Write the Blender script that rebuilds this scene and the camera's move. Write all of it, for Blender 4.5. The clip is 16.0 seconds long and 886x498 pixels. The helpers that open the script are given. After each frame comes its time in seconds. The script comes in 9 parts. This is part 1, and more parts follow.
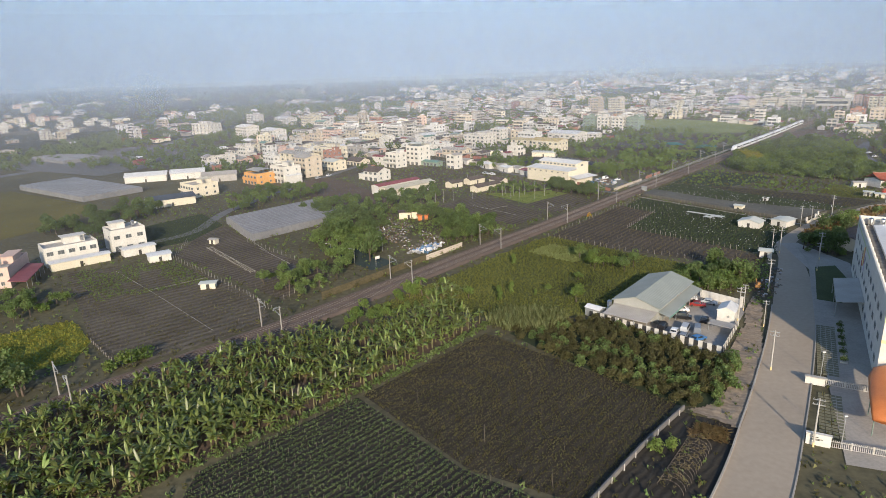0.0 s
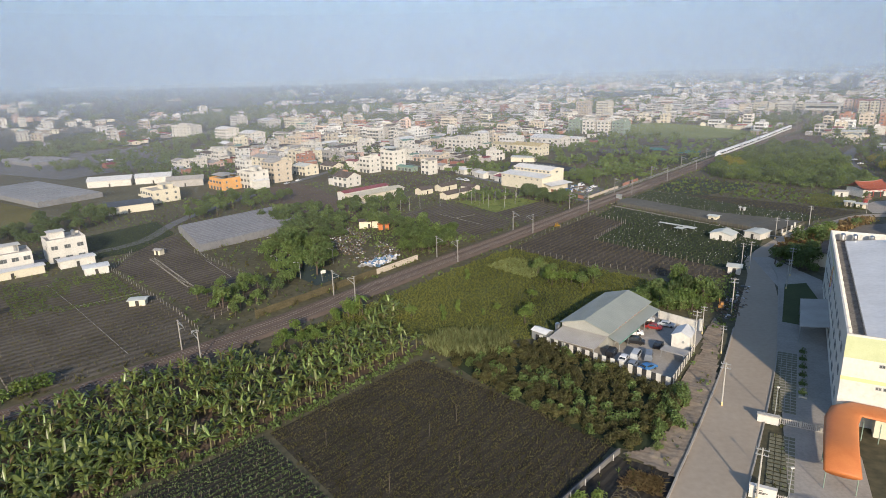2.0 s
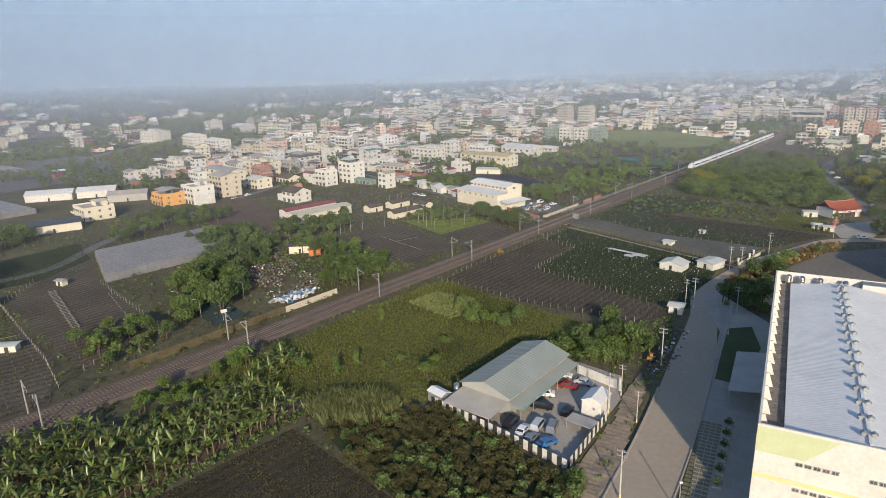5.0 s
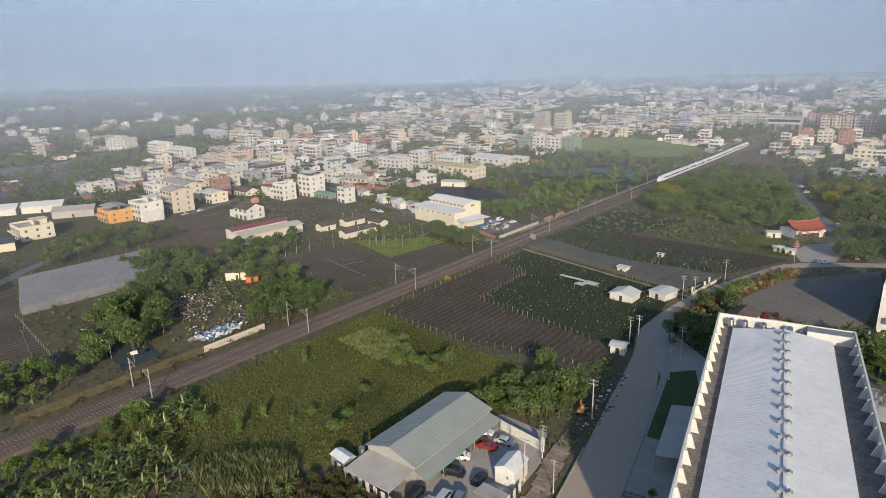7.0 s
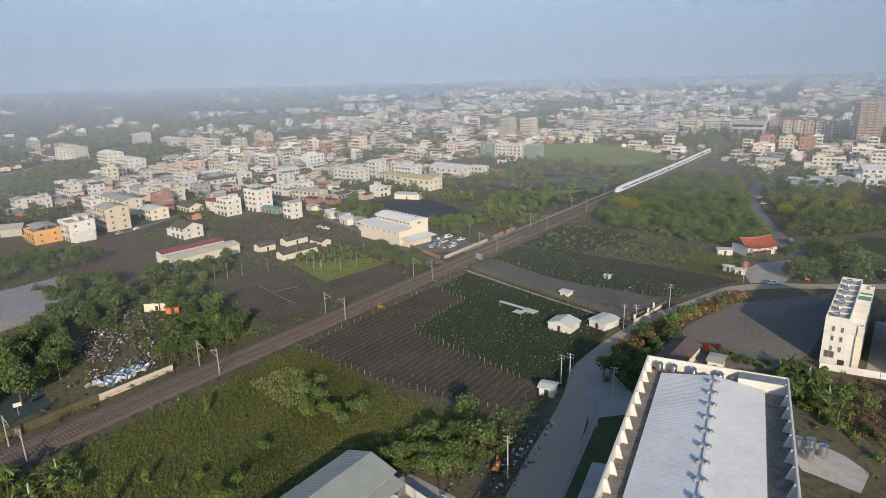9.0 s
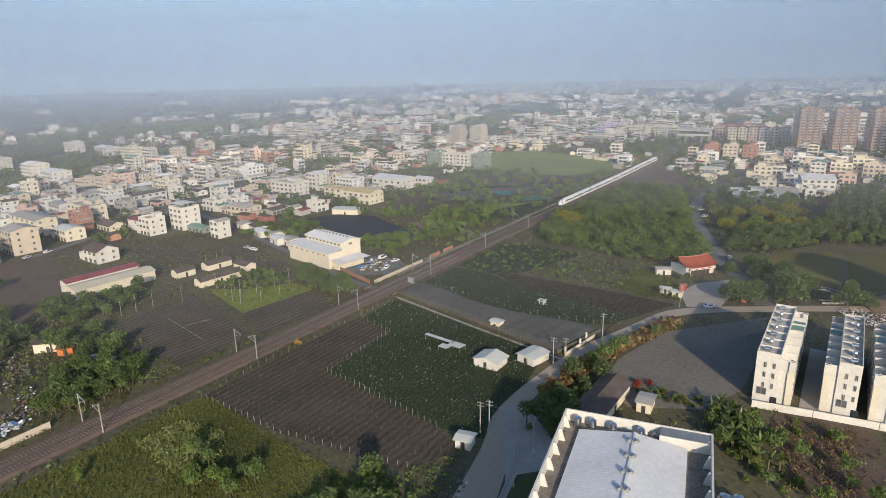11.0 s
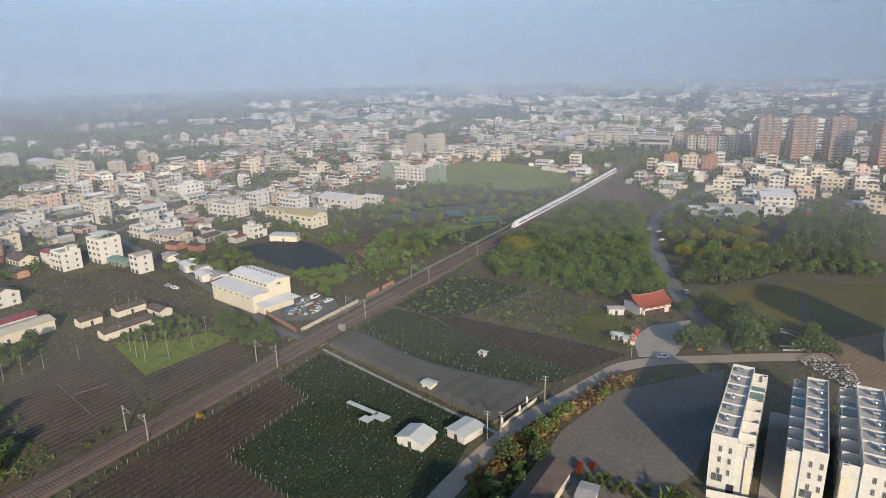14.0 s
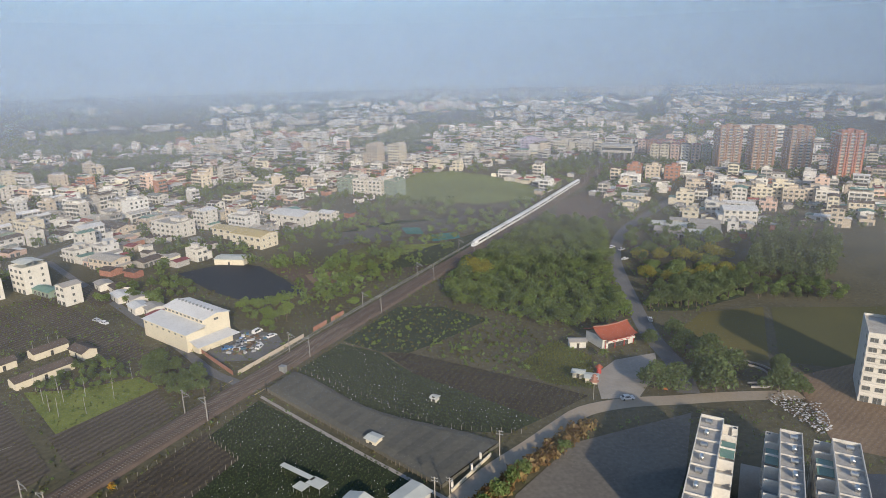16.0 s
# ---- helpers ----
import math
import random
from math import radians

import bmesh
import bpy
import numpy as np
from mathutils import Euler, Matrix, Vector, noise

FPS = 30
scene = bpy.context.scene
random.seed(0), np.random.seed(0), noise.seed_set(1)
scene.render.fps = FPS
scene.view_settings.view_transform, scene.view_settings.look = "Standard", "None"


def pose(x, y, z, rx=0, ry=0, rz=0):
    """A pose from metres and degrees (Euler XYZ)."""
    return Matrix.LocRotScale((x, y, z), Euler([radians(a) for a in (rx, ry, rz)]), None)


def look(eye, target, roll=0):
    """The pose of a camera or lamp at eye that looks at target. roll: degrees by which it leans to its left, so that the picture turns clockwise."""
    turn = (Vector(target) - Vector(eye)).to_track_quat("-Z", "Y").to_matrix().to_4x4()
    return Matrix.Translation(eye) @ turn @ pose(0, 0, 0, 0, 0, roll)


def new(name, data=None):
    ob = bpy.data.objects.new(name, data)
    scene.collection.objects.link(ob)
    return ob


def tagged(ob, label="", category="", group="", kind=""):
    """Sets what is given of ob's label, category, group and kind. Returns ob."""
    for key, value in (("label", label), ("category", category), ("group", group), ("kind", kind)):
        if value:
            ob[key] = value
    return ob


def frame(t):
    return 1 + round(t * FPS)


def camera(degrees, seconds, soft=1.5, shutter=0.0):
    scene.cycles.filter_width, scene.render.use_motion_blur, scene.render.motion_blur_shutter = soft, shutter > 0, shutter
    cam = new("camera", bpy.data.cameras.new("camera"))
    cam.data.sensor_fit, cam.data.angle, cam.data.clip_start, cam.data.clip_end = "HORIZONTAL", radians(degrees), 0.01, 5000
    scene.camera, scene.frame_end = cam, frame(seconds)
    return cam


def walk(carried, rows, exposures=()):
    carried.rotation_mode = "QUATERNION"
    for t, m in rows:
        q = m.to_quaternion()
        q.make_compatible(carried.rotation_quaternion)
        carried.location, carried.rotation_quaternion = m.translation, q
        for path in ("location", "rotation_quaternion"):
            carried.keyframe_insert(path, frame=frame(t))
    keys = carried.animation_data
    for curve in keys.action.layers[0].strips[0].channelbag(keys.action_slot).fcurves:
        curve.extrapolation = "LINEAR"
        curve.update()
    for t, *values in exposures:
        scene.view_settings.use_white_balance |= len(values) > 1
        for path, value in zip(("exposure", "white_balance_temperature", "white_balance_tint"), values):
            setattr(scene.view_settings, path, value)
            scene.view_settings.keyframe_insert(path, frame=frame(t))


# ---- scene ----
cam = camera(70.6, 16.0, soft=0.8)
PATH = [
    (0, (1.101, -0.22, 65.601), (1.033, 1.702, 65.051), -1.9),
    (0.5, (4.86, 3.36, 65.314), (4.796, 5.282, 64.765), -1.8),
    (1, (8.327, 6.479, 65.007), (8.265, 8.402, 64.462), -1.8),
    (1.5, (12.283, 9.956, 65.144), (12.222, 11.879, 64.6), -1.7),
    (2, (16.307, 13.305, 65.614), (16.248, 15.229, 65.069), -1.6),
    (2.5, (20.313, 16.915, 65.897), (20.256, 18.838, 65.353), -1.6),
    (3, (24.364, 20.491, 66.294), (24.309, 22.414, 65.75), -1.5),
    (3.5, (28.471, 24.062, 66.929), (28.417, 25.986, 66.386), -1.5),
    (4, (32.692, 27.757, 67.786), (32.639, 29.681, 67.242), -1.5),
    (6.5, (54.009, 46.024, 74.957), (53.965, 47.948, 74.412), -1.3),
    (7, (58.276, 49.63, 76.338), (58.259, 51.555, 75.793), -1.3),
    (7.5, (62.597, 53.156, 77.711), (62.605, 55.08, 77.167), -1.3),
    (8, (66.867, 56.583, 78.972), (66.888, 58.508, 78.427), -1.4),
    (8.5, (70.935, 60.276, 80.132), (70.97, 62.2, 79.588), -1.4),
    (9, (74.816, 64.075, 81.296), (74.867, 65.999, 80.752), -1.4),
    (9.5, (78.507, 67.534, 82.38), (78.584, 69.458, 81.838), -1.4),
    (10, (82.188, 71.446, 83.529), (82.297, 73.368, 82.988), -1.3),
    (12.5, (97.956, 91.26, 90.577), (98.195, 93.171, 90.035), -1.3),
    (13, (100.795, 95.737, 92.42), (101.041, 97.646, 91.877), -1.3),
    (13.5, (103.38, 100.208, 94.157), (103.637, 102.115, 93.613), -1.3),
    (14, (106.041, 104.475, 95.762), (106.31, 106.38, 95.216), -1.3),
    (14.5, (108.367, 108.907, 97.332), (108.658, 110.809, 96.786), -1.3),
    (15, (110.966, 113.258, 99.005), (111.277, 115.157, 98.459), -1.3),
    (15.5, (113.395, 117.712, 100.321), (113.732, 119.607, 99.777), -1.3),
    (16, (115.837, 122.382, 101.628), (116.206, 124.271, 101.086), -1.2),
]
walk(cam, [(t, look(eye, target, roll)) for t, eye, target, roll in PATH],
     exposures=[(0.0, 0.47), (3.0, 0.40), (7.0, 0.25), (10.0, 0.24), (13.0, 0.26), (16.0, 0.22)])

# ---- world, sun, exposure ----
SUN_EL, SUN_AZ = 19.5, 176.0          # elevation; bearing of the sun from +y, clockwise
world = bpy.data.worlds.new("sky")
scene.world = world
world.use_nodes = True
wn = world.node_tree.nodes
sky = wn.new("ShaderNodeTexSky")
sky.sky_type, sky.sun_disc = "NISHITA", False
sky.sun_elevation, sky.sun_rotation = radians(SUN_EL), radians(SUN_AZ)
sky.air_density, sky.dust_density, sky.ozone_density = 1.0, 1.0, 3.0
wn["Background"].inputs[1].default_value = 0.15
world.node_tree.links.new(sky.outputs[0], wn["Background"].inputs[0])
sun = new("sun", bpy.data.lights.new("sun", "SUN"))
sun.data.energy, sun.data.angle, sun.data.color = 4.2, radians(1.2), (1.0, 0.85, 0.66)
saz, sel = radians(SUN_AZ), radians(SUN_EL)
sun.matrix_world = look((0, 0, 300), Vector((0, 0, 300)) - Vector((math.sin(saz) * math.cos(sel), math.cos(saz) * math.cos(sel), math.sin(sel))))

# ---- materials ----


def material(name, a, b, scale=0.3, rough=0.85, metal=0.0, bump=0.3, fine=6.0, vary=0.0, island=False, stain=0.35, spec=0.3):
    """Two tones mixed by a coarse and a fine noise in metres; vary: change of value from object to object."""
    m = bpy.data.materials.new(name)
    m.use_nodes = True
    nt = m.node_tree
    N, L = nt.nodes, nt.links
    bsdf = N["Principled BSDF"]
    geo = N.new("ShaderNodeNewGeometry")
    n1, n2 = N.new("ShaderNodeTexNoise"), N.new("ShaderNodeTexNoise")
    n1.inputs["Scale"].default_value, n1.inputs["Detail"].default_value = scale, 5
    n2.inputs["Scale"].default_value, n2.inputs["Detail"].default_value = fine, 3
    L.new(geo.outputs["Position"], n1.inputs["Vector"])
    L.new(geo.outputs["Position"], n2.inputs["Vector"])
    add = N.new("ShaderNodeMath")
    add.operation = "MULTIPLY_ADD"
    add.inputs[1].default_value = 0.5
    L.new(n2.outputs["Fac"], add.inputs[0])
    half = N.new("ShaderNodeMath")
    half.operation, half.inputs[1].default_value = "MULTIPLY", 0.5
    L.new(n1.outputs["Fac"], half.inputs[0])
    L.new(half.outputs[0], add.inputs[2])
    ramp = N.new("ShaderNodeMapRange")
    ramp.inputs["From Min"].default_value, ramp.inputs["From Max"].default_value = 0.5 - stain / 2, 0.5 + stain / 2
    L.new(add.outputs[0], ramp.inputs["Value"])
    mix = N.new("ShaderNodeMix")
    mix.data_type = "RGBA"
    mix.inputs["A"].default_value, mix.inputs["B"].default_value = (*a, 1), (*b, 1)
    L.new(ramp.outputs[0], mix.inputs["Factor"])
    out = mix.outputs["Result"]
    if vary:
        if island:
            rnd = geo.outputs["Random Per Island"]
        else:
            rnd = N.new("ShaderNodeObjectInfo").outputs["Random"]
        hsv = N.new("ShaderNodeHueSaturation")
        mr, mh = N.new("ShaderNodeMapRange"), N.new("ShaderNodeMapRange")
        mr.inputs["To Min"].default_value, mr.inputs["To Max"].default_value = 1 - vary, 1 + vary
        mh.inputs["To Min"].default_value, mh.inputs["To Max"].default_value = 0.5 - vary * 0.05, 0.5 + vary * 0.05
        L.new(rnd, mr.inputs["Value"])
        L.new(rnd, mh.inputs["Value"])
        L.new(mr.outputs[0], hsv.inputs["Value"])
        L.new(mh.outputs[0], hsv.inputs["Hue"])
        L.new(out, hsv.inputs["Color"])
        out = hsv.outputs["Color"]
    L.new(out, bsdf.inputs["Base Color"])
    bsdf.inputs["Roughness"].default_value, bsdf.inputs["Metallic"].default_value = rough, metal
    bsdf.inputs["Specular IOR Level"].default_value = spec
    if bump:
        bp = N.new("ShaderNodeBump")
        bp.inputs["Strength"].default_value, bp.inputs["Distance"].default_value = bump, 0.15
        L.new(n2.outputs["Fac"], bp.inputs["Height"])
        L.new(bp.outputs[0], bsdf.inputs["Normal"])
    return m


def leafy(name, a, b, vary=0.5, scale=0.15, gloss=0.65):
    m = material(name, a, b, scale, gloss, bump=0.0, fine=1.3, vary=vary, island=True, stain=0.3, spec=0.35)
    nt = m.node_tree
    bsdf, outp = nt.nodes["Principled BSDF"], nt.nodes["Material Output"]
    tr, ms = nt.nodes.new("ShaderNodeBsdfTranslucent"), nt.nodes.new("ShaderNodeMixShader")
    tr.inputs[0].default_value = (b[0] * 1.6, b[1] * 1.6, b[2] * 0.8, 1)
    ms.inputs[0].default_value = 0.32
    nt.links.new(bsdf.outputs[0], ms.inputs[1])
    nt.links.new(tr.outputs[0], ms.inputs[2])
    nt.links.new(ms.outputs[0], outp.inputs[0])
    return m


def furrowed(name, a, b, heading, spacing, soft=0.5, **kw):
    """Ground whose tones alternate in rows along the heading (degrees clockwise from +y)."""
    m = material(name, a, b, **kw)
    nt = m.node_tree
    N, L = nt.nodes, nt.links
    bsdf = N["Principled BSDF"]
    mp, wv = N.new("ShaderNodeMapping"), N.new("ShaderNodeTexWave")
    mp.inputs["Rotation"].default_value = (0, 0, radians(heading))
    geo = N.new("ShaderNodeNewGeometry")
    L.new(geo.outputs["Position"], mp.inputs["Vector"])
    wv.inputs["Scale"].default_value = 0.314 / spacing
    wv.inputs["Distortion"].default_value, wv.inputs["Detail Scale"].default_value, wv.inputs["Detail"].default_value = 3.5, 1.5, 4.0
    L.new(mp.outputs[0], wv.inputs["Vector"])
    old = bsdf.inputs["Base Color"].links[0].from_socket
    mx = N.new("ShaderNodeMix")
    mx.data_type, mx.blend_type = "RGBA", "MULTIPLY"
    mx.inputs["Factor"].default_value = soft
    L.new(old, mx.inputs["A"])
    L.new(wv.outputs["Color"], mx.inputs["B"])
    L.new(mx.outputs["Result"], bsdf.inputs["Base Color"])
    bp = N.new("ShaderNodeBump")
    bp.inputs["Strength"].default_value, bp.inputs["Distance"].default_value = min(1, soft * 1.5), 0.15
    L.new(wv.outputs["Fac"], bp.inputs["Height"])
    L.new(bp.outputs[0], bsdf.inputs["Normal"])
    return m


M_GROUND = material("dark_rough_ground", (0.055, 0.051, 0.03), (0.13, 0.116, 0.066), 0.03, fine=0.6, bump=0.8, stain=0.3)
M_FARLAND = material("far_farmland", (0.02, 0.026, 0.02), (0.05, 0.055, 0.035), 0.006, fine=0.05, bump=0)
M_SOIL = material("brown_soil", (0.072, 0.05, 0.037), (0.138, 0.1, 0.076), 0.08, fine=2.0, bump=0.8)
M_ASPHALT = material("dusty_concrete_road", (0.28, 0.232, 0.178), (0.4, 0.336, 0.26), 0.05, fine=0.9, bump=0.1, stain=0.6)
M_LANE = material("grey_asphalt", (0.11, 0.11, 0.115), (0.17, 0.165, 0.16), 0.15, fine=2.0, bump=0.1)
M_PAVE = material("light_concrete_paving", (0.27, 0.246, 0.215), (0.38, 0.345, 0.3), 0.2, fine=2.0, bump=0.1)
M_CONC = material("weathered_concrete", (0.3, 0.285, 0.26), (0.45, 0.43, 0.39), 0.3, fine=3.0, bump=0.1)
M_BALLAST = material("brown_ballast", (0.085, 0.064, 0.052), (0.17, 0.125, 0.098), 0.25, fine=5.0, bump=0.8, stain=0.5)
M_SLEEPER = material("concrete_sleeper", (0.16, 0.135, 0.12), (0.23, 0.2, 0.175), 0.6, vary=0.2)
M_RAIL = material("worn_steel_rail", (0.12, 0.09, 0.075), (0.2, 0.16, 0.14), 0.4, rough=0.5, metal=0.6)
M_WHITE = material("white_painted_render", (0.46, 0.44, 0.4), (0.66, 0.64, 0.595), 0.25, fine=1.5, rough=0.8, bump=0.05, stain=0.5)
M_CREAM = material("cream_render", (0.52, 0.475, 0.375), (0.66, 0.605, 0.48), 0.25, fine=1.5, bump=0.05, stain=0.5)
M_GLASS = material("dark_window_glass", (0.02, 0.025, 0.03), (0.05, 0.06, 0.07), 0.2, rough=0.12, bump=0, spec=0.6)
M_STEEL = material("stainless_steel", (0.55, 0.55, 0.55), (0.7, 0.7, 0.7), 0.5, rough=0.28, metal=1.0, bump=0)
M_DARK = material("dark_metal", (0.03, 0.03, 0.03), (0.07, 0.065, 0.06), 0.5, rough=0.6)
M_GREY = material("grey_metal", (0.25, 0.26, 0.26), (0.36, 0.37, 0.36), 0.5, rough=0.5, metal=0.3)
M_BARK = material("bark", (0.06, 0.045, 0.035), (0.14, 0.11, 0.085), 0.6, fine=4)
M_LEAF = leafy("green_foliage", (0.05, 0.08, 0.027), (0.17, 0.222, 0.074))
M_LEAF_DARK = leafy("dark_green_foliage", (0.04, 0.063, 0.026), (0.126, 0.166, 0.063))
M_LEAF_LIGHT = leafy("bright_green_foliage", (0.062, 0.1, 0.023), (0.175, 0.23, 0.06))
M_LEAF_YELLOW = leafy("yellow_blossom_foliage", (0.09, 0.1, 0.02), (0.28, 0.25, 0.045), scale=0.5)
M_LEAF_OLIVE = leafy("olive_brown_foliage", (0.045, 0.044, 0.018), (0.125, 0.115, 0.045))
M_BANANA = leafy("banana_leaf_green", (0.034, 0.054, 0.014), (0.225, 0.255, 0.08), vary=0.7, scale=0.35, gloss=0.33)
M_DRY = leafy("dry_brown_leaf", (0.1, 0.068, 0.034), (0.21, 0.15, 0.075))
M_GRASS = leafy("meadow_grass", (0.05, 0.06, 0.015), (0.195, 0.2, 0.055), vary=0.3, scale=0.035)
M_MEADOW = material("meadow_ground", (0.038, 0.045, 0.012), (0.15, 0.155, 0.042), 0.035, fine=0.9, bump=1.0, stain=0.35)
M_REED = leafy("tall_pale_grass", (0.085, 0.1, 0.042), (0.2, 0.215, 0.1), scale=0.6)
M_PIT = leafy("pitaya_green", (0.03, 0.042, 0.02), (0.075, 0.095, 0.04), scale=0.5)

# ---- mesh helpers ----


class Shape:
    """Collects faces of one mesh."""

    def __init__(self):
        self.v, self.f, self.m = [], [], []

    def add(self, verts, faces, mat=0, at=None):
        k = len(self.v)
        self.v += [tuple(at @ Vector(p)) if at else tuple(p) for p in verts]
        self.f += [tuple(k + i for i in f) for f in faces]
        self.m += [mat] * len(faces)
        return self

    def box(self, x0, y0, z0, x1, y1, z1, mat=0, at=None):
        v = [(x0, y0, z0), (x1, y0, z0), (x1, y1, z0), (x0, y1, z0), (x0, y0, z1), (x1, y0, z1), (x1, y1, z1), (x0, y1, z1)]
        return self.add(v, [(3, 2, 1, 0), (4, 5, 6, 7), (0, 1, 5, 4), (1, 2, 6, 5), (2, 3, 7, 6), (3, 0, 4, 7)], mat, at)

    def tube(self, p, q, r0, r1=None, n=6, mat=0):
        p, q = Vector(p), Vector(q)
        r1 = r0 if r1 is None else r1
        rot = (q - p).to_track_quat("Z", "Y").to_matrix()
        v = []
        for c, r in ((p, r0), (q, r1)):
            v += [c + rot @ Vector((r * math.cos(6.2832 * i / n), r * math.sin(6.2832 * i / n), 0)) for i in range(n)]
        f = [(i, (i + 1) % n, n + (i + 1) % n, n + i) for i in range(n)] + [tuple(range(n - 1, -1, -1)), tuple(range(n, 2 * n))]
        return self.add(v, f, mat)

    def prism(self, poly, z0, z1, mat=0, top=None):
        n = len(poly)
        v = [(x, y, z0) for x, y in poly] + [(x, y, z1) for x, y in poly]
        self.add(v, [(i, (i + 1) % n, n + (i + 1) % n, n + i) for i in range(n)] + [tuple(range(n - 1, -1, -1))], mat)
        return self.add(v[n:], [tuple(range(n))], mat if top is None else top)

    def mesh(self, name, mats, smooth=False):
        me = bpy.data.meshes.new(name)
        me.from_pydata(self.v, [], self.f)
        for m in mats if isinstance(mats, (list, tuple)) else [mats]:
            me.materials.append(m)
        me.polygons.foreach_set("material_index", self.m)
        if smooth:
            me.polygons.foreach_set("use_smooth", [True] * len(self.f))
        me.update()
        return me


def part(name, shape, mats, parent=None, label="", at=None, smooth=False):
    """Links a shape (or a mesh made before) as one object under parent."""
    me = shape.mesh(name, mats, smooth) if isinstance(shape, Shape) else shape
    ob = new(name, me)
    if parent:
        ob.parent = parent
    if at is not None:
        ob.matrix_basis = at
    return tagged(ob, label)


def thing(name, label, category, at, group="", kind=""):
    ob = new(name)
    ob.empty_display_size = 0.5
    ob.matrix_basis = at
    return tagged(ob, label, category, group, kind)


def inside(poly, x, y):
    hit = False
    for (x0, y0), (x1, y1) in zip(poly, poly[1:] + poly[:1]):
        if (y0 > y) != (y1 > y) and x < (x1 - x0) * (y - y0) / (y1 - y0) + x0:
            hit = not hit
    return hit


def points_in(poly, step, jitter=0.4, heading=0.0, step2=None, seed=1):
    """Points on a turned grid inside a polygon; rows run along the heading (degrees clockwise from +y)."""
    rng = random.Random(seed)
    step2 = step2 or step
    c, s = math.cos(radians(heading)), math.sin(radians(heading))
    uv = [(x * c - y * s, x * s + y * c) for x, y in poly]
    u0, u1, v0, v1 = min(p[0] for p in uv), max(p[0] for p in uv), min(p[1] for p in uv), max(p[1] for p in uv)
    out = []
    for i in range(int((u1 - u0) / step) + 1):
        for j in range(int((v1 - v0) / step2) + 1):
            u, v = u0 + (i + 0.5 + rng.uniform(-jitter, jitter)) * step, v0 + (j + 0.5 + rng.uniform(-jitter, jitter)) * step2
            x, y = u * c + v * s, -u * s + v * c
            if inside(poly, x, y):
                out.append((x, y))
    return out


def scatter(name, template, places, mats, label, category="plants", seed=3):
    """One mesh of kind stuff: copies of (verts, faces, mats) templates at (x, y, z, scale)."""
    rng = np.random.RandomState(seed)
    templates = template if isinstance(template, list) else [template]
    V, F, MI, k = [], [], [], 0
    for i, (x, y, z, s) in enumerate(places):
        tv, tf, tm = templates[i % len(templates)]
        a = rng.uniform(0, 6.2832)
        c, sn = math.cos(a), math.sin(a)
        w = tv @ np.array([[c, sn, 0], [-sn, c, 0], [0, 0, 1]]) * s + (x, y, z)
        V.append(w)
        F += [tuple(j + k for j in f) for f in tf]
        MI += tm
        k += len(tv)
    me = bpy.data.meshes.new(name)
    me.from_pydata(np.concatenate(V).tolist(), [], F)
    for m in mats if isinstance(mats, (list, tuple)) else [mats]:
        me.materials.append(m)
    me.polygons.foreach_set("material_index", MI)
    me.update()
    return tagged(new(name, me), label, category, kind="stuff")


def template_of(shape):
    return np.array([tuple(p) for p in shape.v]), list(shape.f), list(shape.m)


def smooth_line(pts, step):
    """Catmull-Rom line through the points, at about equal steps."""
    P = [Vector((*p, 0)) for p in pts]
    P = [2 * P[0] - P[1]] + P + [2 * P[-1] - P[-2]]
    out = []
    for a, b, c, d in zip(P, P[1:], P[2:], P[3:]):
        n = max(1, round((c - b).length / step))
        for i in range(n):
            t = i / n
            out.append(0.5 * (2 * b + (c - a) * t + (2 * a - 5 * b + 4 * c - d) * t * t + (3 * b - a - 3 * c + d) * t ** 3))
    return out + [P[-2]]


def ribbon(line, left, right, z, shape=None, mat=0, thick=0.0):
    """A strip along a line between two offsets (to the right positive)."""
    shape = shape or Shape()
    v, f = [], []
    for i, p in enumerate(line):
        t = (line[min(i + 1, len(line) - 1)] - line[max(i - 1, 0)]).normalized()
        n = Vector((t.y, -t.x, 0))
        a, b = (left(i / (len(line) - 1)), right(i / (len(line) - 1))) if callable(left) else (left, right)
        v += [p + n * a + Vector((0, 0, z)), p + n * b + Vector((0, 0, z))]
        if thick:
            v += [p + n * a + Vector((0, 0, z - thick)), p + n * b + Vector((0, 0, z - thick))]
    s = 4 if thick else 2
    for i in range(len(line) - 1):
        k = i * s
        f.append((k, k + 1, k + s + 1, k + s))
        if thick:
            f += [(k, k + s, k + s + 2, k + 2), (k + 1, k + 3, k + s + 3, k + s + 1)]
    return shape.add(v, f, mat)


def along(line, step, offset=0.0, start=0.0):
    """Places (point, heading in degrees) every step metres along a line."""
    out, dist, nxt = [], 0.0, start
    for a, b in zip(line, line[1:]):
        seg = (b - a).length
        t = (b - a).normalized()
        while nxt <= dist + seg:
            out.append((a + t * (nxt - dist) + Vector((t.y, -t.x, 0)) * offset, math.degrees(math.atan2(-t.x, t.y))))
            nxt += step
        dist += seg
    return out


FIELD_Z = [0.02]


def field(name, poly, mat, label, category="field", z=None):
    """A flat plot, each one a little above the plots laid before it."""
    FIELD_Z[0] += 0.004
    s = Shape().add([(x, y, z or FIELD_Z[0]) for x, y in poly], [tuple(range(len(poly)))])
    me = s.mesh(name, mat)
    if me.polygons[0].normal.z < 0:
        me.flip_normals()
    return tagged(new(name, me), label, category, kind="structure")

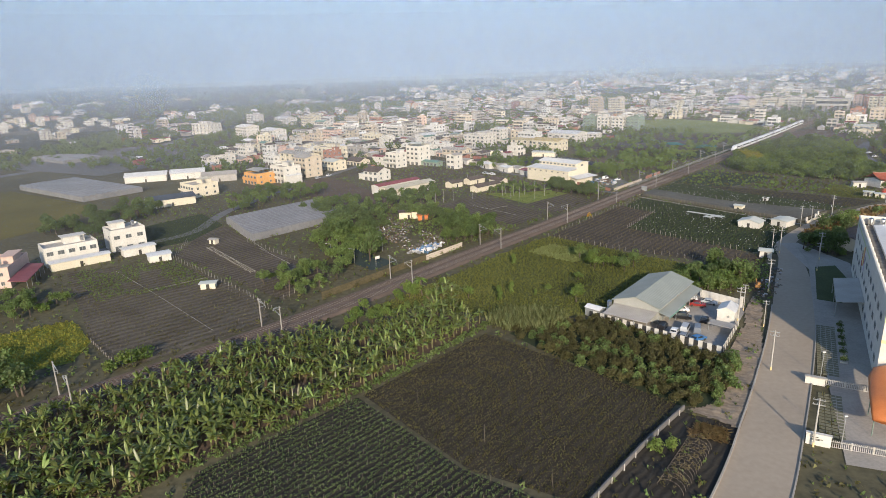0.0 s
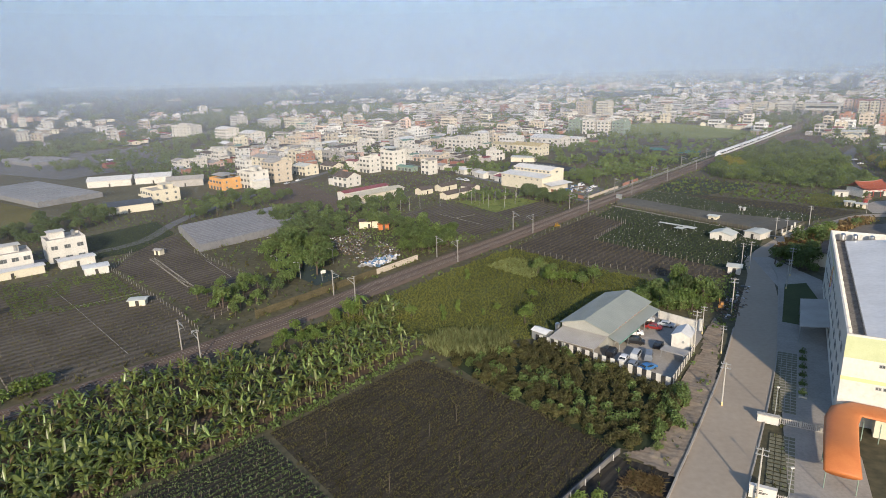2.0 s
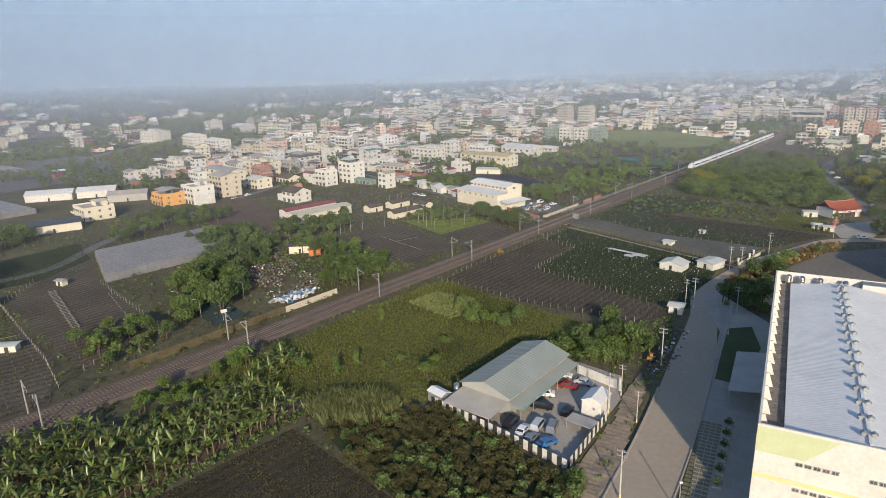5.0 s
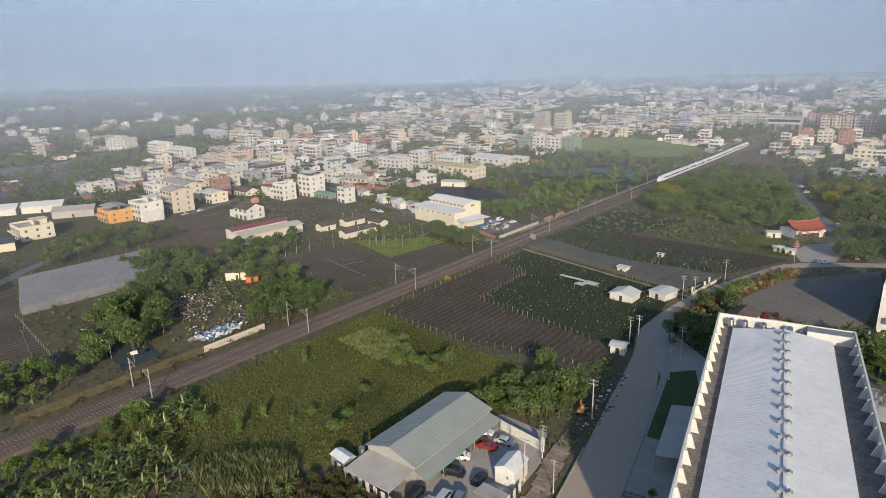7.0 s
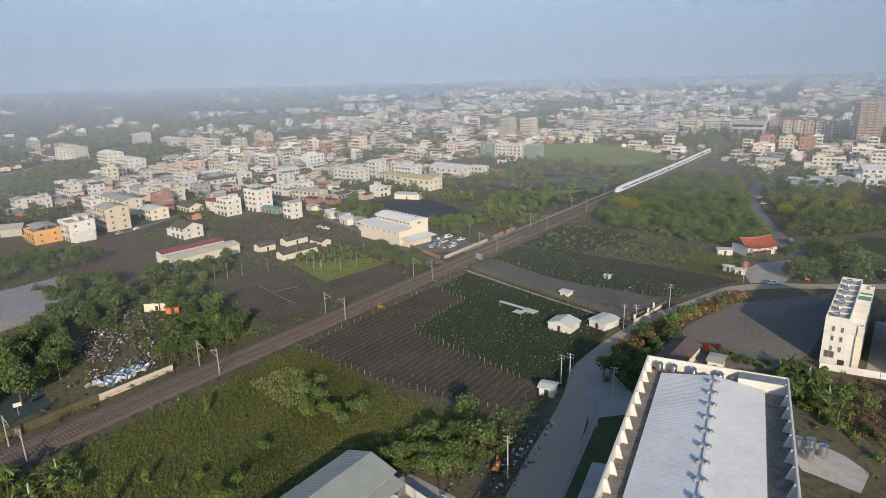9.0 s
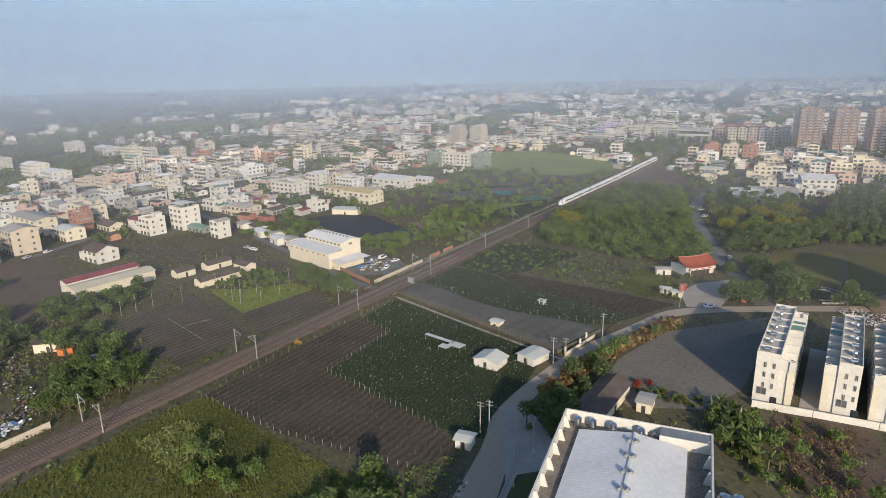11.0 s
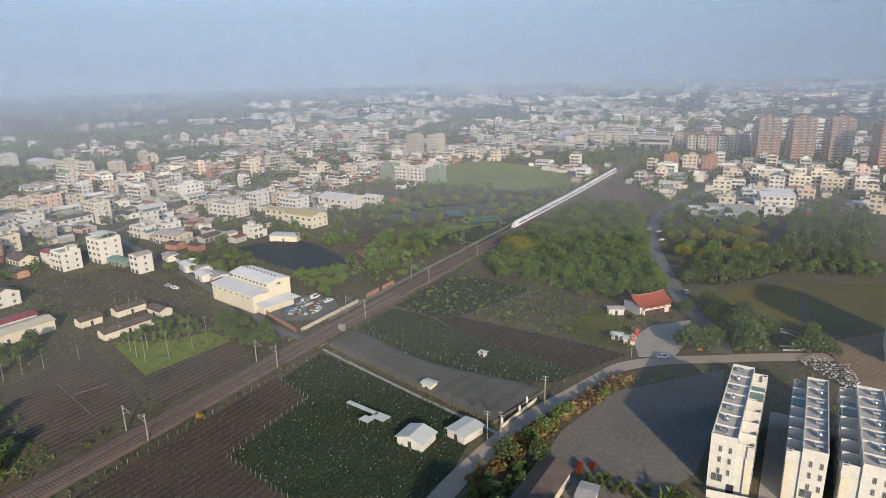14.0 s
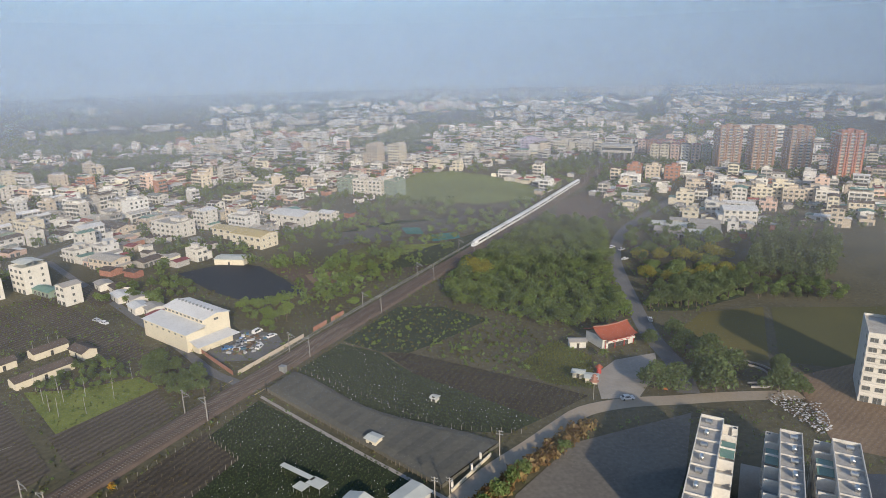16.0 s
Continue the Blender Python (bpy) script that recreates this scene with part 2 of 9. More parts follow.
# ---- ground, haze ----
g = Shape()
g.add([(-4900, -4900, 0), (4900, -4900, 0), (4900, 4900, 0), (-4900, 4900, 0)], [(0, 1, 2, 3)])
tagged(part("ground", g, M_GROUND), "dark rough farmland with weeds and bare earth", "ground", kind="structure")


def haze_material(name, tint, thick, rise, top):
    """Tinted see-through coat that paints haze: clear at its foot, thicker upwards, gone at its top."""
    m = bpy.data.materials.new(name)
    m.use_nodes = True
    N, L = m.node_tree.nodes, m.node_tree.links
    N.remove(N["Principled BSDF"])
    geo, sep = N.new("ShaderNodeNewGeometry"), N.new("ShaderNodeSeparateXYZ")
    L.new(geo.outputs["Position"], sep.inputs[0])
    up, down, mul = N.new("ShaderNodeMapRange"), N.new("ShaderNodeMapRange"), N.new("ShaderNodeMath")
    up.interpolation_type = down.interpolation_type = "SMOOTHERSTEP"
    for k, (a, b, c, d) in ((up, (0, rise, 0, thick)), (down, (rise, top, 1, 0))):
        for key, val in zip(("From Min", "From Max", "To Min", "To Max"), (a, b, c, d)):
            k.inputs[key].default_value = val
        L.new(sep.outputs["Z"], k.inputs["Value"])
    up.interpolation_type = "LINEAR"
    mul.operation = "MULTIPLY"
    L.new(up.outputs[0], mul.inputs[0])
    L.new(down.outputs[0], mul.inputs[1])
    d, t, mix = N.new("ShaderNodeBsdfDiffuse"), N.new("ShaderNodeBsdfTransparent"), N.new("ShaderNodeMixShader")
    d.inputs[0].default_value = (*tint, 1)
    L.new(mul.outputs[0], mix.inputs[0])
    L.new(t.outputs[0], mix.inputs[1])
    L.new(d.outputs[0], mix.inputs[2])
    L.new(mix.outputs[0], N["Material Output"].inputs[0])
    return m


# blue tint that gives the sheets the colour of hazy air
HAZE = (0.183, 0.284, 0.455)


def haze_sheet(dist, thick, rise, top, tint=HAZE):
    """A curved sheet across the plain that stands in for air haze, at a distance from the start of the walk."""
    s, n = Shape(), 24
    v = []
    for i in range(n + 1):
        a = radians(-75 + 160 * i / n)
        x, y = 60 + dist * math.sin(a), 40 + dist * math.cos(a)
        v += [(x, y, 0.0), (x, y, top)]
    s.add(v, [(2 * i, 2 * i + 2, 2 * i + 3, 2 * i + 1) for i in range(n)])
    tagged(part("haze_backdrop", s, haze_material("painted_haze", tint, thick, rise, top), smooth=True), "thin pale blue sheet standing in for distance haze", "haze", kind="structure")


# added upright sheets build up the painted haze step by step with distance
haze_sheet(235, 0.075, 26, 120, (0.25, 0.28, 0.33))
haze_sheet(430, 0.23, 32, 170, (0.25, 0.28, 0.335))
haze_sheet(760, 0.38, 42, 260, (0.215, 0.265, 0.36))
haze_sheet(1300, 0.50, 60, 420)
haze_sheet(2300, 0.64, 60, 700)
haze_sheet(4200, 0.97, 70, 1300)

field("field", [(-3200, 440), (-430, 440), (-340, 660), (-60, 660), (300, 930), (1200, 760), (4200, 1600), (4200, 4700), (-3200, 4700)], M_FARLAND, "far dark farmland under the haze")

# ---- railway ----
RAIL = smooth_line([(-140, 56), (-93, 107), (-51, 152.5), (-19, 192), (12.5, 232), (44, 271), (84, 322), (183, 446), (277, 564), (340, 646), (429, 758), (478, 820), (700, 1102)], 6)
ballast, v = Shape(), []
prof = [(-5.2, 0.05), (-4.0, 0.55), (-0.6, 0.55), (0, 0.42), (0.6, 0.55), (4.0, 0.55), (5.2, 0.05)]
for i, p in enumerate(RAIL):
    t = (RAIL[min(i + 1, len(RAIL) - 1)] - RAIL[max(i - 1, 0)]).normalized()
    v += [p + Vector((t.y, -t.x, 0)) * o + Vector((0, 0, z)) for o, z in prof]
n = len(prof)
f = [(i * n + j, i * n + j + 1, (i + 1) * n + j + 1, (i + 1) * n + j) for i in range(len(RAIL) - 1) for j in range(n - 1)]
track = tagged(part("railway_track", ballast.add(v, f), M_BALLAST), "double railway track on brown stone ballast", "railway", kind="structure")
for off in (-2.0, 2.0):
    for g2 in (-0.55, 0.55):
        part("rail", ribbon(RAIL, off + g2 - 0.06, off + g2 + 0.06, 0.78, thick=0.16), M_RAIL, track, "worn steel rail")
slp = Shape().box(-1.1, -0.13, 0.5, 1.1, 0.13, 0.63).mesh("sleeper", M_SLEEPER)
for off in (-2.0, 2.0):
    for p, h in along(RAIL, 0.9, off, 30)[:105]:
        part("sleeper", slp, None, track, at=pose(p.x, p.y, 0, 0, 0, h))
rest = Shape()
for off in (-2.0, 2.0):
    for p, h in along(RAIL, 0.9, off, 30)[105:420]:
        rest.box(-1.1, -0.13, 0.5, 1.1, 0.13, 0.63, 0, pose(p.x, p.y, 0, 0, 0, h))
tagged(part("sleepers", rest, M_SLEEPER, track), kind="stuff")

# ---- roads and plots ----
ROAD = smooth_line([(24, 55), (45, 84), (57, 103), (69, 123), (81, 144), (92, 165), (103, 187), (112, 207), (116, 220), (123, 230), (132, 240), (141, 249), (154, 260), (168, 269), (180, 277), (191, 283.5), (206, 285), (222, 283), (240, 281), (262, 277)], 4)


def half_width(u):
    return 5.0 if u < 0.42 else max(2.9, 5.0 - (u - 0.42) * 22)


tagged(part("road", ribbon(ROAD, lambda u: -half_width(u), half_width, 0.10), M_ASPHALT), "dusty grey concrete village road", "road", kind="structure")
STREET = smooth_line([(228, 286), (235, 305), (240, 333), (254, 378), (272, 428), (290, 462), (318, 500), (380, 560), (440, 620)], 8)
tagged(part("road", ribbon(STREET, -3.6, 3.6, 0.09), M_LANE), "grey asphalt street past the temple", "road", kind="structure")
LANE = smooth_line([(90, 321), (81, 330), (72, 340), (56, 366), (37, 394), (7, 439), (-17, 472), (-44, 512)], 6)
FOOTPATH = smooth_line([(141, 252), (118, 281), (91, 317)], 6)
tagged(part("road", ribbon(LANE, -1.9, 1.9, 0.11), M_LANE), "narrow asphalt lane over the level crossing", "road", kind="structure")
tagged(part("path", ribbon(FOOTPATH, -0.6, 0.6, 0.11), M_PAVE), "narrow worn path beside the net house", "path", kind="structure")
WEST = smooth_line([(-150, 235), (-120, 262), (-118, 312), (-96, 390), (-70, 470), (-40, 560)], 8)
tagged(part("road", ribbon(WEST, -2.6, 2.6, 0.09), M_LANE), "narrow village street", "road", kind="structure")
HIGHWAY = smooth_line([(-420, 330), (-338, 459), (-313, 609), (-305, 778), (-290, 1000)], 20)
tagged(part("road", ribbon(HIGHWAY, -6, 6, 0.09), M_LANE), "broad asphalt main road through the fields", "road", kind="structure")

M_F1 = furrowed("weedy_fallow_soil", (0.034, 0.028, 0.018), (0.068, 0.055, 0.036), 38, 2.4, 0.3, scale=0.1, fine=1.6, bump=0.8)
M_F2 = furrowed("bedded_soil", (0.028, 0.024, 0.019), (0.052, 0.045, 0.034), 42, 1.35, 0.3, scale=0.1, fine=2, bump=0.8)
M_F3 = furrowed("raked_dry_field", (0.074, 0.063, 0.046), (0.165, 0.14, 0.107), 47, 2.8, 0.35, scale=0.06, fine=1.2, bump=0.6)
M_F4 = furrowed("trellis_field_soil", (0.054, 0.044, 0.033), (0.11, 0.09, 0.066), 38, 2.2, 0.3, scale=0.08, fine=1.5, bump=0.8)
M_F5 = furrowed("bedded_brown_soil", (0.075, 0.061, 0.046), (0.15, 0.122, 0.092), 40, 2.4, 0.4, scale=0.07, fine=1.4, bump=0.8)
M_PADDY = furrowed("grey_bare_paddy", (0.118, 0.106, 0.09), (0.195, 0.178, 0.152), 20, 2.4, 0.0, scale=0.05, fine=0.8, bump=0.3)
M_RICE = material("yellow_green_rice", (0.07, 0.064, 0.016), (0.145, 0.122, 0.03), 0.03, fine=1.0, bump=0.5)
M_VEG = material("bright_crop_green", (0.10, 0.13, 0.02), (0.21, 0.24, 0.05), 0.2, fine=1.5, bump=0.8)
M_POND = material("still_dark_pond", (0.014, 0.017, 0.023), (0.022, 0.026, 0.034), 0.1, rough=0.55, bump=0.02, spec=0.15)
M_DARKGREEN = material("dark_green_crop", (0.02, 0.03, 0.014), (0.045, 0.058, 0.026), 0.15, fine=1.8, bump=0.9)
M_SAND = furrowed("rutted_sand", (0.2, 0.155, 0.112), (0.335, 0.27, 0.2), 120, 1.3, 0.12, scale=0.2, fine=1.5, bump=1.0)
M_TANSOIL = furrowed("dry_tan_soil", (0.16, 0.108, 0.068), (0.27, 0.19, 0.122), 60, 1.6, 0.15, scale=0.06, fine=1.4, bump=0.6)
M_LAWN = material("mown_lawn", (0.04, 0.055, 0.018), (0.07, 0.09, 0.03), 0.15, fine=2)
M_FARGREEN = material("far_green_field", (0.115, 0.145, 0.036), (0.19, 0.22, 0.06), 0.02, fine=0.3)

FALLOW = [(-21, 118), (6, 149), (43, 113), (20, 82), (1, 92)]
BEDS = [(-46, 92), (-22, 117), (0, 92), (18, 80), (-20, 70), (-45, 74)]
BANANAS = [(-104, 92), (-79, 117), (-56, 140), (-38, 150), (-25, 147), (-9, 168), (6, 156), (-21, 121), (-43, 99), (-56, 84), (-75, 66)]
MEADOW = [(-30, 164), (-14, 183), (27, 235), (36, 244), (60, 218), (82, 198), (80, 180), (62, 181), (36, 160), (10, 157), (-8, 170)]
ORCHARD = [(12, 149), (25, 154), (36, 156), (58, 134.5), (62, 131), (56, 120), (48, 111), (43, 112), (30, 126), (18, 140)]
TRELLIS = [(35, 243), (77, 298), (88, 281), (69, 254), (99, 219), (104, 208), (90, 202), (60, 221)]
PITAYA = [(69, 254), (88, 281), (78, 295), (91, 314), (137, 257), (126, 238), (117, 227), (110, 212), (99, 219)]
LOTUS = [(106, 337), (119, 353), (133, 341), (143, 321), (176, 282), (165, 277), (142, 284), (120, 297), (94, 320)]
LOTUS_B = [(144, 338), (163, 322), (184, 304), (196, 292), (176, 282), (143, 321), (135, 340)]
GARDEN = [(120, 355), (146, 387), (166, 382), (183, 362), (157, 345), (144, 338), (134, 341)]
SCRUB = [(157, 345), (181, 362), (195, 344), (201, 336), (180, 320), (163, 323), (146, 338)]
GRASS_T = [(180, 318), (201, 336), (209, 319), (200, 296), (186, 303)]
DRYFIELD = [(-142, 210), (-109, 222), (-66, 184), (-52, 160), (-64, 148), (-80, 132), (-97, 148)]
TERRACE = [(-110, 228), (-114, 262), (-108, 275), (-88, 246), (-46, 203), (-54, 177), (-66, 187)]
GREENROWS = [(-149, 275), (-130, 303), (-110, 278), (-113, 250), (-124, 240), (-134, 252)]
RAPE = [(-150, 128), (-128, 152), (-111, 163), (-97, 148), (-95, 136), (-112, 126), (-130, 112)]
BROWNFIELD = [(-61, 309), (-37, 300), (-32, 319), (-54, 357), (-72, 388), (-88, 406), (-96, 403), (-107, 376), (-84, 342)]
PLOT_A = [(-11, 307), (8, 333), (39, 287), (24, 263), (4, 277)]
PLOT_B = [(31, 306), (56, 330), (66, 310), (45, 285)]
PLOTS_W = [[(-86, 410), (-62, 440), (-52, 426), (-84, 401)], [(-49, 412), (-33, 428), (-3, 398), (-3, 378), (-26, 383)], [(-31, 438), (-19, 446), (20, 396), (48, 362), (38, 352), (12, 384)], [(-8, 444), (-2, 472), (20, 440), (12, 420)]]
PADDIES = [(148, 236), (158, 250), (181, 268), (222, 275), (204, 249), (184, 226), (168, 218), (150, 222)]
RICE_A = [(254, 323), (257, 336), (273, 348), (302, 347), (269, 301), (258, 301)]
RICE_B = [(272, 299), (305, 346), (340, 337), (378, 330), (356, 272), (294, 286)]
EARTH_B = [(268, 288), (300, 292), (372, 262), (360, 200), (300, 210), (250, 250)]
NURSERY = [(318, 380), (352, 420), (372, 430), (401, 420), (385, 396), (352, 368)]
HEDGE = [(251, 355), (261, 371), (296, 383), (322, 388), (304, 361), (269, 351)]
POND = [(37, 466), (62, 481), (80, 468), (93, 443), (104, 419), (94, 406), (73, 416), (60, 430)]
WOOD = [(166, 392), (185, 434), (222, 488), (272, 534), (303, 510), (264, 414), (240, 352), (221, 344), (200, 352), (188, 372), (172, 385)]
YELLOWRICE_W = [(-330, 350), (-286, 385), (-202, 330), (-190, 290), (-203, 255), (-300, 240)]
FARFIELD = [(164, 650), (214, 770), (255, 776), (286, 730), (310, 646), (286, 607), (240, 597)]
GREENPLOT = [(12, 338), (33, 307), (57, 331), (48, 341), (30, 336)]

field("field", FALLOW, M_F1, "fallow brown field with dry weeds")
field("field", BEDS, M_F2, "dark field of staked young plants in rows")
field("ground", BANANAS, M_SOIL, "dark soil under banana plants", "ground")
field("field", MEADOW, M_MEADOW, "overgrown bright green meadow")
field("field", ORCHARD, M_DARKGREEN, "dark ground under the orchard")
field("field", TRELLIS, M_F4, "brown trellis field with rows of posts")
field("field", PITAYA, M_DARKGREEN, "dark green pitaya field with white fruit bags")
field("field", LOTUS, M_DARKGREEN, "dark green field with white fruit bags")
field("field", LOTUS_B, M_F1, "weedy brown field by the temple")
field("field", GARDEN, M_DARKGREEN, "overgrown vegetable garden by the railway")
field("field", SCRUB, M_GROUND, "scrubby olive green plot")
field("field", GRASS_T, M_MEADOW, "rough grass plot beside the temple")
field("field", DRYFIELD, M_F3, "dry raked field with pale cross lines")
field("field", TERRACE, M_F5, "brown field with wires and posts")
field("field", GREENROWS, M_DARKGREEN, "dark green bedded field behind the farmhouses")
field("field", RAPE, M_VEG, "bright yellow green vegetable plot")
field("field", BROWNFIELD, M_SOIL, "bare ploughed brown field")
field("field", PLOT_A, M_F5, "brown bedded field beside the railway")
field("field", PLOT_B, M_F5, "brown bedded field beside the crossing")
for q in PLOTS_W:
    field("field", q, M_F5, "brown bedded vegetable plot beside the lane")
field("field", [(82, 466), (109, 455), (115, 433), (106, 419), (95, 444)], M_SOIL, "bare brown plot beside the pond")
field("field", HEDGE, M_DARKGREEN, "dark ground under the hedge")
field("field", [(299, 584), (363, 646), (357, 576), (314, 516), (279, 534)], M_SOIL, "bare brown plot near the station")
field("field", [(155, 462), (178, 484), (186, 468), (157, 424)], M_F4, "brown orchard plot beside the railway")
field("field", [(186, 214), (206, 206), (188, 176), (172, 176), (176, 196), (179, 206)], M_SOIL, "waste ground with dry weeds behind the factory")
field("field", GREENPLOT, M_VEG, "bright green plot with tall poles")
field("field", PADDIES, M_PADDY, "bare grey paddy field with tyre marks")
for q, m, lb in (([(104, 446), (122, 449), (128, 428), (111, 422)], M_TANSOIL, "bare reddish brown plot beside the pond"), ([(110, 458), (140, 494), (176, 484), (152, 444), (130, 436)], M_MEADOW, "light green orchard ground beside the pond"),
                 ([(162, 492), (196, 489), (195, 476), (162, 482)], M_VEG, "yellow green vegetable strip"), ([(120, 530), (162, 560), (206, 556), (200, 532), (160, 530)], M_DARKGREEN, "dark green vegetable plots"),
                 ([(205, 500), (235, 545), (262, 536), (232, 497)], M_MEADOW, "rough light green plot beside the railway"), ([(200, 560), (236, 592), (262, 568), (236, 548)], M_F4, "brown plot before the far green field")):
    field("field", q, m, lb)
field("field", RICE_A, M_RICE, "ripening yellow green rice field")
# greener rice, also darkened in its colour for the shade lying on this field
field("field", RICE_B, material("green_rice_with_shade", (0.052, 0.054, 0.017), (0.105, 0.1, 0.03), 0.03, fine=1.0, bump=0.5), "ripening yellow green rice field")
field("field", EARTH_B, M_TANSOIL, "bare tilled brown field")
field("field", YELLOWRICE_W, M_RICE, "ripening yellow green rice field")
field("field", FARFIELD, M_FARGREEN, "distant light green field")
field("pond", POND, M_POND, "still dark pond behind the warehouse", "pond")
field("pavement", [(64, 92), (90, 150), (112, 195), (118, 226), (124, 226), (128, 200), (86, 118), (84, 108), (75, 88)], M_PAVE, "grey paved forecourt of the factory", "pavement", 0.14)
field("lawn", [(100, 168), (105, 164.5), (118, 184), (122, 198), (115, 197)], M_LAWN, "small mown lawn beside the factory", "lawn", 0.19)
field("yard", [(36, 158), (60, 134.5), (76, 159), (79, 170), (70, 178), (56, 172)], M_PAVE, "concrete yard of the workshop", "pavement", 0.15)
VERGE = [(44, 110), (50, 112), (57, 121), (62.5, 131), (61.5, 134.5), (73, 151.5), (77, 161), (84, 172), (83, 164), (76, 149), (70, 135), (60, 117.5), (51, 103)]
s, sid = Shape(), {}
for x, y in points_in(VERGE, 0.55, 0.0, 32, seed=1):
    q = [(x + dx * math.cos(radians(-32)) - dy * math.sin(radians(-32)), y + dx * math.sin(radians(-32)) + dy * math.cos(radians(-32))) for dx, dy in ((-0.275, -0.275), (0.275, -0.275), (0.275, 0.275), (-0.275, 0.275))]
    ids = []
    for a, b in q:
        k = (round(a * 5), round(b * 5))
        if k not in sid:
            sid[k] = len(s.v)
            r = noise.noise(Vector((a * 0.35 + b * 0.12, b * 0.35, 2.0)))
            s.v.append((a, b, 0.2 + 0.34 * abs(noise.noise(Vector((a * 1.1 + 3 * r, b * 0.45 + 3 * r, 0.0)))) + 0.2 * r))
        ids.append(sid[k])
    if len(set(ids)) == 4:
        s.f.append(tuple(ids))
        s.m.append(0)
tagged(part("sand", s, M_SAND, smooth=True), "rutted pale sandy verge with tyre tracks", "ground", kind="structure")
field("yard", [(199, 289), (204, 305), (216, 314), (233, 316), (226, 302), (211, 287)], M_PAVE, "pale concrete temple yard", "pavement", 0.15)
field("ground", [(20, 84), (42, 110), (50, 105), (54, 100), (42, 82), (30, 70)], M_F2, "bare dark earth beside the road", "ground", 0.06)

# ---- plants ----


def clump(rng, s, c, size, n, mat=0, out=1.0, tri=False):
    """Leaf sprays round a centre: small bent blades facing outwards."""
    for _ in range(n):
        d = Vector((rng.gauss(0, 1), rng.gauss(0, 1), rng.gauss(0.25, 0.8))).normalized()
        p = Vector(c) + Vector((d.x * size[0], d.y * size[1], d.z * size[2])) * rng.uniform(0.72, 1.08)
        f = (d * 0.7 + Vector((rng.gauss(0, 0.6), rng.gauss(0, 0.6), rng.gauss(0.15, 0.6)))).normalized()
        t = f.orthogonal().normalized()
        t.rotate(Matrix.Rotation(rng.uniform(0, 6.28), 3, f))
        b = f.cross(t)
        k = rng.uniform(0.5, 1.0) * out
        nrm = d * k * rng.uniform(-0.25, 0.5)
        if tri:
            s.add([p - t * k * 0.6, p + b * k * 0.55 + nrm * 0.3, p + t * k * 0.6 - b * k * 0.45 + nrm], [(0, 1, 2)], mat)
            continue
        s.add([p - t * k * 0.6, p - b * k * 0.5 + nrm * 0.4, p + t * k * 0.6 + nrm, p + b * k * 0.5 + nrm * 0.4], [(0, 1, 2, 3)], mat)


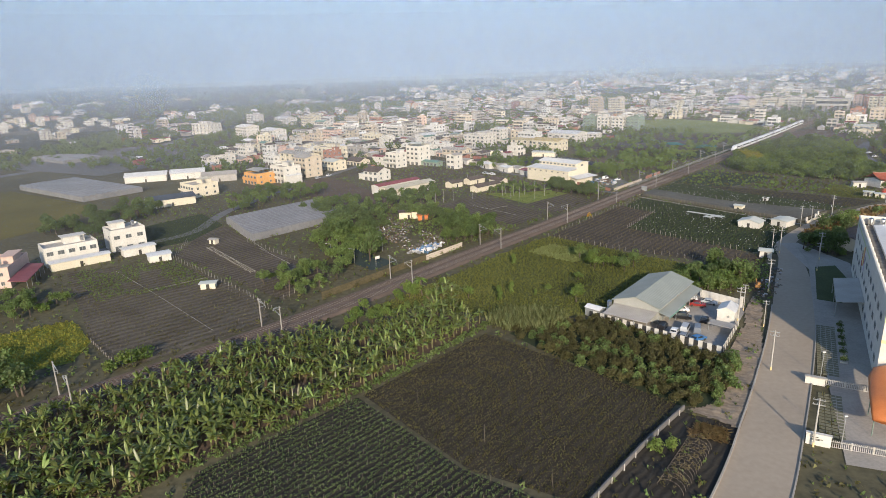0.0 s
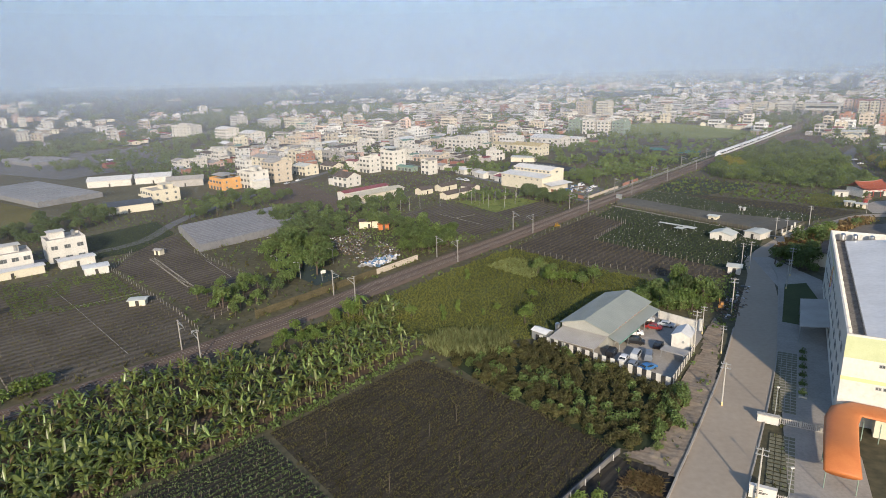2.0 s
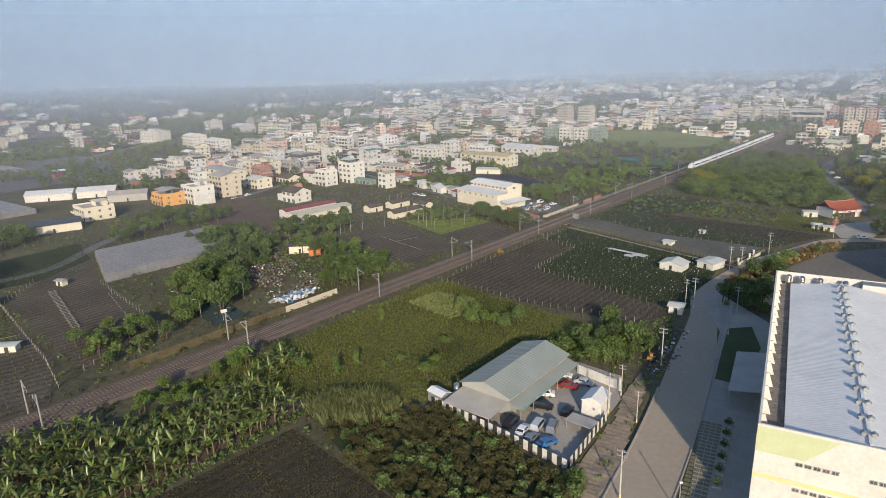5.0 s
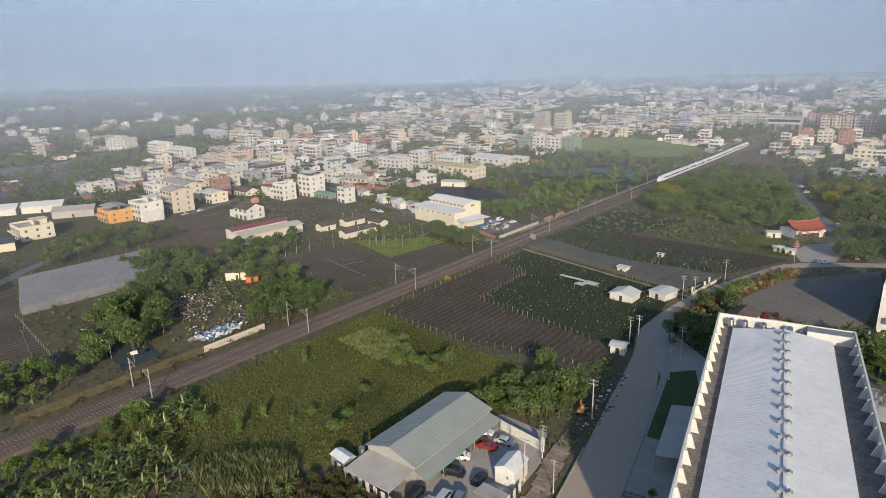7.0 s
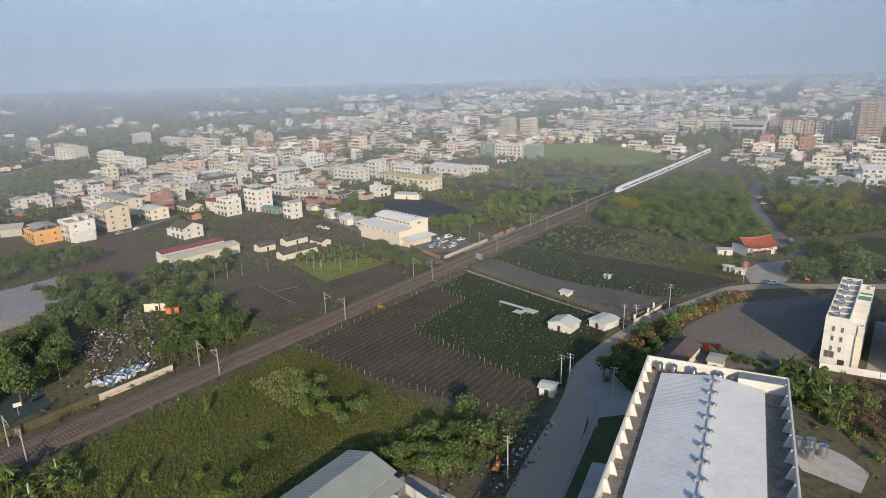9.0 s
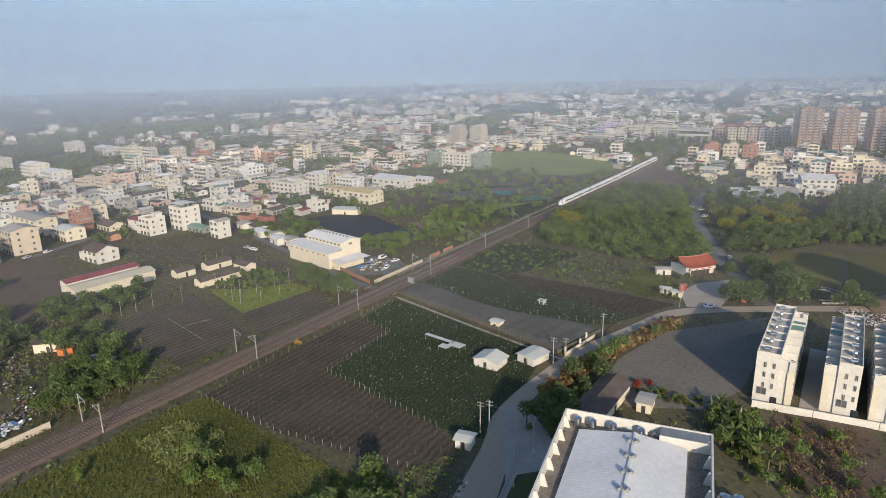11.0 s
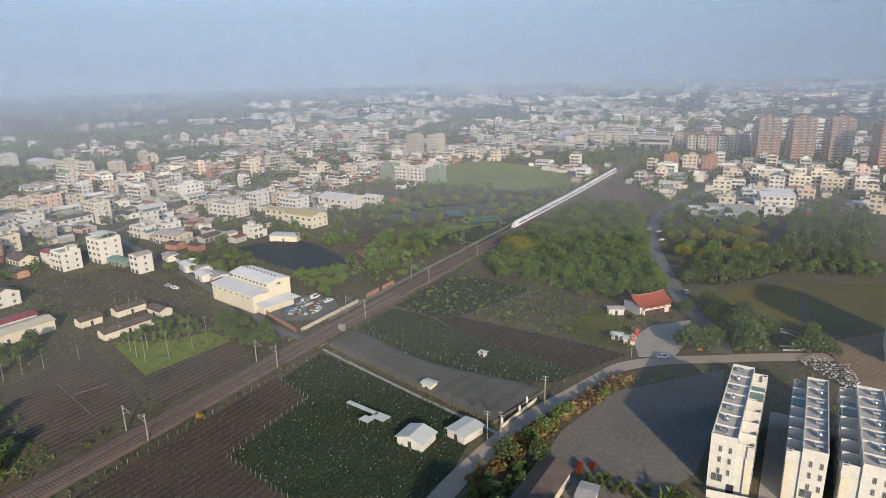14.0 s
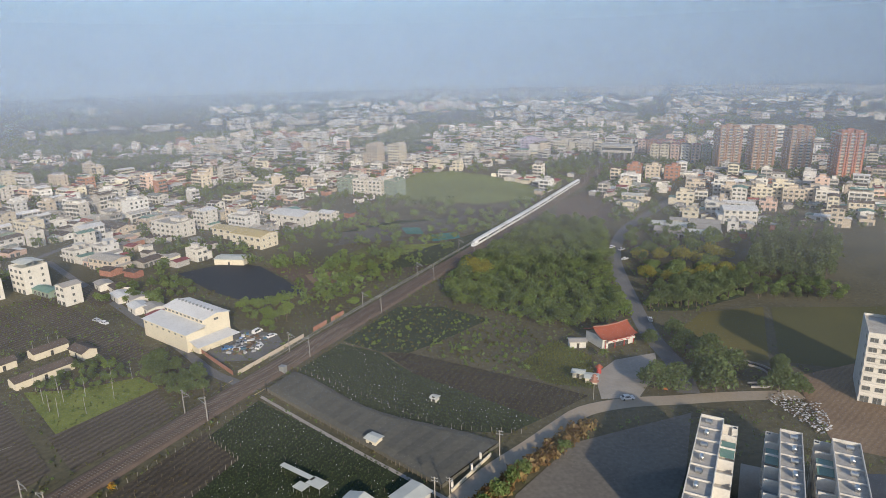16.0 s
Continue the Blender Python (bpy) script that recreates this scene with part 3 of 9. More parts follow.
def tree_meshes(seed, kind, light=False):
    """Trunk and crown meshes of a tree about 6 m high."""
    rng = random.Random(seed)
    t, c = Shape(), Shape()
    if kind == "pine":
        t.tube((0, 0, 0), (0, 0, 7.2), 0.16, 0.03)
        for i in range(9):
            z = 1.2 + i * 0.75
            r = 1.9 * (1 - i / 10.5)
            for j in range(7):
                a = 6.28 * j / 7 + i
                clump(rng, c, (r * 0.6 * math.cos(a), r * 0.6 * math.sin(a), z), (r * 0.45, r * 0.45, 0.3), 6, out=0.7)
    elif kind == "palm":
        t.tube((0, 0, 0), (0.3, 0.1, 5.5), 0.16, 0.12)
        for i in range(13):
            a = 6.28 * i / 13 + rng.uniform(-0.2, 0.2)
            up = rng.uniform(0.0, 1.0)
            d, n = Vector((math.cos(a), math.sin(a), 0)), Vector((-math.sin(a), math.cos(a), 0))
            pts = [Vector((0.3, 0.1, 5.5)) + d * x + Vector((0, 0, up * x * 0.9 - 0.28 * x * x)) for x in (0, 0.8, 1.6, 2.3)]
            w = (0.12, 0.4, 0.35, 0.05)
            v = []
            for p, k in zip(pts, w):
                v += [p - n * k - Vector((0, 0, k * 0.4)), p, p + n * k - Vector((0, 0, k * 0.4))]
            c.add(v, [q for i2 in range(3) for q in ((3 * i2, 3 * i2 + 1, 3 * i2 + 4, 3 * i2 + 3), (3 * i2 + 1, 3 * i2 + 2, 3 * i2 + 5, 3 * i2 + 4))])
    elif kind == "bare":
        t.tube((0, 0, 0), (0, 0, 2.0), 0.2, 0.14)
        for i in range(26):
            a, e = rng.uniform(0, 6.28), rng.uniform(0.5, 1.3)
            q = Vector((math.cos(a) * math.cos(e), math.sin(a) * math.cos(e), math.sin(e)))
            p1 = Vector((0, 0, rng.uniform(1.4, 2.2)))
            p2 = p1 + q * rng.uniform(1.5, 3.2)
            t.tube(p1, p2, 0.06, 0.02, 4)
            for _ in range(3):
                p3 = p2 + Vector((rng.uniform(-0.8, 0.8), rng.uniform(-0.8, 0.8), rng.uniform(0, 0.9)))
                c.tube(p1.lerp(p2, rng.uniform(0.5, 1)), p3, 0.03, 0.01, 3)
    else:
        lobes = {"round": 9, "wide": 11, "bush": 6, "column": 7, "broad": 24}[kind]
        hgt = {"round": 3.7, "wide": 2.7, "bush": 0.9, "column": 3.2, "broad": 2.9}[kind]
        spread = {"round": 1.35, "wide": 2.2, "bush": 0.9, "column": 0.45, "broad": 2.5}[kind]
        lob = {"round": 1.15, "wide": 1.25, "bush": 0.75, "column": 0.8, "broad": 1.15}[kind]
        top = Vector((rng.uniform(-0.2, 0.2), rng.uniform(-0.2, 0.2), hgt * 0.6))
        t.tube((0, 0, 0), top, 0.2 if kind != "bush" else 0.07, 0.11 if kind != "bush" else 0.04)
        for i in range(lobes):
            a = 6.28 * i / lobes + rng.uniform(-0.4, 0.4)
            r = spread * rng.uniform(0.45, 1.0) if i else 0
            if kind == "broad":
                a, r = a * 3, spread * (i / lobes) ** 0.5
            z = hgt + rng.uniform(-0.9, 1.1) * (0.35 if kind in ("bush", "wide") else 1.0) + (0.7 if not i else 0)
            if kind == "column":
                z = 1.0 + 4.4 * i / lobes
            if kind == "broad":
                z = 1.5 + 2.9 * (1 - (r / spread) ** 2) + rng.uniform(-0.3, 0.3)
            ctr = Vector((r * math.cos(a), r * math.sin(a), max(z, 0.5)))
            t.tube(top * 0.9, ctr, 0.07, 0.03, 4)
            k = lob * rng.uniform(0.75, 1.25)
            clump(rng, c, ctr, (k, k, k * 0.85), (light[0] if light else 72) if kind != "bush" else (light[2] if light else 60), out=(light[1] if light else 0.5) if kind != "bush" else (light[3] if light else 0.4), tri=bool(light))
    return t, c


M_BLOSSOM = leafy("red_blossom_foliage", (0.09, 0.03, 0.015), (0.3, 0.05, 0.035), scale=0.8)
TREES = {}
LEAVES = [M_BARK, M_LEAF, M_LEAF_DARK, M_LEAF_LIGHT, M_LEAF_YELLOW, M_LEAF_OLIVE]


def tree_kind(kind, n, mat, light=(54, 0.74, 40, 0.58)):
    """Variants of one kind: trunk mesh, crown mesh, and both as a template for joined woods."""
    out = []
    for i in range(n):
        t, c = tree_meshes(100 * len(TREES) + i, kind)
        t2, c2 = tree_meshes(100 * len(TREES) + i, kind, light)
        both = Shape().add(t2.v, t2.f, 0).add(c2.v, c2.f, LEAVES.index(mat))
        out.append((t.mesh("trunk", M_BARK), c.mesh("crown", mat), template_of(both)))
    TREES[(kind, mat.name)] = out
    return out


ROUND, ROUND_D, ROUND_L = tree_kind("round", 4, M_LEAF), tree_kind("round", 3, M_LEAF_DARK), tree_kind("round", 3, M_LEAF_LIGHT)
WIDE, WIDE_D, WIDE_L, WIDE_Y = tree_kind("wide", 3, M_LEAF), tree_kind("wide", 3, M_LEAF_DARK), tree_kind("wide", 2, M_LEAF_LIGHT), tree_kind("wide", 2, M_LEAF_YELLOW)
BUSH, BUSH_L, BUSH_O = tree_kind("bush", 3, M_LEAF), tree_kind("bush", 3, M_LEAF_LIGHT), tree_kind("bush", 4, M_LEAF_OLIVE, (76, 0.66, 80, 0.38))
COLUMN, COLUMN_D, PINE, PALM, BARE = tree_kind("column", 2, M_LEAF_LIGHT), tree_kind("column", 2, M_LEAF), tree_kind("pine", 2, M_LEAF_DARK), tree_kind("palm", 2, M_LEAF_LIGHT), tree_kind("bare", 1, M_BARK)
BROAD = tree_kind("broad", 3, M_LEAF_DARK)
BUSH_RED = [(t, Shape().add(*b[:2]).mesh("crown", M_BLOSSOM), b) for t, c, b in BUSH_O[:2]]
tree_rng = random.Random(8)


def tree(x, y, size, kinds, name="tree", label="leafy green broadleaf tree", group="", z=0.0):
    """One tree; size scales a 6 m original."""
    t, c, both = tree_rng.choice(kinds)
    k = size * tree_rng.uniform(0.95, 1.35)
    m = pose(x, y, z, 0, 0, tree_rng.uniform(0, 360)) @ Matrix.Diagonal((k * tree_rng.uniform(0.9, 1.15), k, k * tree_rng.uniform(0.85, 1.15), 1))
    ob = thing(name, label, "bush" if name in ("bush", "shrub") else "tree", m, group)
    part("trunk", t, None, ob)
    part("crown", c, None, ob)
    return ob


def clear_of_lines(x, y, size):
    """True where a crown would not overhang a track or a road."""
    for ln, r in ((RAIL, 7.5 + 2.0 * size), (ROAD, 5.0 + 1.5 * size), (STREET, 3.5 + 2.0 * size), (LANE, 2 + 1.5 * size), (WEST, 3 + 1.5 * size)):
        for p in ln:
            if abs(p.x - x) < r and abs(p.y - y) < r and (p.x - x) ** 2 + (p.y - y) ** 2 < r * r:
                return False
    return True


def grove(poly, step, size, kinds, name="tree", label="leafy green broadleaf tree", group="grove", seed=1, spread=0.25, skip=0.0, joined=False):
    """Trees over a polygon: things of their own, or one joined wood."""
    rng = random.Random(seed)
    if joined:
        pts = [(x, y, 0, 1.12 * size * rng.uniform(1 - spread, 1 + spread)) for x, y in points_in(poly, step, 0.45, seed=seed) if rng.random() >= skip and clear_of_lines(x, y, size)]
        order = [rng.choice(kinds)[2] for _ in range(17)]
        scatter(name + "s", order, pts, LEAVES, label, name + "s", seed)
        return
    for x, y in points_in(poly, step, 0.45, seed=seed):
        if rng.random() >= skip and clear_of_lines(x, y, size):
            tree(x, y, size * rng.uniform(1 - spread, 1 + spread), kinds, name, label, group)


def blade_template(n, h, w, lean, seed, mat=0):
    """A tuft of pointed blades."""
    rng, s = random.Random(seed), Shape()
    for i in range(n):
        a = rng.uniform(0, 6.28)
        d, t = Vector((math.cos(a), math.sin(a), 0)), Vector((-math.sin(a), math.cos(a), 0))
        k, l = h * rng.uniform(0.6, 1.1), lean * rng.uniform(0.3, 1.2)
        b = d * rng.uniform(0, 0.2) * h
        s.add([b - t * w, b + t * w, b + d * l * 0.4 + t * w * 0.8 + Vector((0, 0, k * 0.65)), b + d * l + Vector((0, 0, k)), b + d * l * 0.4 - t * w * 0.8 + Vector((0, 0, k * 0.65))], [(0, 1, 2, 3, 4)], mat)
    return template_of(s)


def bushy_template(n, size, seed):
    rng, s = random.Random(seed), Shape()
    clump(rng, s, (0, 0, size * 0.5), (size * 0.6, size * 0.6, size * 0.5), int(n * 1.4), out=size * 0.66, tri=True)
    return template_of(s)


# banana plants: about 3.5 m high, long arching leaves with a folded midrib
def banana_leaf(length, width, rise, droop, fold=0.25):
    s, v, n = Shape(), [], 4
    for i in range(n + 1):
        u = i / n
        x = length * u * (1 - 0.18 * u * droop)
        z = rise * length * u - droop * length * 0.75 * u * u
        w = width * (0.12 + math.sin(math.pi * min(1, 0.12 + 0.86 * u)) ** 0.7) * (1 if i < n else 0.1)
        v += [(x, -w, z - w * fold), (x, 0, z), (x, w, z - w * fold)]
    return s.add(v, [q for i in range(n) for q in ((3 * i, 3 * i + 3, 3 * i + 4, 3 * i + 1), (3 * i + 1, 3 * i + 4, 3 * i + 5, 3 * i + 2))])


BAN_LEAVES = [banana_leaf(1.6, 0.23, 1.25, 0.95), banana_leaf(1.7, 0.24, 0.85, 0.85), banana_leaf(1.5, 0.23, 0.45, 0.75), banana_leaf(1.2, 0.17, 1.7, 0.4)]


def banana_layout(seed):
    rng = random.Random(seed)
    hgt = rng.uniform(1.3, 2.5)
    out = []
    for i in range(9):
        k = rng.choice((0, 0, 1, 1, 2, 2)) if i else 3
        out.append((k, pose(0, 0, hgt + rng.uniform(-0.25, 0.1), rng.uniform(-18, 18), rng.uniform(-10, 6), i * 137.5 + rng.uniform(-20, 20))))
    return hgt, out


def banana_template(seed):
    hgt, lv = banana_layout(seed)
    s = Shape().tube((0, 0, 0), (0, 0, hgt), 0.16, 0.09, 5, 1)
    for i, (k, m) in enumerate(lv):
        s.add(BAN_LEAVES[k].v, BAN_LEAVES[k].f, 2 if i == 6 and seed % 3 == 0 else 0, m)
    return template_of(s)


M_STEM = material("banana_stem", (0.09, 0.085, 0.04), (0.16, 0.15, 0.07), 0.5)
ban_pts = [q for q in points_in(BANANAS, 1.9, 0.48, 40, 1.7, seed=4) if noise.noise(Vector((q[0] * 0.16, q[1] * 0.16, 3.0))) > -0.42]
ban_pts += points_in([(-14, 176), (-6, 186), (4, 178), (-4, 166)], 2.4, 0.4, seed=2)
near = [p for p in ban_pts if p[0] > -58 and p[1] < 112]
far = [p for p in ban_pts if not (p[0] > -58 and p[1] < 112)]
stem_me = [Shape().tube((0, 0, 0), (0, 0, banana_layout(i)[0]), 0.16, 0.09, 5).mesh("stem", M_STEM) for i in range(4)]
leaf_me = [s.mesh("leaf", M_BANANA, True) for s in BAN_LEAVES]
brng = random.Random(5)
for i, (x, y) in enumerate(near[:85]):
    k = i % 4
    ob = thing("banana_plant", "green banana plant with long arching leaves", "banana plant", pose(x, y, 0, 0, 0, brng.uniform(0, 360)) @ Matrix.Scale(brng.uniform(0.95, 1.4), 4), "banana plantation")
    part("stem", stem_me[k], None, ob)
    for j, m in banana_layout(k)[1]:
        part("leaf", leaf_me[j], None, ob, at=m)
scatter("banana_plants", [banana_template(i) for i in range(8)], [(x, y, 0, brng.uniform(0.75, 1.35)) for x, y in far + near[85:]], [M_BANANA, M_STEM, M_DRY], "dense plantation of green banana plants", "banana plants")

# field plants
M_VINE = leafy("dry_vine_brown", (0.05, 0.042, 0.024), (0.14, 0.115, 0.065))
rng = random.Random(11)
M_STAKE = material("pale_wooden_stake", (0.1, 0.082, 0.063), (0.21, 0.18, 0.14), 1.0)
tuft = [blade_template(6, 0.55, 0.05, 0.3, i) for i in range(4)]
weeds = [bushy_template(6, 0.44, i) for i in range(4)]
fine_weeds = [blade_template(5, 0.4, 0.045, 0.35, i + 60) for i in range(3)] + [bushy_template(5, 0.3, i + 64) for i in range(3)]
fallow_pts = [(x, y, 0.03, rng.uniform(0.35, 1.25)) for x, y in points_in(FALLOW, 0.75, 0.35, 38, 0.34, seed=5)]
scatter("weeds", fine_weeds, fallow_pts[::3] + fallow_pts[2::3], M_LEAF_OLIVE, "low green weeds in rows on the fallow field")
scatter("weeds", fine_weeds, fallow_pts[1::3], M_VINE, "low dry brownish weeds on the fallow field")
scatter("field_stakes", template_of(Shape().tube((0, 0, 0), (0.1, 0.05, 3.2), 0.035, 0.025, 5)), [(x, y, 0, rng.uniform(0.8, 1.2)) for x, y in points_in(FALLOW, 11, 0.3, 49, 13, seed=8)], M_STAKE, "tall thin wooden stakes in the fallow field", "stakes")
scatter("crop_rows", weeds, [(x, y, 0.03, rng.uniform(0.6, 1.25)) for x, y in points_in(BEDS, 1.35, 0.2, 42, 0.34, seed=6)], M_LEAF_DARK, "rows of staked young green plants")
stakes = Shape().box(-0.025, -0.025, 0, 0.025, 0.025, 1.0)
scatter("plant_stakes", template_of(stakes), [(x, y, 0.03, rng.uniform(0.7, 1.1)) for x, y in points_in(BEDS, 2.7, 0.2, 42, 1.5, seed=6)], M_STAKE, "thin wooden stakes among the young plants", "stakes")
scatter("meadow_grass", [blade_template(5, 0.6, 0.09, 0.4, i) for i in range(4)] + [bushy_template(6, 0.7, 30)], [(x, y, 0.02, rng.uniform(0.5, 1.3)) for x, y in points_in(MEADOW, 0.85, 0.5, 20, seed=7)], M_GRASS, "tall bright meadow grass")
scatter("reeds", [blade_template(10, 3.0, 0.05, 1.0, i) for i in range(4)], [(x, y, 0, rng.uniform(0.8, 1.25)) for x, y in points_in([(7, 156), (12, 150), (21, 149), (28, 155), (24, 161), (12, 162)], 0.7, 0.5, seed=8)], M_REED, "clump of tall pale reed grass")
scatter("vegetables", [bushy_template(8, 0.7, i) for i in range(3)], [(x, y, 0, rng.uniform(0.7, 1.2)) for x, y in points_in(RAPE, 0.95, 0.35, 60, seed=9)], M_LEAF_YELLOW, "bright yellow green vegetable plants")
scatter("pitaya_plants", [bushy_template(8, 0.9, i + 9) for i in range(4)], [(x, y, 0, rng.uniform(0.4, 0.8)) for x, y in points_in(PITAYA, 1.5, 0.3, 38, 1.0, seed=10)], M_PIT, "rows of dark green pitaya plants")
scatter("pitaya_plants", [bushy_template(8, 0.9, i + 9) for i in range(4)], [(x, y, 0, rng.uniform(0.4, 0.85)) for x, y in points_in(LOTUS, 1.6, 0.3, 130, 1.1, seed=12)], M_PIT, "rows of dark green pitaya plants")
bag = Shape().box(-0.06, -0.06, 0, 0.06, 0.06, 0.18)
M_BAG = material("white_fruit_bag", (0.6, 0.6, 0.58), (0.8, 0.8, 0.78), 1.0)
scatter("fruit_bags", template_of(bag), [(x + rng.uniform(-0.5, 0.5), y, rng.uniform(0.5, 0.8), rng.uniform(0.6, 1.1)) for x, y in points_in(PITAYA, 1.9, 0.45, 38, 1.6, seed=10) + points_in(LOTUS, 1.8, 0.45, 130, 1.3, seed=12) if rng.random() < 0.3 + 0.3 * noise.noise(Vector((x * 0.05, y * 0.05, 4.0)))], M_BAG, "small white bags round pitaya fruit", "fruit bags")
scatter("vine_rows", [bushy_template(5, 0.62, i + 20) for i in range(3)], [(x, y, 0, rng.uniform(0.4, 1.1)) for x, y in points_in(TRELLIS, 2.2, 0.22, 38, 0.8, seed=13) if rng.random() < 0.85], M_VINE, "rows of sparse brownish vines")
post_t = template_of(Shape().box(-0.03, -0.03, 0, 0.03, 0.03, 1.3))
scatter("trellis_posts", post_t, [(x, y, 0, rng.uniform(0.85, 1.1)) for x, y in points_in(TRELLIS, 4.4, 0.05, 38, 4.0, seed=1) + points_in(PITAYA, 4.0, 0.05, 38, 5.0, seed=1)], M_STAKE, "weathered trellis posts in rows", "posts")
for nm, poly, st in (("a", PLOT_A, 2.0), ("b", PLOT_B, 2.0), ("c", TERRACE, 2.6), ("d", DRYFIELD, 2.4), ("e", LOTUS_B, 1.3), ("f", BROWNFIELD, 3.0), ("g", PLOTS_W[0], 2.0), ("h", PLOTS_W[1], 2.0), ("i", PLOTS_W[2], 2.2)):
    scatter("field_weeds", weeds, [(x, y, 0.02, rng.uniform(0.5, 1.3)) for x, y in points_in(poly, st, 0.2, 40, 1.0, seed=14) if rng.random() < 0.7], M_LEAF_OLIVE, "sparse dry weeds in rows on bare soil")
scatter("vine_rows", [bushy_template(5, 0.55, i + 24) for i in range(3)], [(x, y, 0, rng.uniform(0.4, 1.1)) for x, y in points_in(DRYFIELD, 2.8, 0.12, 47, 0.5, seed=17) if rng.random() < 0.8], M_VINE, "rows of dry vines on the raked field")
scatter("trellis_posts", template_of(Shape().box(-0.03, -0.03, 0, 0.03, 0.03, 1.0)), [(x, y, 0, rng.uniform(0.85, 1.1)) for x, y in points_in(DRYFIELD, 2.8, 0.04, 47, 4.5, seed=17) + points_in(TERRACE, 3.2, 0.04, 38, 4.5, seed=18)], M_STAKE, "weathered trellis posts in rows", "posts")
scatter("field_weeds", fine_weeds, [(x, y, 0.02, rng.uniform(0.8, 2.2)) for x, y in points_in([(-142, 210), (-109, 222), (-84, 196), (-112, 178)], 1.0, 0.5, seed=19) if noise.noise(Vector((x * 0.09, y * 0.09, 1.0))) > -0.12], M_LEAF, "patches of low green weeds on the raked field")
scatter("crop_rows", weeds, [(x, y, 0.02, rng.uniform(0.8, 1.6)) for x, y in points_in(GREENROWS, 1.8, 0.15, 40, 0.7, seed=20)], M_PIT, "rows of dark green plants behind the farmhouses")
scatter("pale_vines", [bushy_template(9, 0.8, i + 28) for i in range(3)], [(x, y, 0, rng.uniform(0.6, 1.4)) for x, y in points_in([(25, 221), (33, 230), (46, 223), (48, 211), (38, 207)], 0.75, 0.5, seed=21)], leafy("pale_vine_leaf", (0.12, 0.14, 0.05), (0.27, 0.29, 0.12)), "pale green creeping vines over the meadow corner")
scatter("verge_grass", [bushy_template(7, 0.9, i + 40) for i in range(4)] + tuft, [(p.x + rng.uniform(-1.6, 1.6), p.y + rng.uniform(-1.2, 1.2), 0, rng.uniform(0.4, 1.3)) for off in (-7.8, 7.6) for p, h in along(RAIL, 0.9, off)[:620] if rng.random() < 0.7], M_LEAF_OLIVE, "dry weeds along the railway")
scatter("weeds", [bushy_template(8, 0.9, i + 50) for i in range(4)], [(x, y, 0, rng.uniform(0.4, 1.4)) for x, y in points_in([(-60, 290), (0, 232), (24, 262), (-8, 299), (-40, 322)], 2.2, 0.5, seed=15) + points_in([(84, 198), (104, 208), (96, 186), (80, 180)], 1.6, 0.5, seed=16)], M_LEAF, "rough green weeds")

# groves and hedges
grove(ORCHARD, 2.05, 0.78, BUSH_O + BUSH_O + BUSH, "bush", "low dense dark fruit bushes", "orchard bushes", 21, 0.2, joined=True)
grove([(57, 119), (63, 130), (60, 133), (53, 122), (48, 113), (50, 111)], 2.6, 0.8, BUSH, "bush", "low green bush on the orchard edge", "orchard bushes", 22)
grove([(54, 186), (84, 202), (94, 190), (82, 176), (70, 178)], 2.4, 0.75, BUSH + BUSH_L + BUSH, "shrub", "dense green shrubs behind the workshop", "trees behind the workshop", 71, joined=True)
grove([(60, 182), (84, 200), (92, 190), (80, 176), (72, 178)], 4.6, 0.85, ROUND + ROUND_D, "tree", "dark green broadleaf tree behind the workshop", "trees behind the workshop", 23)
grove([(34, 208), (46, 214), (62, 200), (56, 192)], 5.0, 0.62, ROUND_L + ROUND, "tree", "bright green young tree on the meadow edge", "trees behind the workshop", 24)
tree(79, 181, 0.95, WIDE_L, "tree", "round bright yellow green tree behind the yard")
for x, y, k in ((2, 175, 0.7), (11, 172, 0.75), (15, 178, 0.6), (22, 176, 0.45), (26, 178, 0.5), (33, 170, 0.8), (34.5, 176, 0.6), (37, 188, 0.7), (18, 207, 0.65), (-6, 186, 0.6)):
    tree(x, y, k * 0.95, COLUMN + ROUND_L, "shrub", "slender pale green shrub on the meadow", "meadow shrubs")
grove([(-30, 152), (-36, 164), (-18, 184), (-8, 174), (-14, 164), (-24, 150)], 3.2, 0.62, BUSH_L + BUSH + ROUND_L, "shrub", "yellow green shrub beside the railway", "railway shrubs", 25)
tree(-12, 178, 0.9, PALM, "tree", "feathery green palm by the railway")
grove([(-40, 205), (-52, 222), (-62, 250), (-46, 262), (-28, 232), (-30, 214)], 5.2, 1.0, ROUND + ROUND_D + WIDE, "tree", "dense green tree round the ball court", "trees by the ball court", 26)
grove([(-48, 178), (-66, 192), (-58, 206), (-40, 198)], 4.0, 0.75, ROUND + BUSH + ROUND_D, "tree", "green tree on the field edge", "trees by the ball court", 27)
grove([(-60, 262), (-78, 300), (-60, 318), (-36, 290), (-30, 262)], 6.0, 1.0, ROUND_D + ROUND + WIDE_D, "tree", "dense green tree beside the greenhouse", "trees by the greenhouse", 28, joined=True)
grove([(-8, 238), (4, 262), (18, 260), (4, 237)], 3.8, 1.0, ROUND_D + ROUND, "tree", "green tree along the railway wall", "trees by the railway wall", 29)
grove([(-34, 288), (-18, 302), (-2, 286), (8, 262), (-4, 246), (-14, 262), (-12, 272)], 4.6, 0.85, ROUND + ROUND_D + BUSH, "tree", "green tree between sheds", "trees by the railway wall", 30, skip=0.15)
grove([(-130, 326), (-104, 370), (-74, 348), (-112, 300)], 6.0, 0.9, ROUND_D + ROUND + PALM, "tree", "dense dark tree behind the greenhouse", "trees by the greenhouse", 31, joined=True)
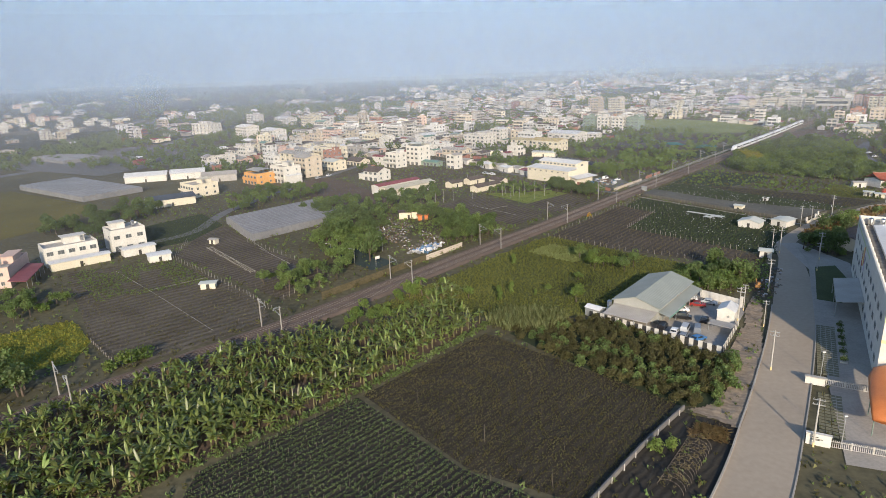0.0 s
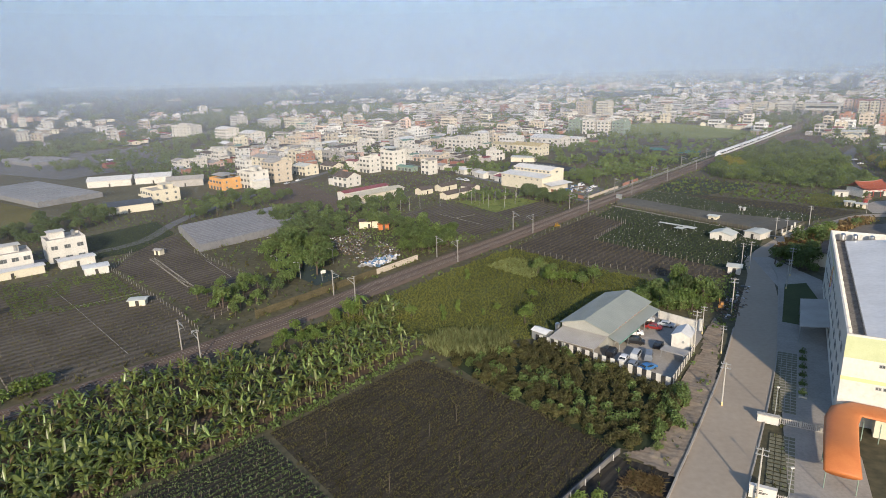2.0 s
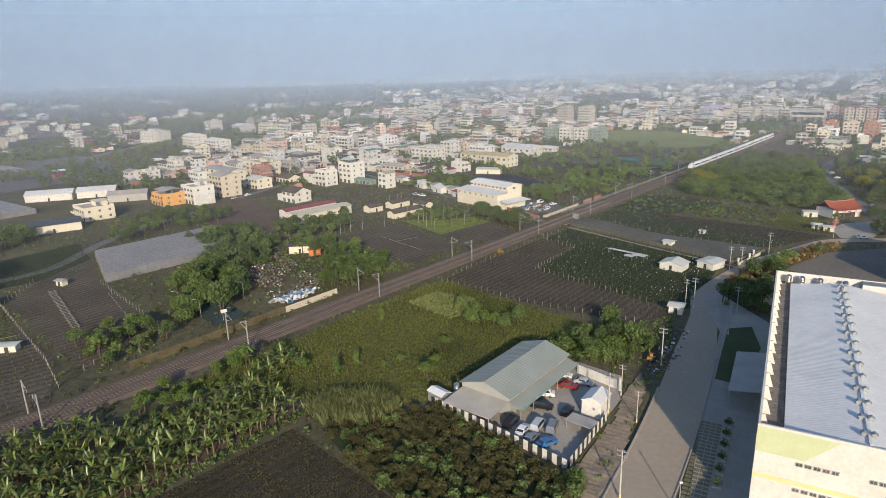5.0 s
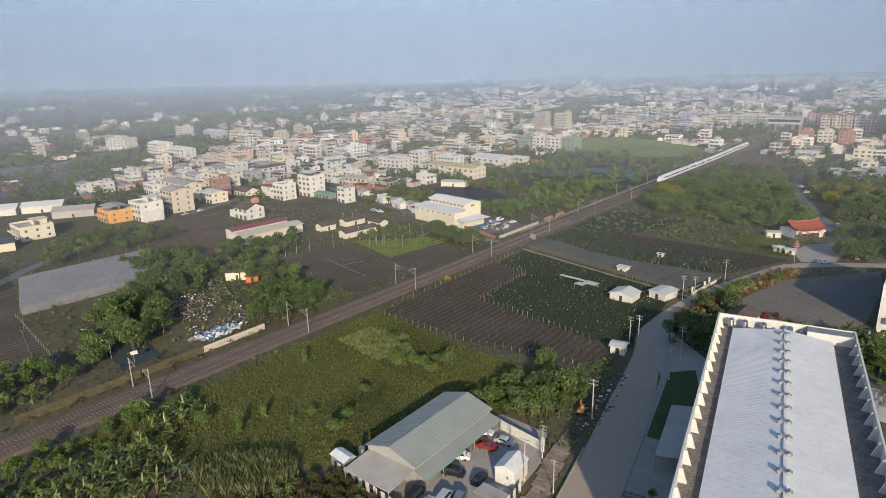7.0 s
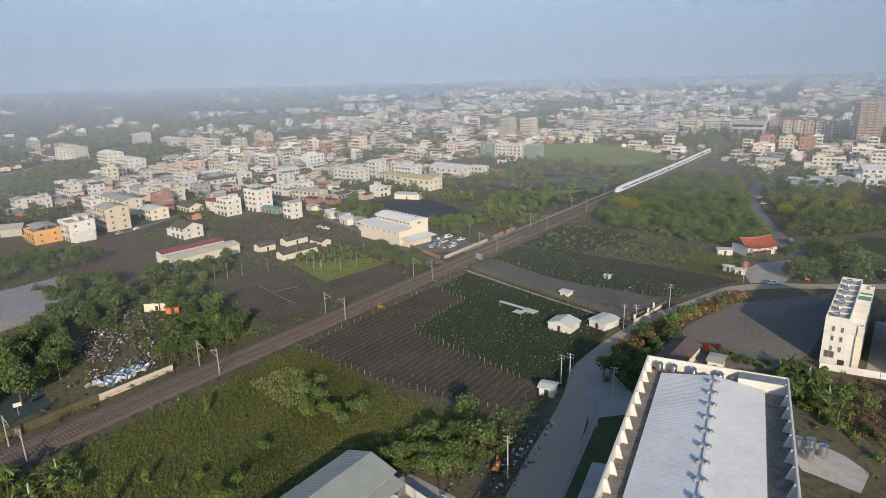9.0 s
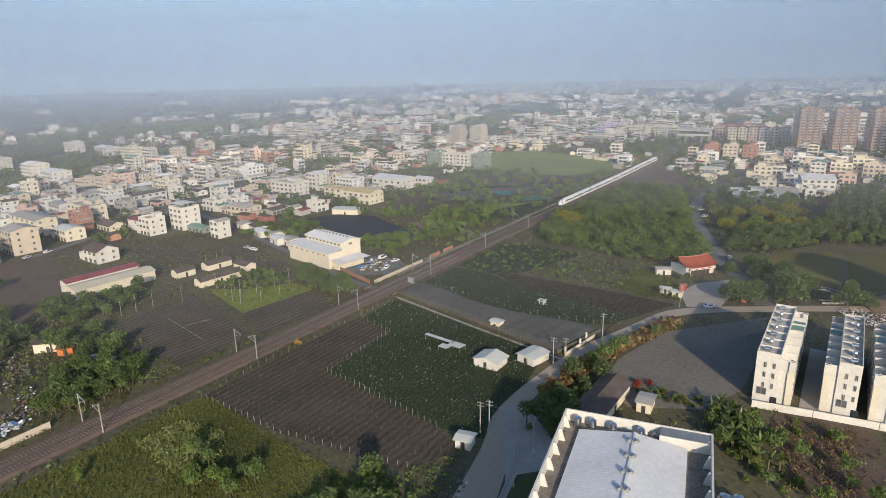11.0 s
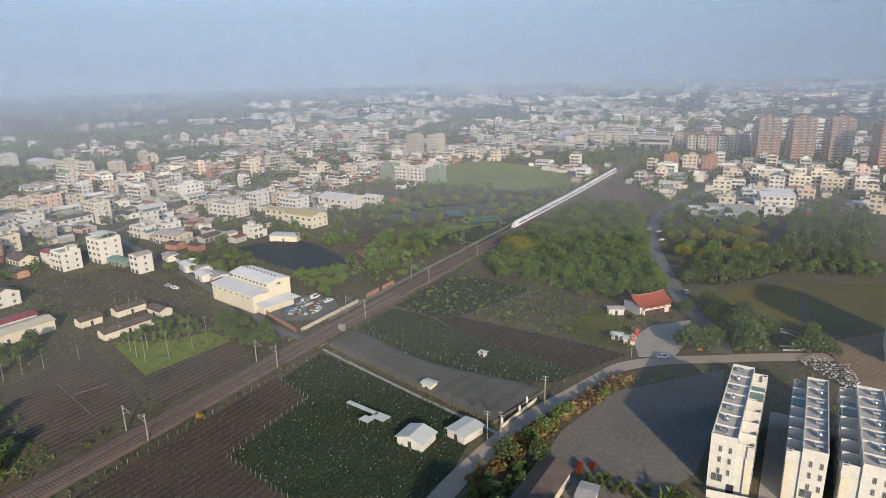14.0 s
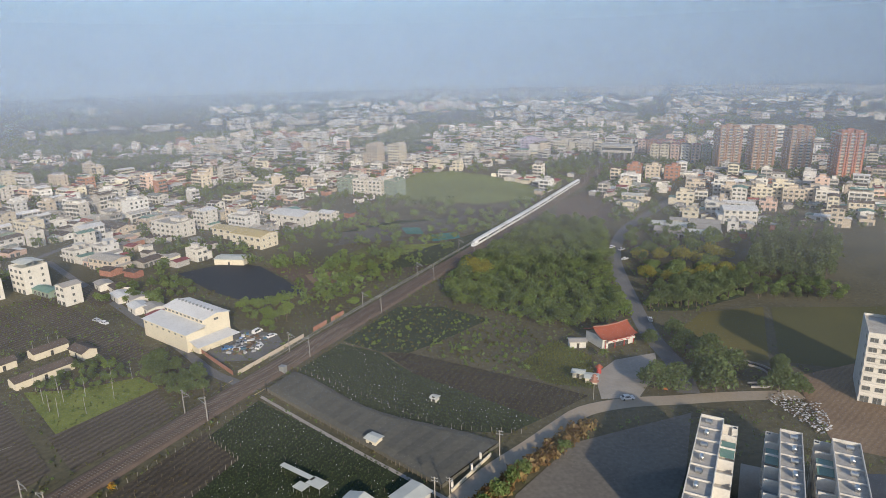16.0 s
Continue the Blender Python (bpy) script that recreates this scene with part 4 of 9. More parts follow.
grove([(-200, 268), (-176, 320), (-150, 312), (-160, 262)], 7.0, 1.0, ROUND_D + WIDE_D, "tree", "dark tree beside the rice field", "trees by the rice field", 32, joined=True)
grove([(-128, 120), (-100, 130), (-92, 118), (-120, 98)], 4.5, 1.05, ROUND_D + ROUND, "tree", "dark green tree beside the railway", "trees by the railway", 33)
for x, y in ((-83, 131.5), (-80.5, 134.5), (-78, 137.5)):
    tree(x, y, 1.25, BUSH_L, "bush", "clipped round green bush beside the track", "round bushes")
grove([(-150, 172), (-140, 182), (-118, 176), (-128, 162)], 4.0, 0.7, ROUND + BUSH_L, "tree", "green garden tree beside the farmhouse", "garden trees", 34)
grove(WOOD, 4.4, 0.78, ROUND + ROUND_D + WIDE + ROUND_L + WIDE_L + BUSH, "tree", "green tree of the dense wood", "wood by the railway", 35, 0.6, skip=0.2, joined=True)
under = []
for i in range(6):
    r2, c = random.Random(700 + i), Shape()
    for _ in range(5):
        clump(r2, c, (r2.uniform(-1.7, 1.7), r2.uniform(-1.7, 1.7), r2.uniform(0.9, 2.4)), (1.1, 1.1, 0.9), 24, mat=i % 3, out=0.8, tri=True)
    under.append(template_of(c))
scatter("undergrowth", under, [(x, y, 0, rng.uniform(0.7, 1.5)) for x, y in points_in(WOOD, 3.9, 0.5, seed=77) if clear_of_lines(x, y, 0.8)], [M_LEAF_DARK, M_LEAF_LIGHT, M_LEAF], "dense green undergrowth of the wood", "undergrowth")
for x, y in ((190, 429), (197, 425), (193, 419)):
    tree(x, y, 1.3, WIDE_Y, "tree", "broad tree covered with yellow blossom", "yellow trees")
grove([(48, 348), (55, 353), (70, 336), (74, 322), (65, 320), (52, 333)], 3.0, 0.8, ROUND_D + ROUND_D + BUSH, "tree", "dense dark green tree beside the lane", "trees by the crossing", 36, joined=True)
grove([(14, 338), (28, 330), (46, 340), (34, 358), (22, 354)], 3.6, 0.62, ROUND_D + ROUND + BUSH_L + COLUMN, "tree", "green tree beside the pole plot", "trees by the crossing", 38, joined=True)
grove([(73, 405), (82, 412), (94, 403), (101, 385), (95, 368), (85, 377)], 4.6, 0.95, ROUND + WIDE_L + BUSH, "tree", "round green tree beside the pond", "trees by the warehouse", 48)
grove([(106, 414), (118, 478), (150, 486), (176, 480), (150, 440), (140, 408), (125, 390), (113, 384)], 5.6, 0.72, ROUND + ROUND_L + BUSH_L + WIDE_L, "tree", "green orchard tree between pond and railway", "orchard by the pond", 49, skip=0.25, joined=True)
grove([(0, 428), (36, 454), (58, 426), (44, 410), (26, 418)], 5.0, 0.8, ROUND_D + ROUND, "tree", "dark tree behind the lane cottages", "trees by the pond", 50, skip=0.3, joined=True)
grove([(-48, 318), (-28, 326), (-16, 340), (-10, 318), (-22, 300), (-40, 300)], 5.0, 0.9, ROUND + ROUND_D, "tree", "green tree between fields and farm hall", "trees by the farm hall", 51, skip=0.2, joined=True)
grove([(264, 378), (284, 440), (300, 478), (330, 500), (352, 448), (318, 402), (322, 390), (296, 385)], 8.0, 1.1, ROUND_D + WIDE_D + WIDE + ROUND, "tree", "dark green tree of the street grove", "hedge trees", 78, 0.3, skip=0.15, joined=True)
grove(HEDGE, 4.0, 1.15, ROUND_D + ROUND_D + BUSH, "tree", "dark green tree of the dense hedge", "hedge trees", 52, 0.2, joined=True)
grove([(304, 358), (321, 377), (356, 358), (341, 340)], 4.6, 0.8, PALM + ROUND + ROUND_D, "tree", "pale green palm beside the rice field", "palms", 53, joined=True)
grove(NURSERY, 5.4, 1.5, PINE + PINE + ROUND_D, "tree", "tall dark conifer of the nursery", "nursery trees", 39, 0.2, joined=True)
for x, y in ((284, 424), (294, 420), (304, 415), (311, 412), (322, 416), (330, 413), (271, 392), (280, 388), (290, 386), (297, 384), (305, 390), (312, 388)):
    tree(x, y, 1.45, WIDE_Y, "tree", "broad tree covered with yellow blossom", "yellow trees")
for x, y, k in ((219, 292, 1.9), (226, 290, 2.0), (222, 296, 1.6)):
    tree(x, y, k * 0.72, BROAD, "tree", "broad dark green tree in the temple yard", "temple trees")
for x, y, k in ((237, 285, 2.1), (246, 303, 2.1), (256, 280, 1.9), (251, 296, 1.5), (244, 314, 1.6), (246, 326, 1.5), (238, 294, 1.5)):
    tree(x, y, k * 0.8, BROAD, "tree", "large dark green tree by the canal", "canal trees")
tree(256, 300, 1.0, BARE, "tree", "bare grey leafless tree beside the canal")
for x, y in ((262, 279), (264, 289), (268, 294)):
    tree(x, y, 0.95, BROAD, "tree", "dark tree beside the tilled field", "canal trees")
grove([(120, 214), (123, 224), (138, 240), (150, 238), (146, 232), (134, 214), (130, 206)], 3.4, 0.9, ROUND_D + BUSH, "tree", "dark green tree behind the factory", "trees behind the factory", 41)
for x, y in ((158, 253), (162, 256), (176, 263), (148, 244), (153, 248)):
    tree(x, y, 0.95, ROUND, "tree", "leafy green tree beside the road", "roadside trees")
tree(236, 325, 0.95, BROAD, "tree", "round green tree beside the temple")
tree(212, 315, 0.7, ROUND, "tree", "small tree in front of the temple")
grove([(160, 196), (176, 216), (196, 206), (186, 176), (166, 176)], 5.0, 0.75, ROUND + BUSH_L, "tree", "green tree on the waste ground", "trees by the apartments", 42, skip=0.35, joined=True)
grove(GARDEN, 4.2, 0.36, BUSH + BUSH_L + BUSH_O + PALM[:1] + ROUND_L, "shrub", "low green garden shrubs and palms", "garden shrubs", 44, joined=True)
grove(SCRUB, 3.0, 0.45, BUSH_L + BUSH_O + BUSH, "shrub", "low olive green scrub", "garden shrubs", 45, 0.4, skip=0.25, joined=True)
scatter("rough_grass", tuft, [(x, y, 0, rng.uniform(0.6, 1.6)) for x, y in points_in(GRASS_T, 1.0, 0.5, 20, seed=47)], M_GRASS, "rough grass tufts by the temple")
grove([(150, 330), (160, 340), (190, 312), (184, 306)], 9.0, 0.5, BUSH + PALM[:1], "shrub", "low green garden shrubs", "garden shrubs", 43, joined=True)
M_BERM = leafy("dry_orange_weeds", (0.09, 0.06, 0.03), (0.25, 0.165, 0.075))
scatter("dry_weeds", [bushy_template(12, 1.3, i + 60) for i in range(3)], [(p.x + rng.uniform(-1.5, 2.5), p.y + rng.uniform(-1.5, 1.5), 0, rng.uniform(0.8, 1.9)) for off in (4.6, 6.4) for p, h in along(ROAD, 0.4, off, 206)[:190]], M_BERM, "dry orange brown weeds beside the road")

# rough weeds over the ground that is not tilled
TILLED = [FALLOW, BEDS, BANANAS, MEADOW, ORCHARD, TRELLIS, PITAYA, LOTUS, LOTUS_B, DRYFIELD, TERRACE, GREENROWS, RAPE, BROWNFIELD, PLOT_A, PLOT_B, PADDIES, RICE_A, RICE_B, EARTH_B, YELLOWRICE_W,
          [(64, 92), (90, 150), (112, 195), (118, 226), (150, 190), (120, 110), (84, 80)], [(36, 158), (60, 134.5), (76, 159), (79, 170), (70, 178), (56, 172)], [(199, 289), (204, 305), (216, 314), (233, 316), (226, 302), (211, 287)],
          [(181, 220), (216, 256), (240, 240), (206, 200)], POND, [(93, 319), (103, 331), (160, 272), (140, 256)], [(151, 174), (156, 189), (163, 184), (166, 172), (158, 166)]]
wild = []
for x, y in points_in([(-160, 90), (-60, 60), (60, 60), (170, 150), (270, 240), (300, 460), (200, 470), (60, 490), (-60, 420), (-170, 340)], 2.9, 0.5, 17, seed=70):
    if any(inside(q, x, y) for q in TILLED):
        continue
    if any((p.x - x) ** 2 + (p.y - y) ** 2 < r2 for ln, r2 in ((ROAD, 34), (RAIL, 42), (STREET, 20), (LANE, 9), (WEST, 16)) for p in ln[::1] if abs(p.x - x) < 8):
        continue
    wild.append((x, y, 0, rng.uniform(0.5, 1.6)))
scatter("wild_weeds", [bushy_template(7, 0.9, i + 80) for i in range(5)] + tuft, wild[::2], M_LEAF, "rough green weeds on untilled ground")
scatter("wild_weeds", [bushy_template(7, 0.8, i + 90) for i in range(5)] + tuft, wild[1::2], M_LEAF_OLIVE, "dry olive weeds on untilled ground")
for pts in (((-124, 210), (-101, 188), (-67, 154)), ((-101, 188), (-87, 200)), ((-97, 262), (-76, 232)), ((-80, 236), (-62, 214)), ((6, 306), (26, 282)), ((14, 297), (23, 303))):
    w = bpy.data.curves.new("pipe", "CURVE")
    w.dimensions, w.bevel_depth = "3D", 0.05
    sp = w.splines.new("POLY")
    sp.points.add(len(pts) - 1)
    for q, (x, y) in zip(sp.points, pts):
        q.co = (x, y, 0.2, 1)
    w.materials.append(M_CONC)
    tagged(new("irrigation_pipe", w), "thin pale irrigation pipe across the field", "pipe")

# plants beside the factory and the waste ground
scatter("banana_plants", [banana_template(i + 20) for i in range(5)], [(x, y, 0, brng.uniform(1.0, 1.6)) for x, y in points_in([(166, 209), (171, 218), (176, 216), (175, 208), (172, 195), (174, 187), (165, 193)], 2.6, 0.5, seed=72) + points_in([(168, 213), (171, 218), (176, 216), (173, 211)], 2.6, 0.4, seed=73)], [M_BANANA, M_STEM, M_DRY], "clump of green banana plants beside the factory", "banana plants")
grove([(155, 228), (156, 234), (171, 222), (169, 217)], 1.9, 0.5, BUSH_L + BUSH + BUSH_O, "shrub", "low garden shrubs beside the paddy", "garden shrubs", 74, joined=True)
grove([(176, 223), (166, 210), (163, 196), (168, 190), (180, 212)], 3.2, 0.75, BUSH + ROUND + BUSH_L, "shrub", "green shrubs behind the factory", "trees by the apartments", 75, joined=True)
scatter("weeds", [bushy_template(7, 0.9, i + 100) for i in range(4)], [(x, y, 0, rng.uniform(0.4, 1.3)) for x, y in points_in([(183, 212), (200, 203), (178, 172), (170, 186)], 1.3, 0.5, seed=76)], M_DRY, "dry brown weeds on the waste ground")

for x, y in ((156.5, 231.5), (157.5, 233.5), (160.5, 233)):
    tree(x, y, 0.85, BUSH_RED, "bush", "flowering bush with red blossom beside the hut", "garden shrubs")
for x, y, k in ((176, 208, 0.95), (169, 199, 0.8), (174, 197, 0.8)):
    tree(x, y, k, COLUMN_D + ROUND, "tree", "slender green tree behind the factory", "trees by the apartments")
edge = smooth_line([(-60, 81), (-45, 97), (-22, 119.5), (7, 155)], 0.7)
scatter("verge_grass", tuft + [bushy_template(7, 0.8, i + 110) for i in range(4)], [(p.x + rng.uniform(-1.3, 1.3), p.y + rng.uniform(-1.2, 1.2), 0, rng.uniform(0.6, 1.5)) for p in edge for _ in range(4)], M_LEAF, "rough green grass along the banana plants")

# ---- materials of buildings ----
M_ROOFWHITE = material("white_roof_sheet", (0.56, 0.56, 0.55), (0.7, 0.7, 0.69), 0.15, rough=0.5, fine=1.0, bump=0.0)
M_ROOFGREY = material("grey_green_roof_sheet", (0.21, 0.235, 0.215), (0.29, 0.31, 0.285), 0.2, rough=0.55, bump=0.0)
M_ROOFDUST = material("weathered_roof_sheet", (0.26, 0.245, 0.22), (0.44, 0.415, 0.38), 0.25, rough=0.6, bump=0.0, stain=0.5)
M_ROOFRED = material("maroon_roof_sheet", (0.2, 0.05, 0.06), (0.28, 0.085, 0.09), 0.3, rough=0.6, bump=0.0)
M_ROOFTILE = material("orange_red_roof_tile", (0.24, 0.06, 0.035), (0.34, 0.1, 0.06), 0.4, rough=0.7, bump=0.3, fine=5)
M_ROOFBROWN = material("dark_brown_tile", (0.06, 0.048, 0.042), (0.14, 0.11, 0.095), 0.3, rough=0.8, bump=0.4)
M_ROOFBLUE = material("dark_blue_roof_sheet", (0.04, 0.05, 0.065), (0.08, 0.09, 0.11), 0.3, rough=0.5, bump=0)
M_ROOFTEAL = material("teal_green_sheet", (0.10, 0.2, 0.17), (0.17, 0.29, 0.25), 0.3, rough=0.6, bump=0)
M_DECK = material("stained_roof_deck", (0.28, 0.265, 0.24), (0.5, 0.475, 0.43), 0.3, fine=1.0, stain=0.5)
M_GRAVEL = material("dark_weathered_concrete", (0.10, 0.095, 0.09), (0.22, 0.21, 0.2), 0.6, fine=4, bump=0.6, stain=0.6)
M_ORANGE = material("orange_painted_canopy", (0.4, 0.125, 0.04), (0.5, 0.18, 0.06), 0.4, rough=0.5, bump=0)
M_PALEGREEN = material("pale_green_paint", (0.40, 0.44, 0.26), (0.5, 0.54, 0.34), 0.4, bump=0.03)
M_PALEYELLOW = material("pale_yellow_paint", (0.6, 0.48, 0.24), (0.72, 0.58, 0.3), 0.4, bump=0.03)
M_TANK_RED = material("red_tank_band", (0.3, 0.04, 0.04), (0.4, 0.07, 0.06), 1.0)
WALLS = [M_WHITE, M_CREAM,
         material("beige_tile_wall", (0.42, 0.36, 0.29), (0.56, 0.49, 0.40), 0.3, bump=0.05, stain=0.5),
         material("pale_pink_wall", (0.48, 0.34, 0.29), (0.6, 0.45, 0.38), 0.3, bump=0.05, stain=0.5),
         material("grey_cement_wall", (0.26, 0.25, 0.24), (0.4, 0.385, 0.37), 0.3, bump=0.05, stain=0.5),
         material("ochre_orange_wall", (0.5, 0.26, 0.09), (0.62, 0.35, 0.14), 0.3, bump=0.05),
         material("pale_grey_wall", (0.5, 0.5, 0.49), (0.66, 0.65, 0.63), 0.3, bump=0.05, stain=0.5),
         material("grey_green_wall", (0.16, 0.22, 0.18), (0.24, 0.3, 0.25), 0.3, bump=0.05),
         material("brick_red_wall", (0.27, 0.13, 0.095), (0.38, 0.2, 0.15), 0.3, bump=0.05),
         material("pale_violet_wall", (0.42, 0.38, 0.52), (0.52, 0.47, 0.6), 0.3, bump=0.05)]
ROOFS = [M_DECK, M_ROOFWHITE, M_ROOFDUST, M_ROOFBROWN, M_ROOFRED, M_ROOFTEAL, M_ROOFGREY]

def town_set(mats):
    """Copies of materials whose tone changes from house to house in a joined mesh."""
    out = []
    for m in mats:
        base = m.node_tree.nodes["Mix"].inputs
        out.append(material("far_" + m.name, tuple(base["A"].default_value)[:3], tuple(base["B"].default_value)[:3], 0.25, fine=1.0, bump=0, vary=0.3, island=True))
    return out


WINDOWS = {}
M_PANE_RECESS = material("curtained_glass_and_recess_shade", (0.05, 0.058, 0.066), (0.15, 0.155, 0.155), 0.4, rough=0.25, fine=0.9, bump=0, spec=0.5)


def window_mesh(w, h):
    """A framed window, its back on the plane y = 0, facing -y; slots: frame, glass."""
    key = (round(w, 1), round(h, 1))
    if key not in WINDOWS:
        s, t = Shape(), 0.09
        for x0, z0, x1, z1 in ((-w / 2, -h / 2, -w / 2 + t, h / 2), (w / 2 - t, -h / 2, w / 2, h / 2), (-w / 2 + t, -h / 2, w / 2 - t, -h / 2 + t), (-w / 2 + t, h / 2 - t, w / 2 - t, h / 2), (-t / 2, -h / 2 + t, t / 2, h / 2 - t)):
            s.box(x0, -0.1, z0, x1, 0.02, z1)
        s.box(-w / 2 + t, -0.04, -h / 2 + t, w / 2 - t, 0.02, h / 2 - t, 1)
        WINDOWS[key] = s.mesh("window", [M_GREY, M_PANE_RECESS])
    return WINDOWS[key]


TANK = Shape()
TANK.tube((0, 0, 0.5), (0, 0, 2.2), 0.7, 0.7, 12).tube((0, 0, 2.2), (0, 0, 2.5), 0.7, 0.25, 12)
for tz in (0.8, 1.2, 1.6):
    TANK.tube((0, 0, tz), (0, 0, tz + 0.08), 0.74, 0.74, 12)
for tx, ty in ((0.5, 0.5), (-0.5, 0.5), (0.5, -0.5), (-0.5, -0.5)):
    TANK.tube((tx, ty, 0), (tx * 0.9, ty * 0.9, 0.55), 0.05, 0.05, 4)
TANK_ME = TANK.mesh("water_tank", M_STEEL, False)


def gable(s, w, d, z, rise, over=0.5, mat=0, thick=0.12, ribs=0.0, axis="x"):
    """A pitched sheet roof with its ridge along x (or y), one closed skin; ribs: spacing of standing seams."""
    at = None if axis == "x" else pose(0, 0, 0, 0, 0, 90)
    if axis == "y":
        w, d = d, w
    x0, x1, y1 = -w / 2 - over, w / 2 + over, d / 2 + over
    ze = z - rise * over / (d / 2)
    prof = [(x0, 0.0)]
    if ribs:
        n = max(1, int((x1 - x0) / ribs))
        for i in range(n):
            c = x0 + (i + 0.5) * (x1 - x0) / n
            prof += [(c - 0.07, 0.0), (c - 0.03, 0.04), (c + 0.03, 0.04), (c + 0.07, 0.0)]
    prof.append((x1, 0.0))
    v, f = [], []
    for x, up in prof:
        v += [(x, -y1, ze), (x, -y1, ze + thick + up), (x, 0, z + rise + thick + up), (x, y1, ze + thick + up), (x, y1, ze), (x, 0, z + rise)]
    for i in range(len(prof) - 1):
        a, b = 6 * i, 6 * i + 6
        f += [(a + k, a + (k + 1) % 6, b + (k + 1) % 6, b + k)[::-1] for k in range(6)]
    f += [(5, 4, 3, 2, 1, 0), tuple(len(v) - 6 + k for k in range(6))]
    s.add(v, f, mat, at)
    return s


def gable_walls(s, w, d, z0, z1, rise, mat=0, axis="x"):
    """Box walls with gable ends under a pitched roof."""
    at = None if axis == "x" else pose(0, 0, 0, 0, 0, 90)
    if axis == "y":
        w, d = d, w
    x, y = w / 2, d / 2
    v = [(-x, -y, z0), (x, -y, z0), (x, y, z0), (-x, y, z0), (-x, -y, z1), (x, -y, z1), (x, y, z1), (-x, y, z1), (-x, 0, z1 + rise), (x, 0, z1 + rise)]
    return s.add(v, [(0, 1, 5, 4), (1, 2, 6, 9, 5), (2, 3, 7, 6), (3, 0, 4, 8, 7), (4, 5, 9, 8), (6, 7, 8, 9)], mat, at)


def house_shapes(w, d, n, roof, rng, storey=3.2):
    """Wall, roof shapes and window places (w, h, pose) of a house whose front is its -y side."""
    h = n * storey
    wall, top, wins, extra = Shape(), Shape(), [], []
    if roof in ("tin", "old"):
        rise = min(w, d) * (0.12 if roof == "tin" else 0.22)
        axis = "x" if w >= d else "y"
        gable_walls(wall, w, d, 0, h, rise, 0, axis)
        gable(top, w, d, h, rise, 0.5, 0, axis=axis)
    else:
        p = 0.9
        wall.box(-w / 2, -d / 2, 0, w / 2, d / 2, h)
        o = [(-w / 2, -d / 2), (w / 2, -d / 2), (w / 2, d / 2), (-w / 2, d / 2)]
        t = [(x * (1 - 0.4 / w), y * (1 - 0.4 / d)) for x, y in o]
        v = [(x, y, h) for x, y in o] + [(x, y, h + p) for x, y in o] + [(x, y, h + p) for x, y in t] + [(x, y, h) for x, y in t]
        extra.append(("parapet", Shape().add(v, [(a + k, a + (k + 1) % 4, a + 4 + (k + 1) % 4, a + 4 + k) for a in (0, 4, 8) for k in range(4)])))
        top.box(-w / 2 + 0.2, -d / 2 + 0.2, h + 0.004, w / 2 - 0.2, d / 2 - 0.2, h + 0.06)
        sx, sy = rng.uniform(-w * 0.2, w * 0.2), d * 0.22
        if roof == "stair":
            extra.append(("stair_house", Shape().box(sx - w * 0.2, sy - d * 0.2, h + 0.06, sx + w * 0.2, sy + d * 0.2, h + 2.6).box(sx - w * 0.24, sy - d * 0.25, h + 2.6, sx + w * 0.24, sy + d * 0.25, h + 2.75)))
        elif roof == "shade":
            sh = Shape()
            for px in (-w * 0.42, w * 0.42):
                for py in (-d * 0.3, d * 0.38):
                    sh.tube((px, py, h), (px, py, h + 2.5), 0.07, 0.07, 4)
            gable(sh, w * 0.9, d * 0.8, h + 2.3, 0.7, 0.2)
            extra.append(("rooftop_shelter", sh))
    for k in range(1, n):
        extra.append(("ledge", Shape().box(-w / 2 - 0.12, -d / 2 - 0.12, k * storey - 0.12, w / 2 + 0.12, -d / 2, k * storey + 0.12))) if n > 2 else None
    cols = max(1, min(5, int(w / 3.3)))
    for k in range(n):
        for c in range(cols):
            x = (c + 0.5) * w / cols - w / 2
            big = k == 0
            wins.append((2.4 if big else 2.2, 2.2 if big else 1.5, pose(x, -d / 2, k * storey + (1.15 if big else 1.75))))
        side = max(1, min(3, int(d / 4.5)))
        for c in range(side):
            y = (c + 0.5) * d / side - d / 2
            wins.append((1.2, 1.3, pose(w / 2, y, k * storey + 1.75, 0, 0, 90)))
            if k and c == 0:
                wins.append((1.2, 1.3, pose(-w / 2, y, k * storey + 1.75, 0, 0, -90)))
    return wall, top, wins, extra


house_rng = random.Random(77)


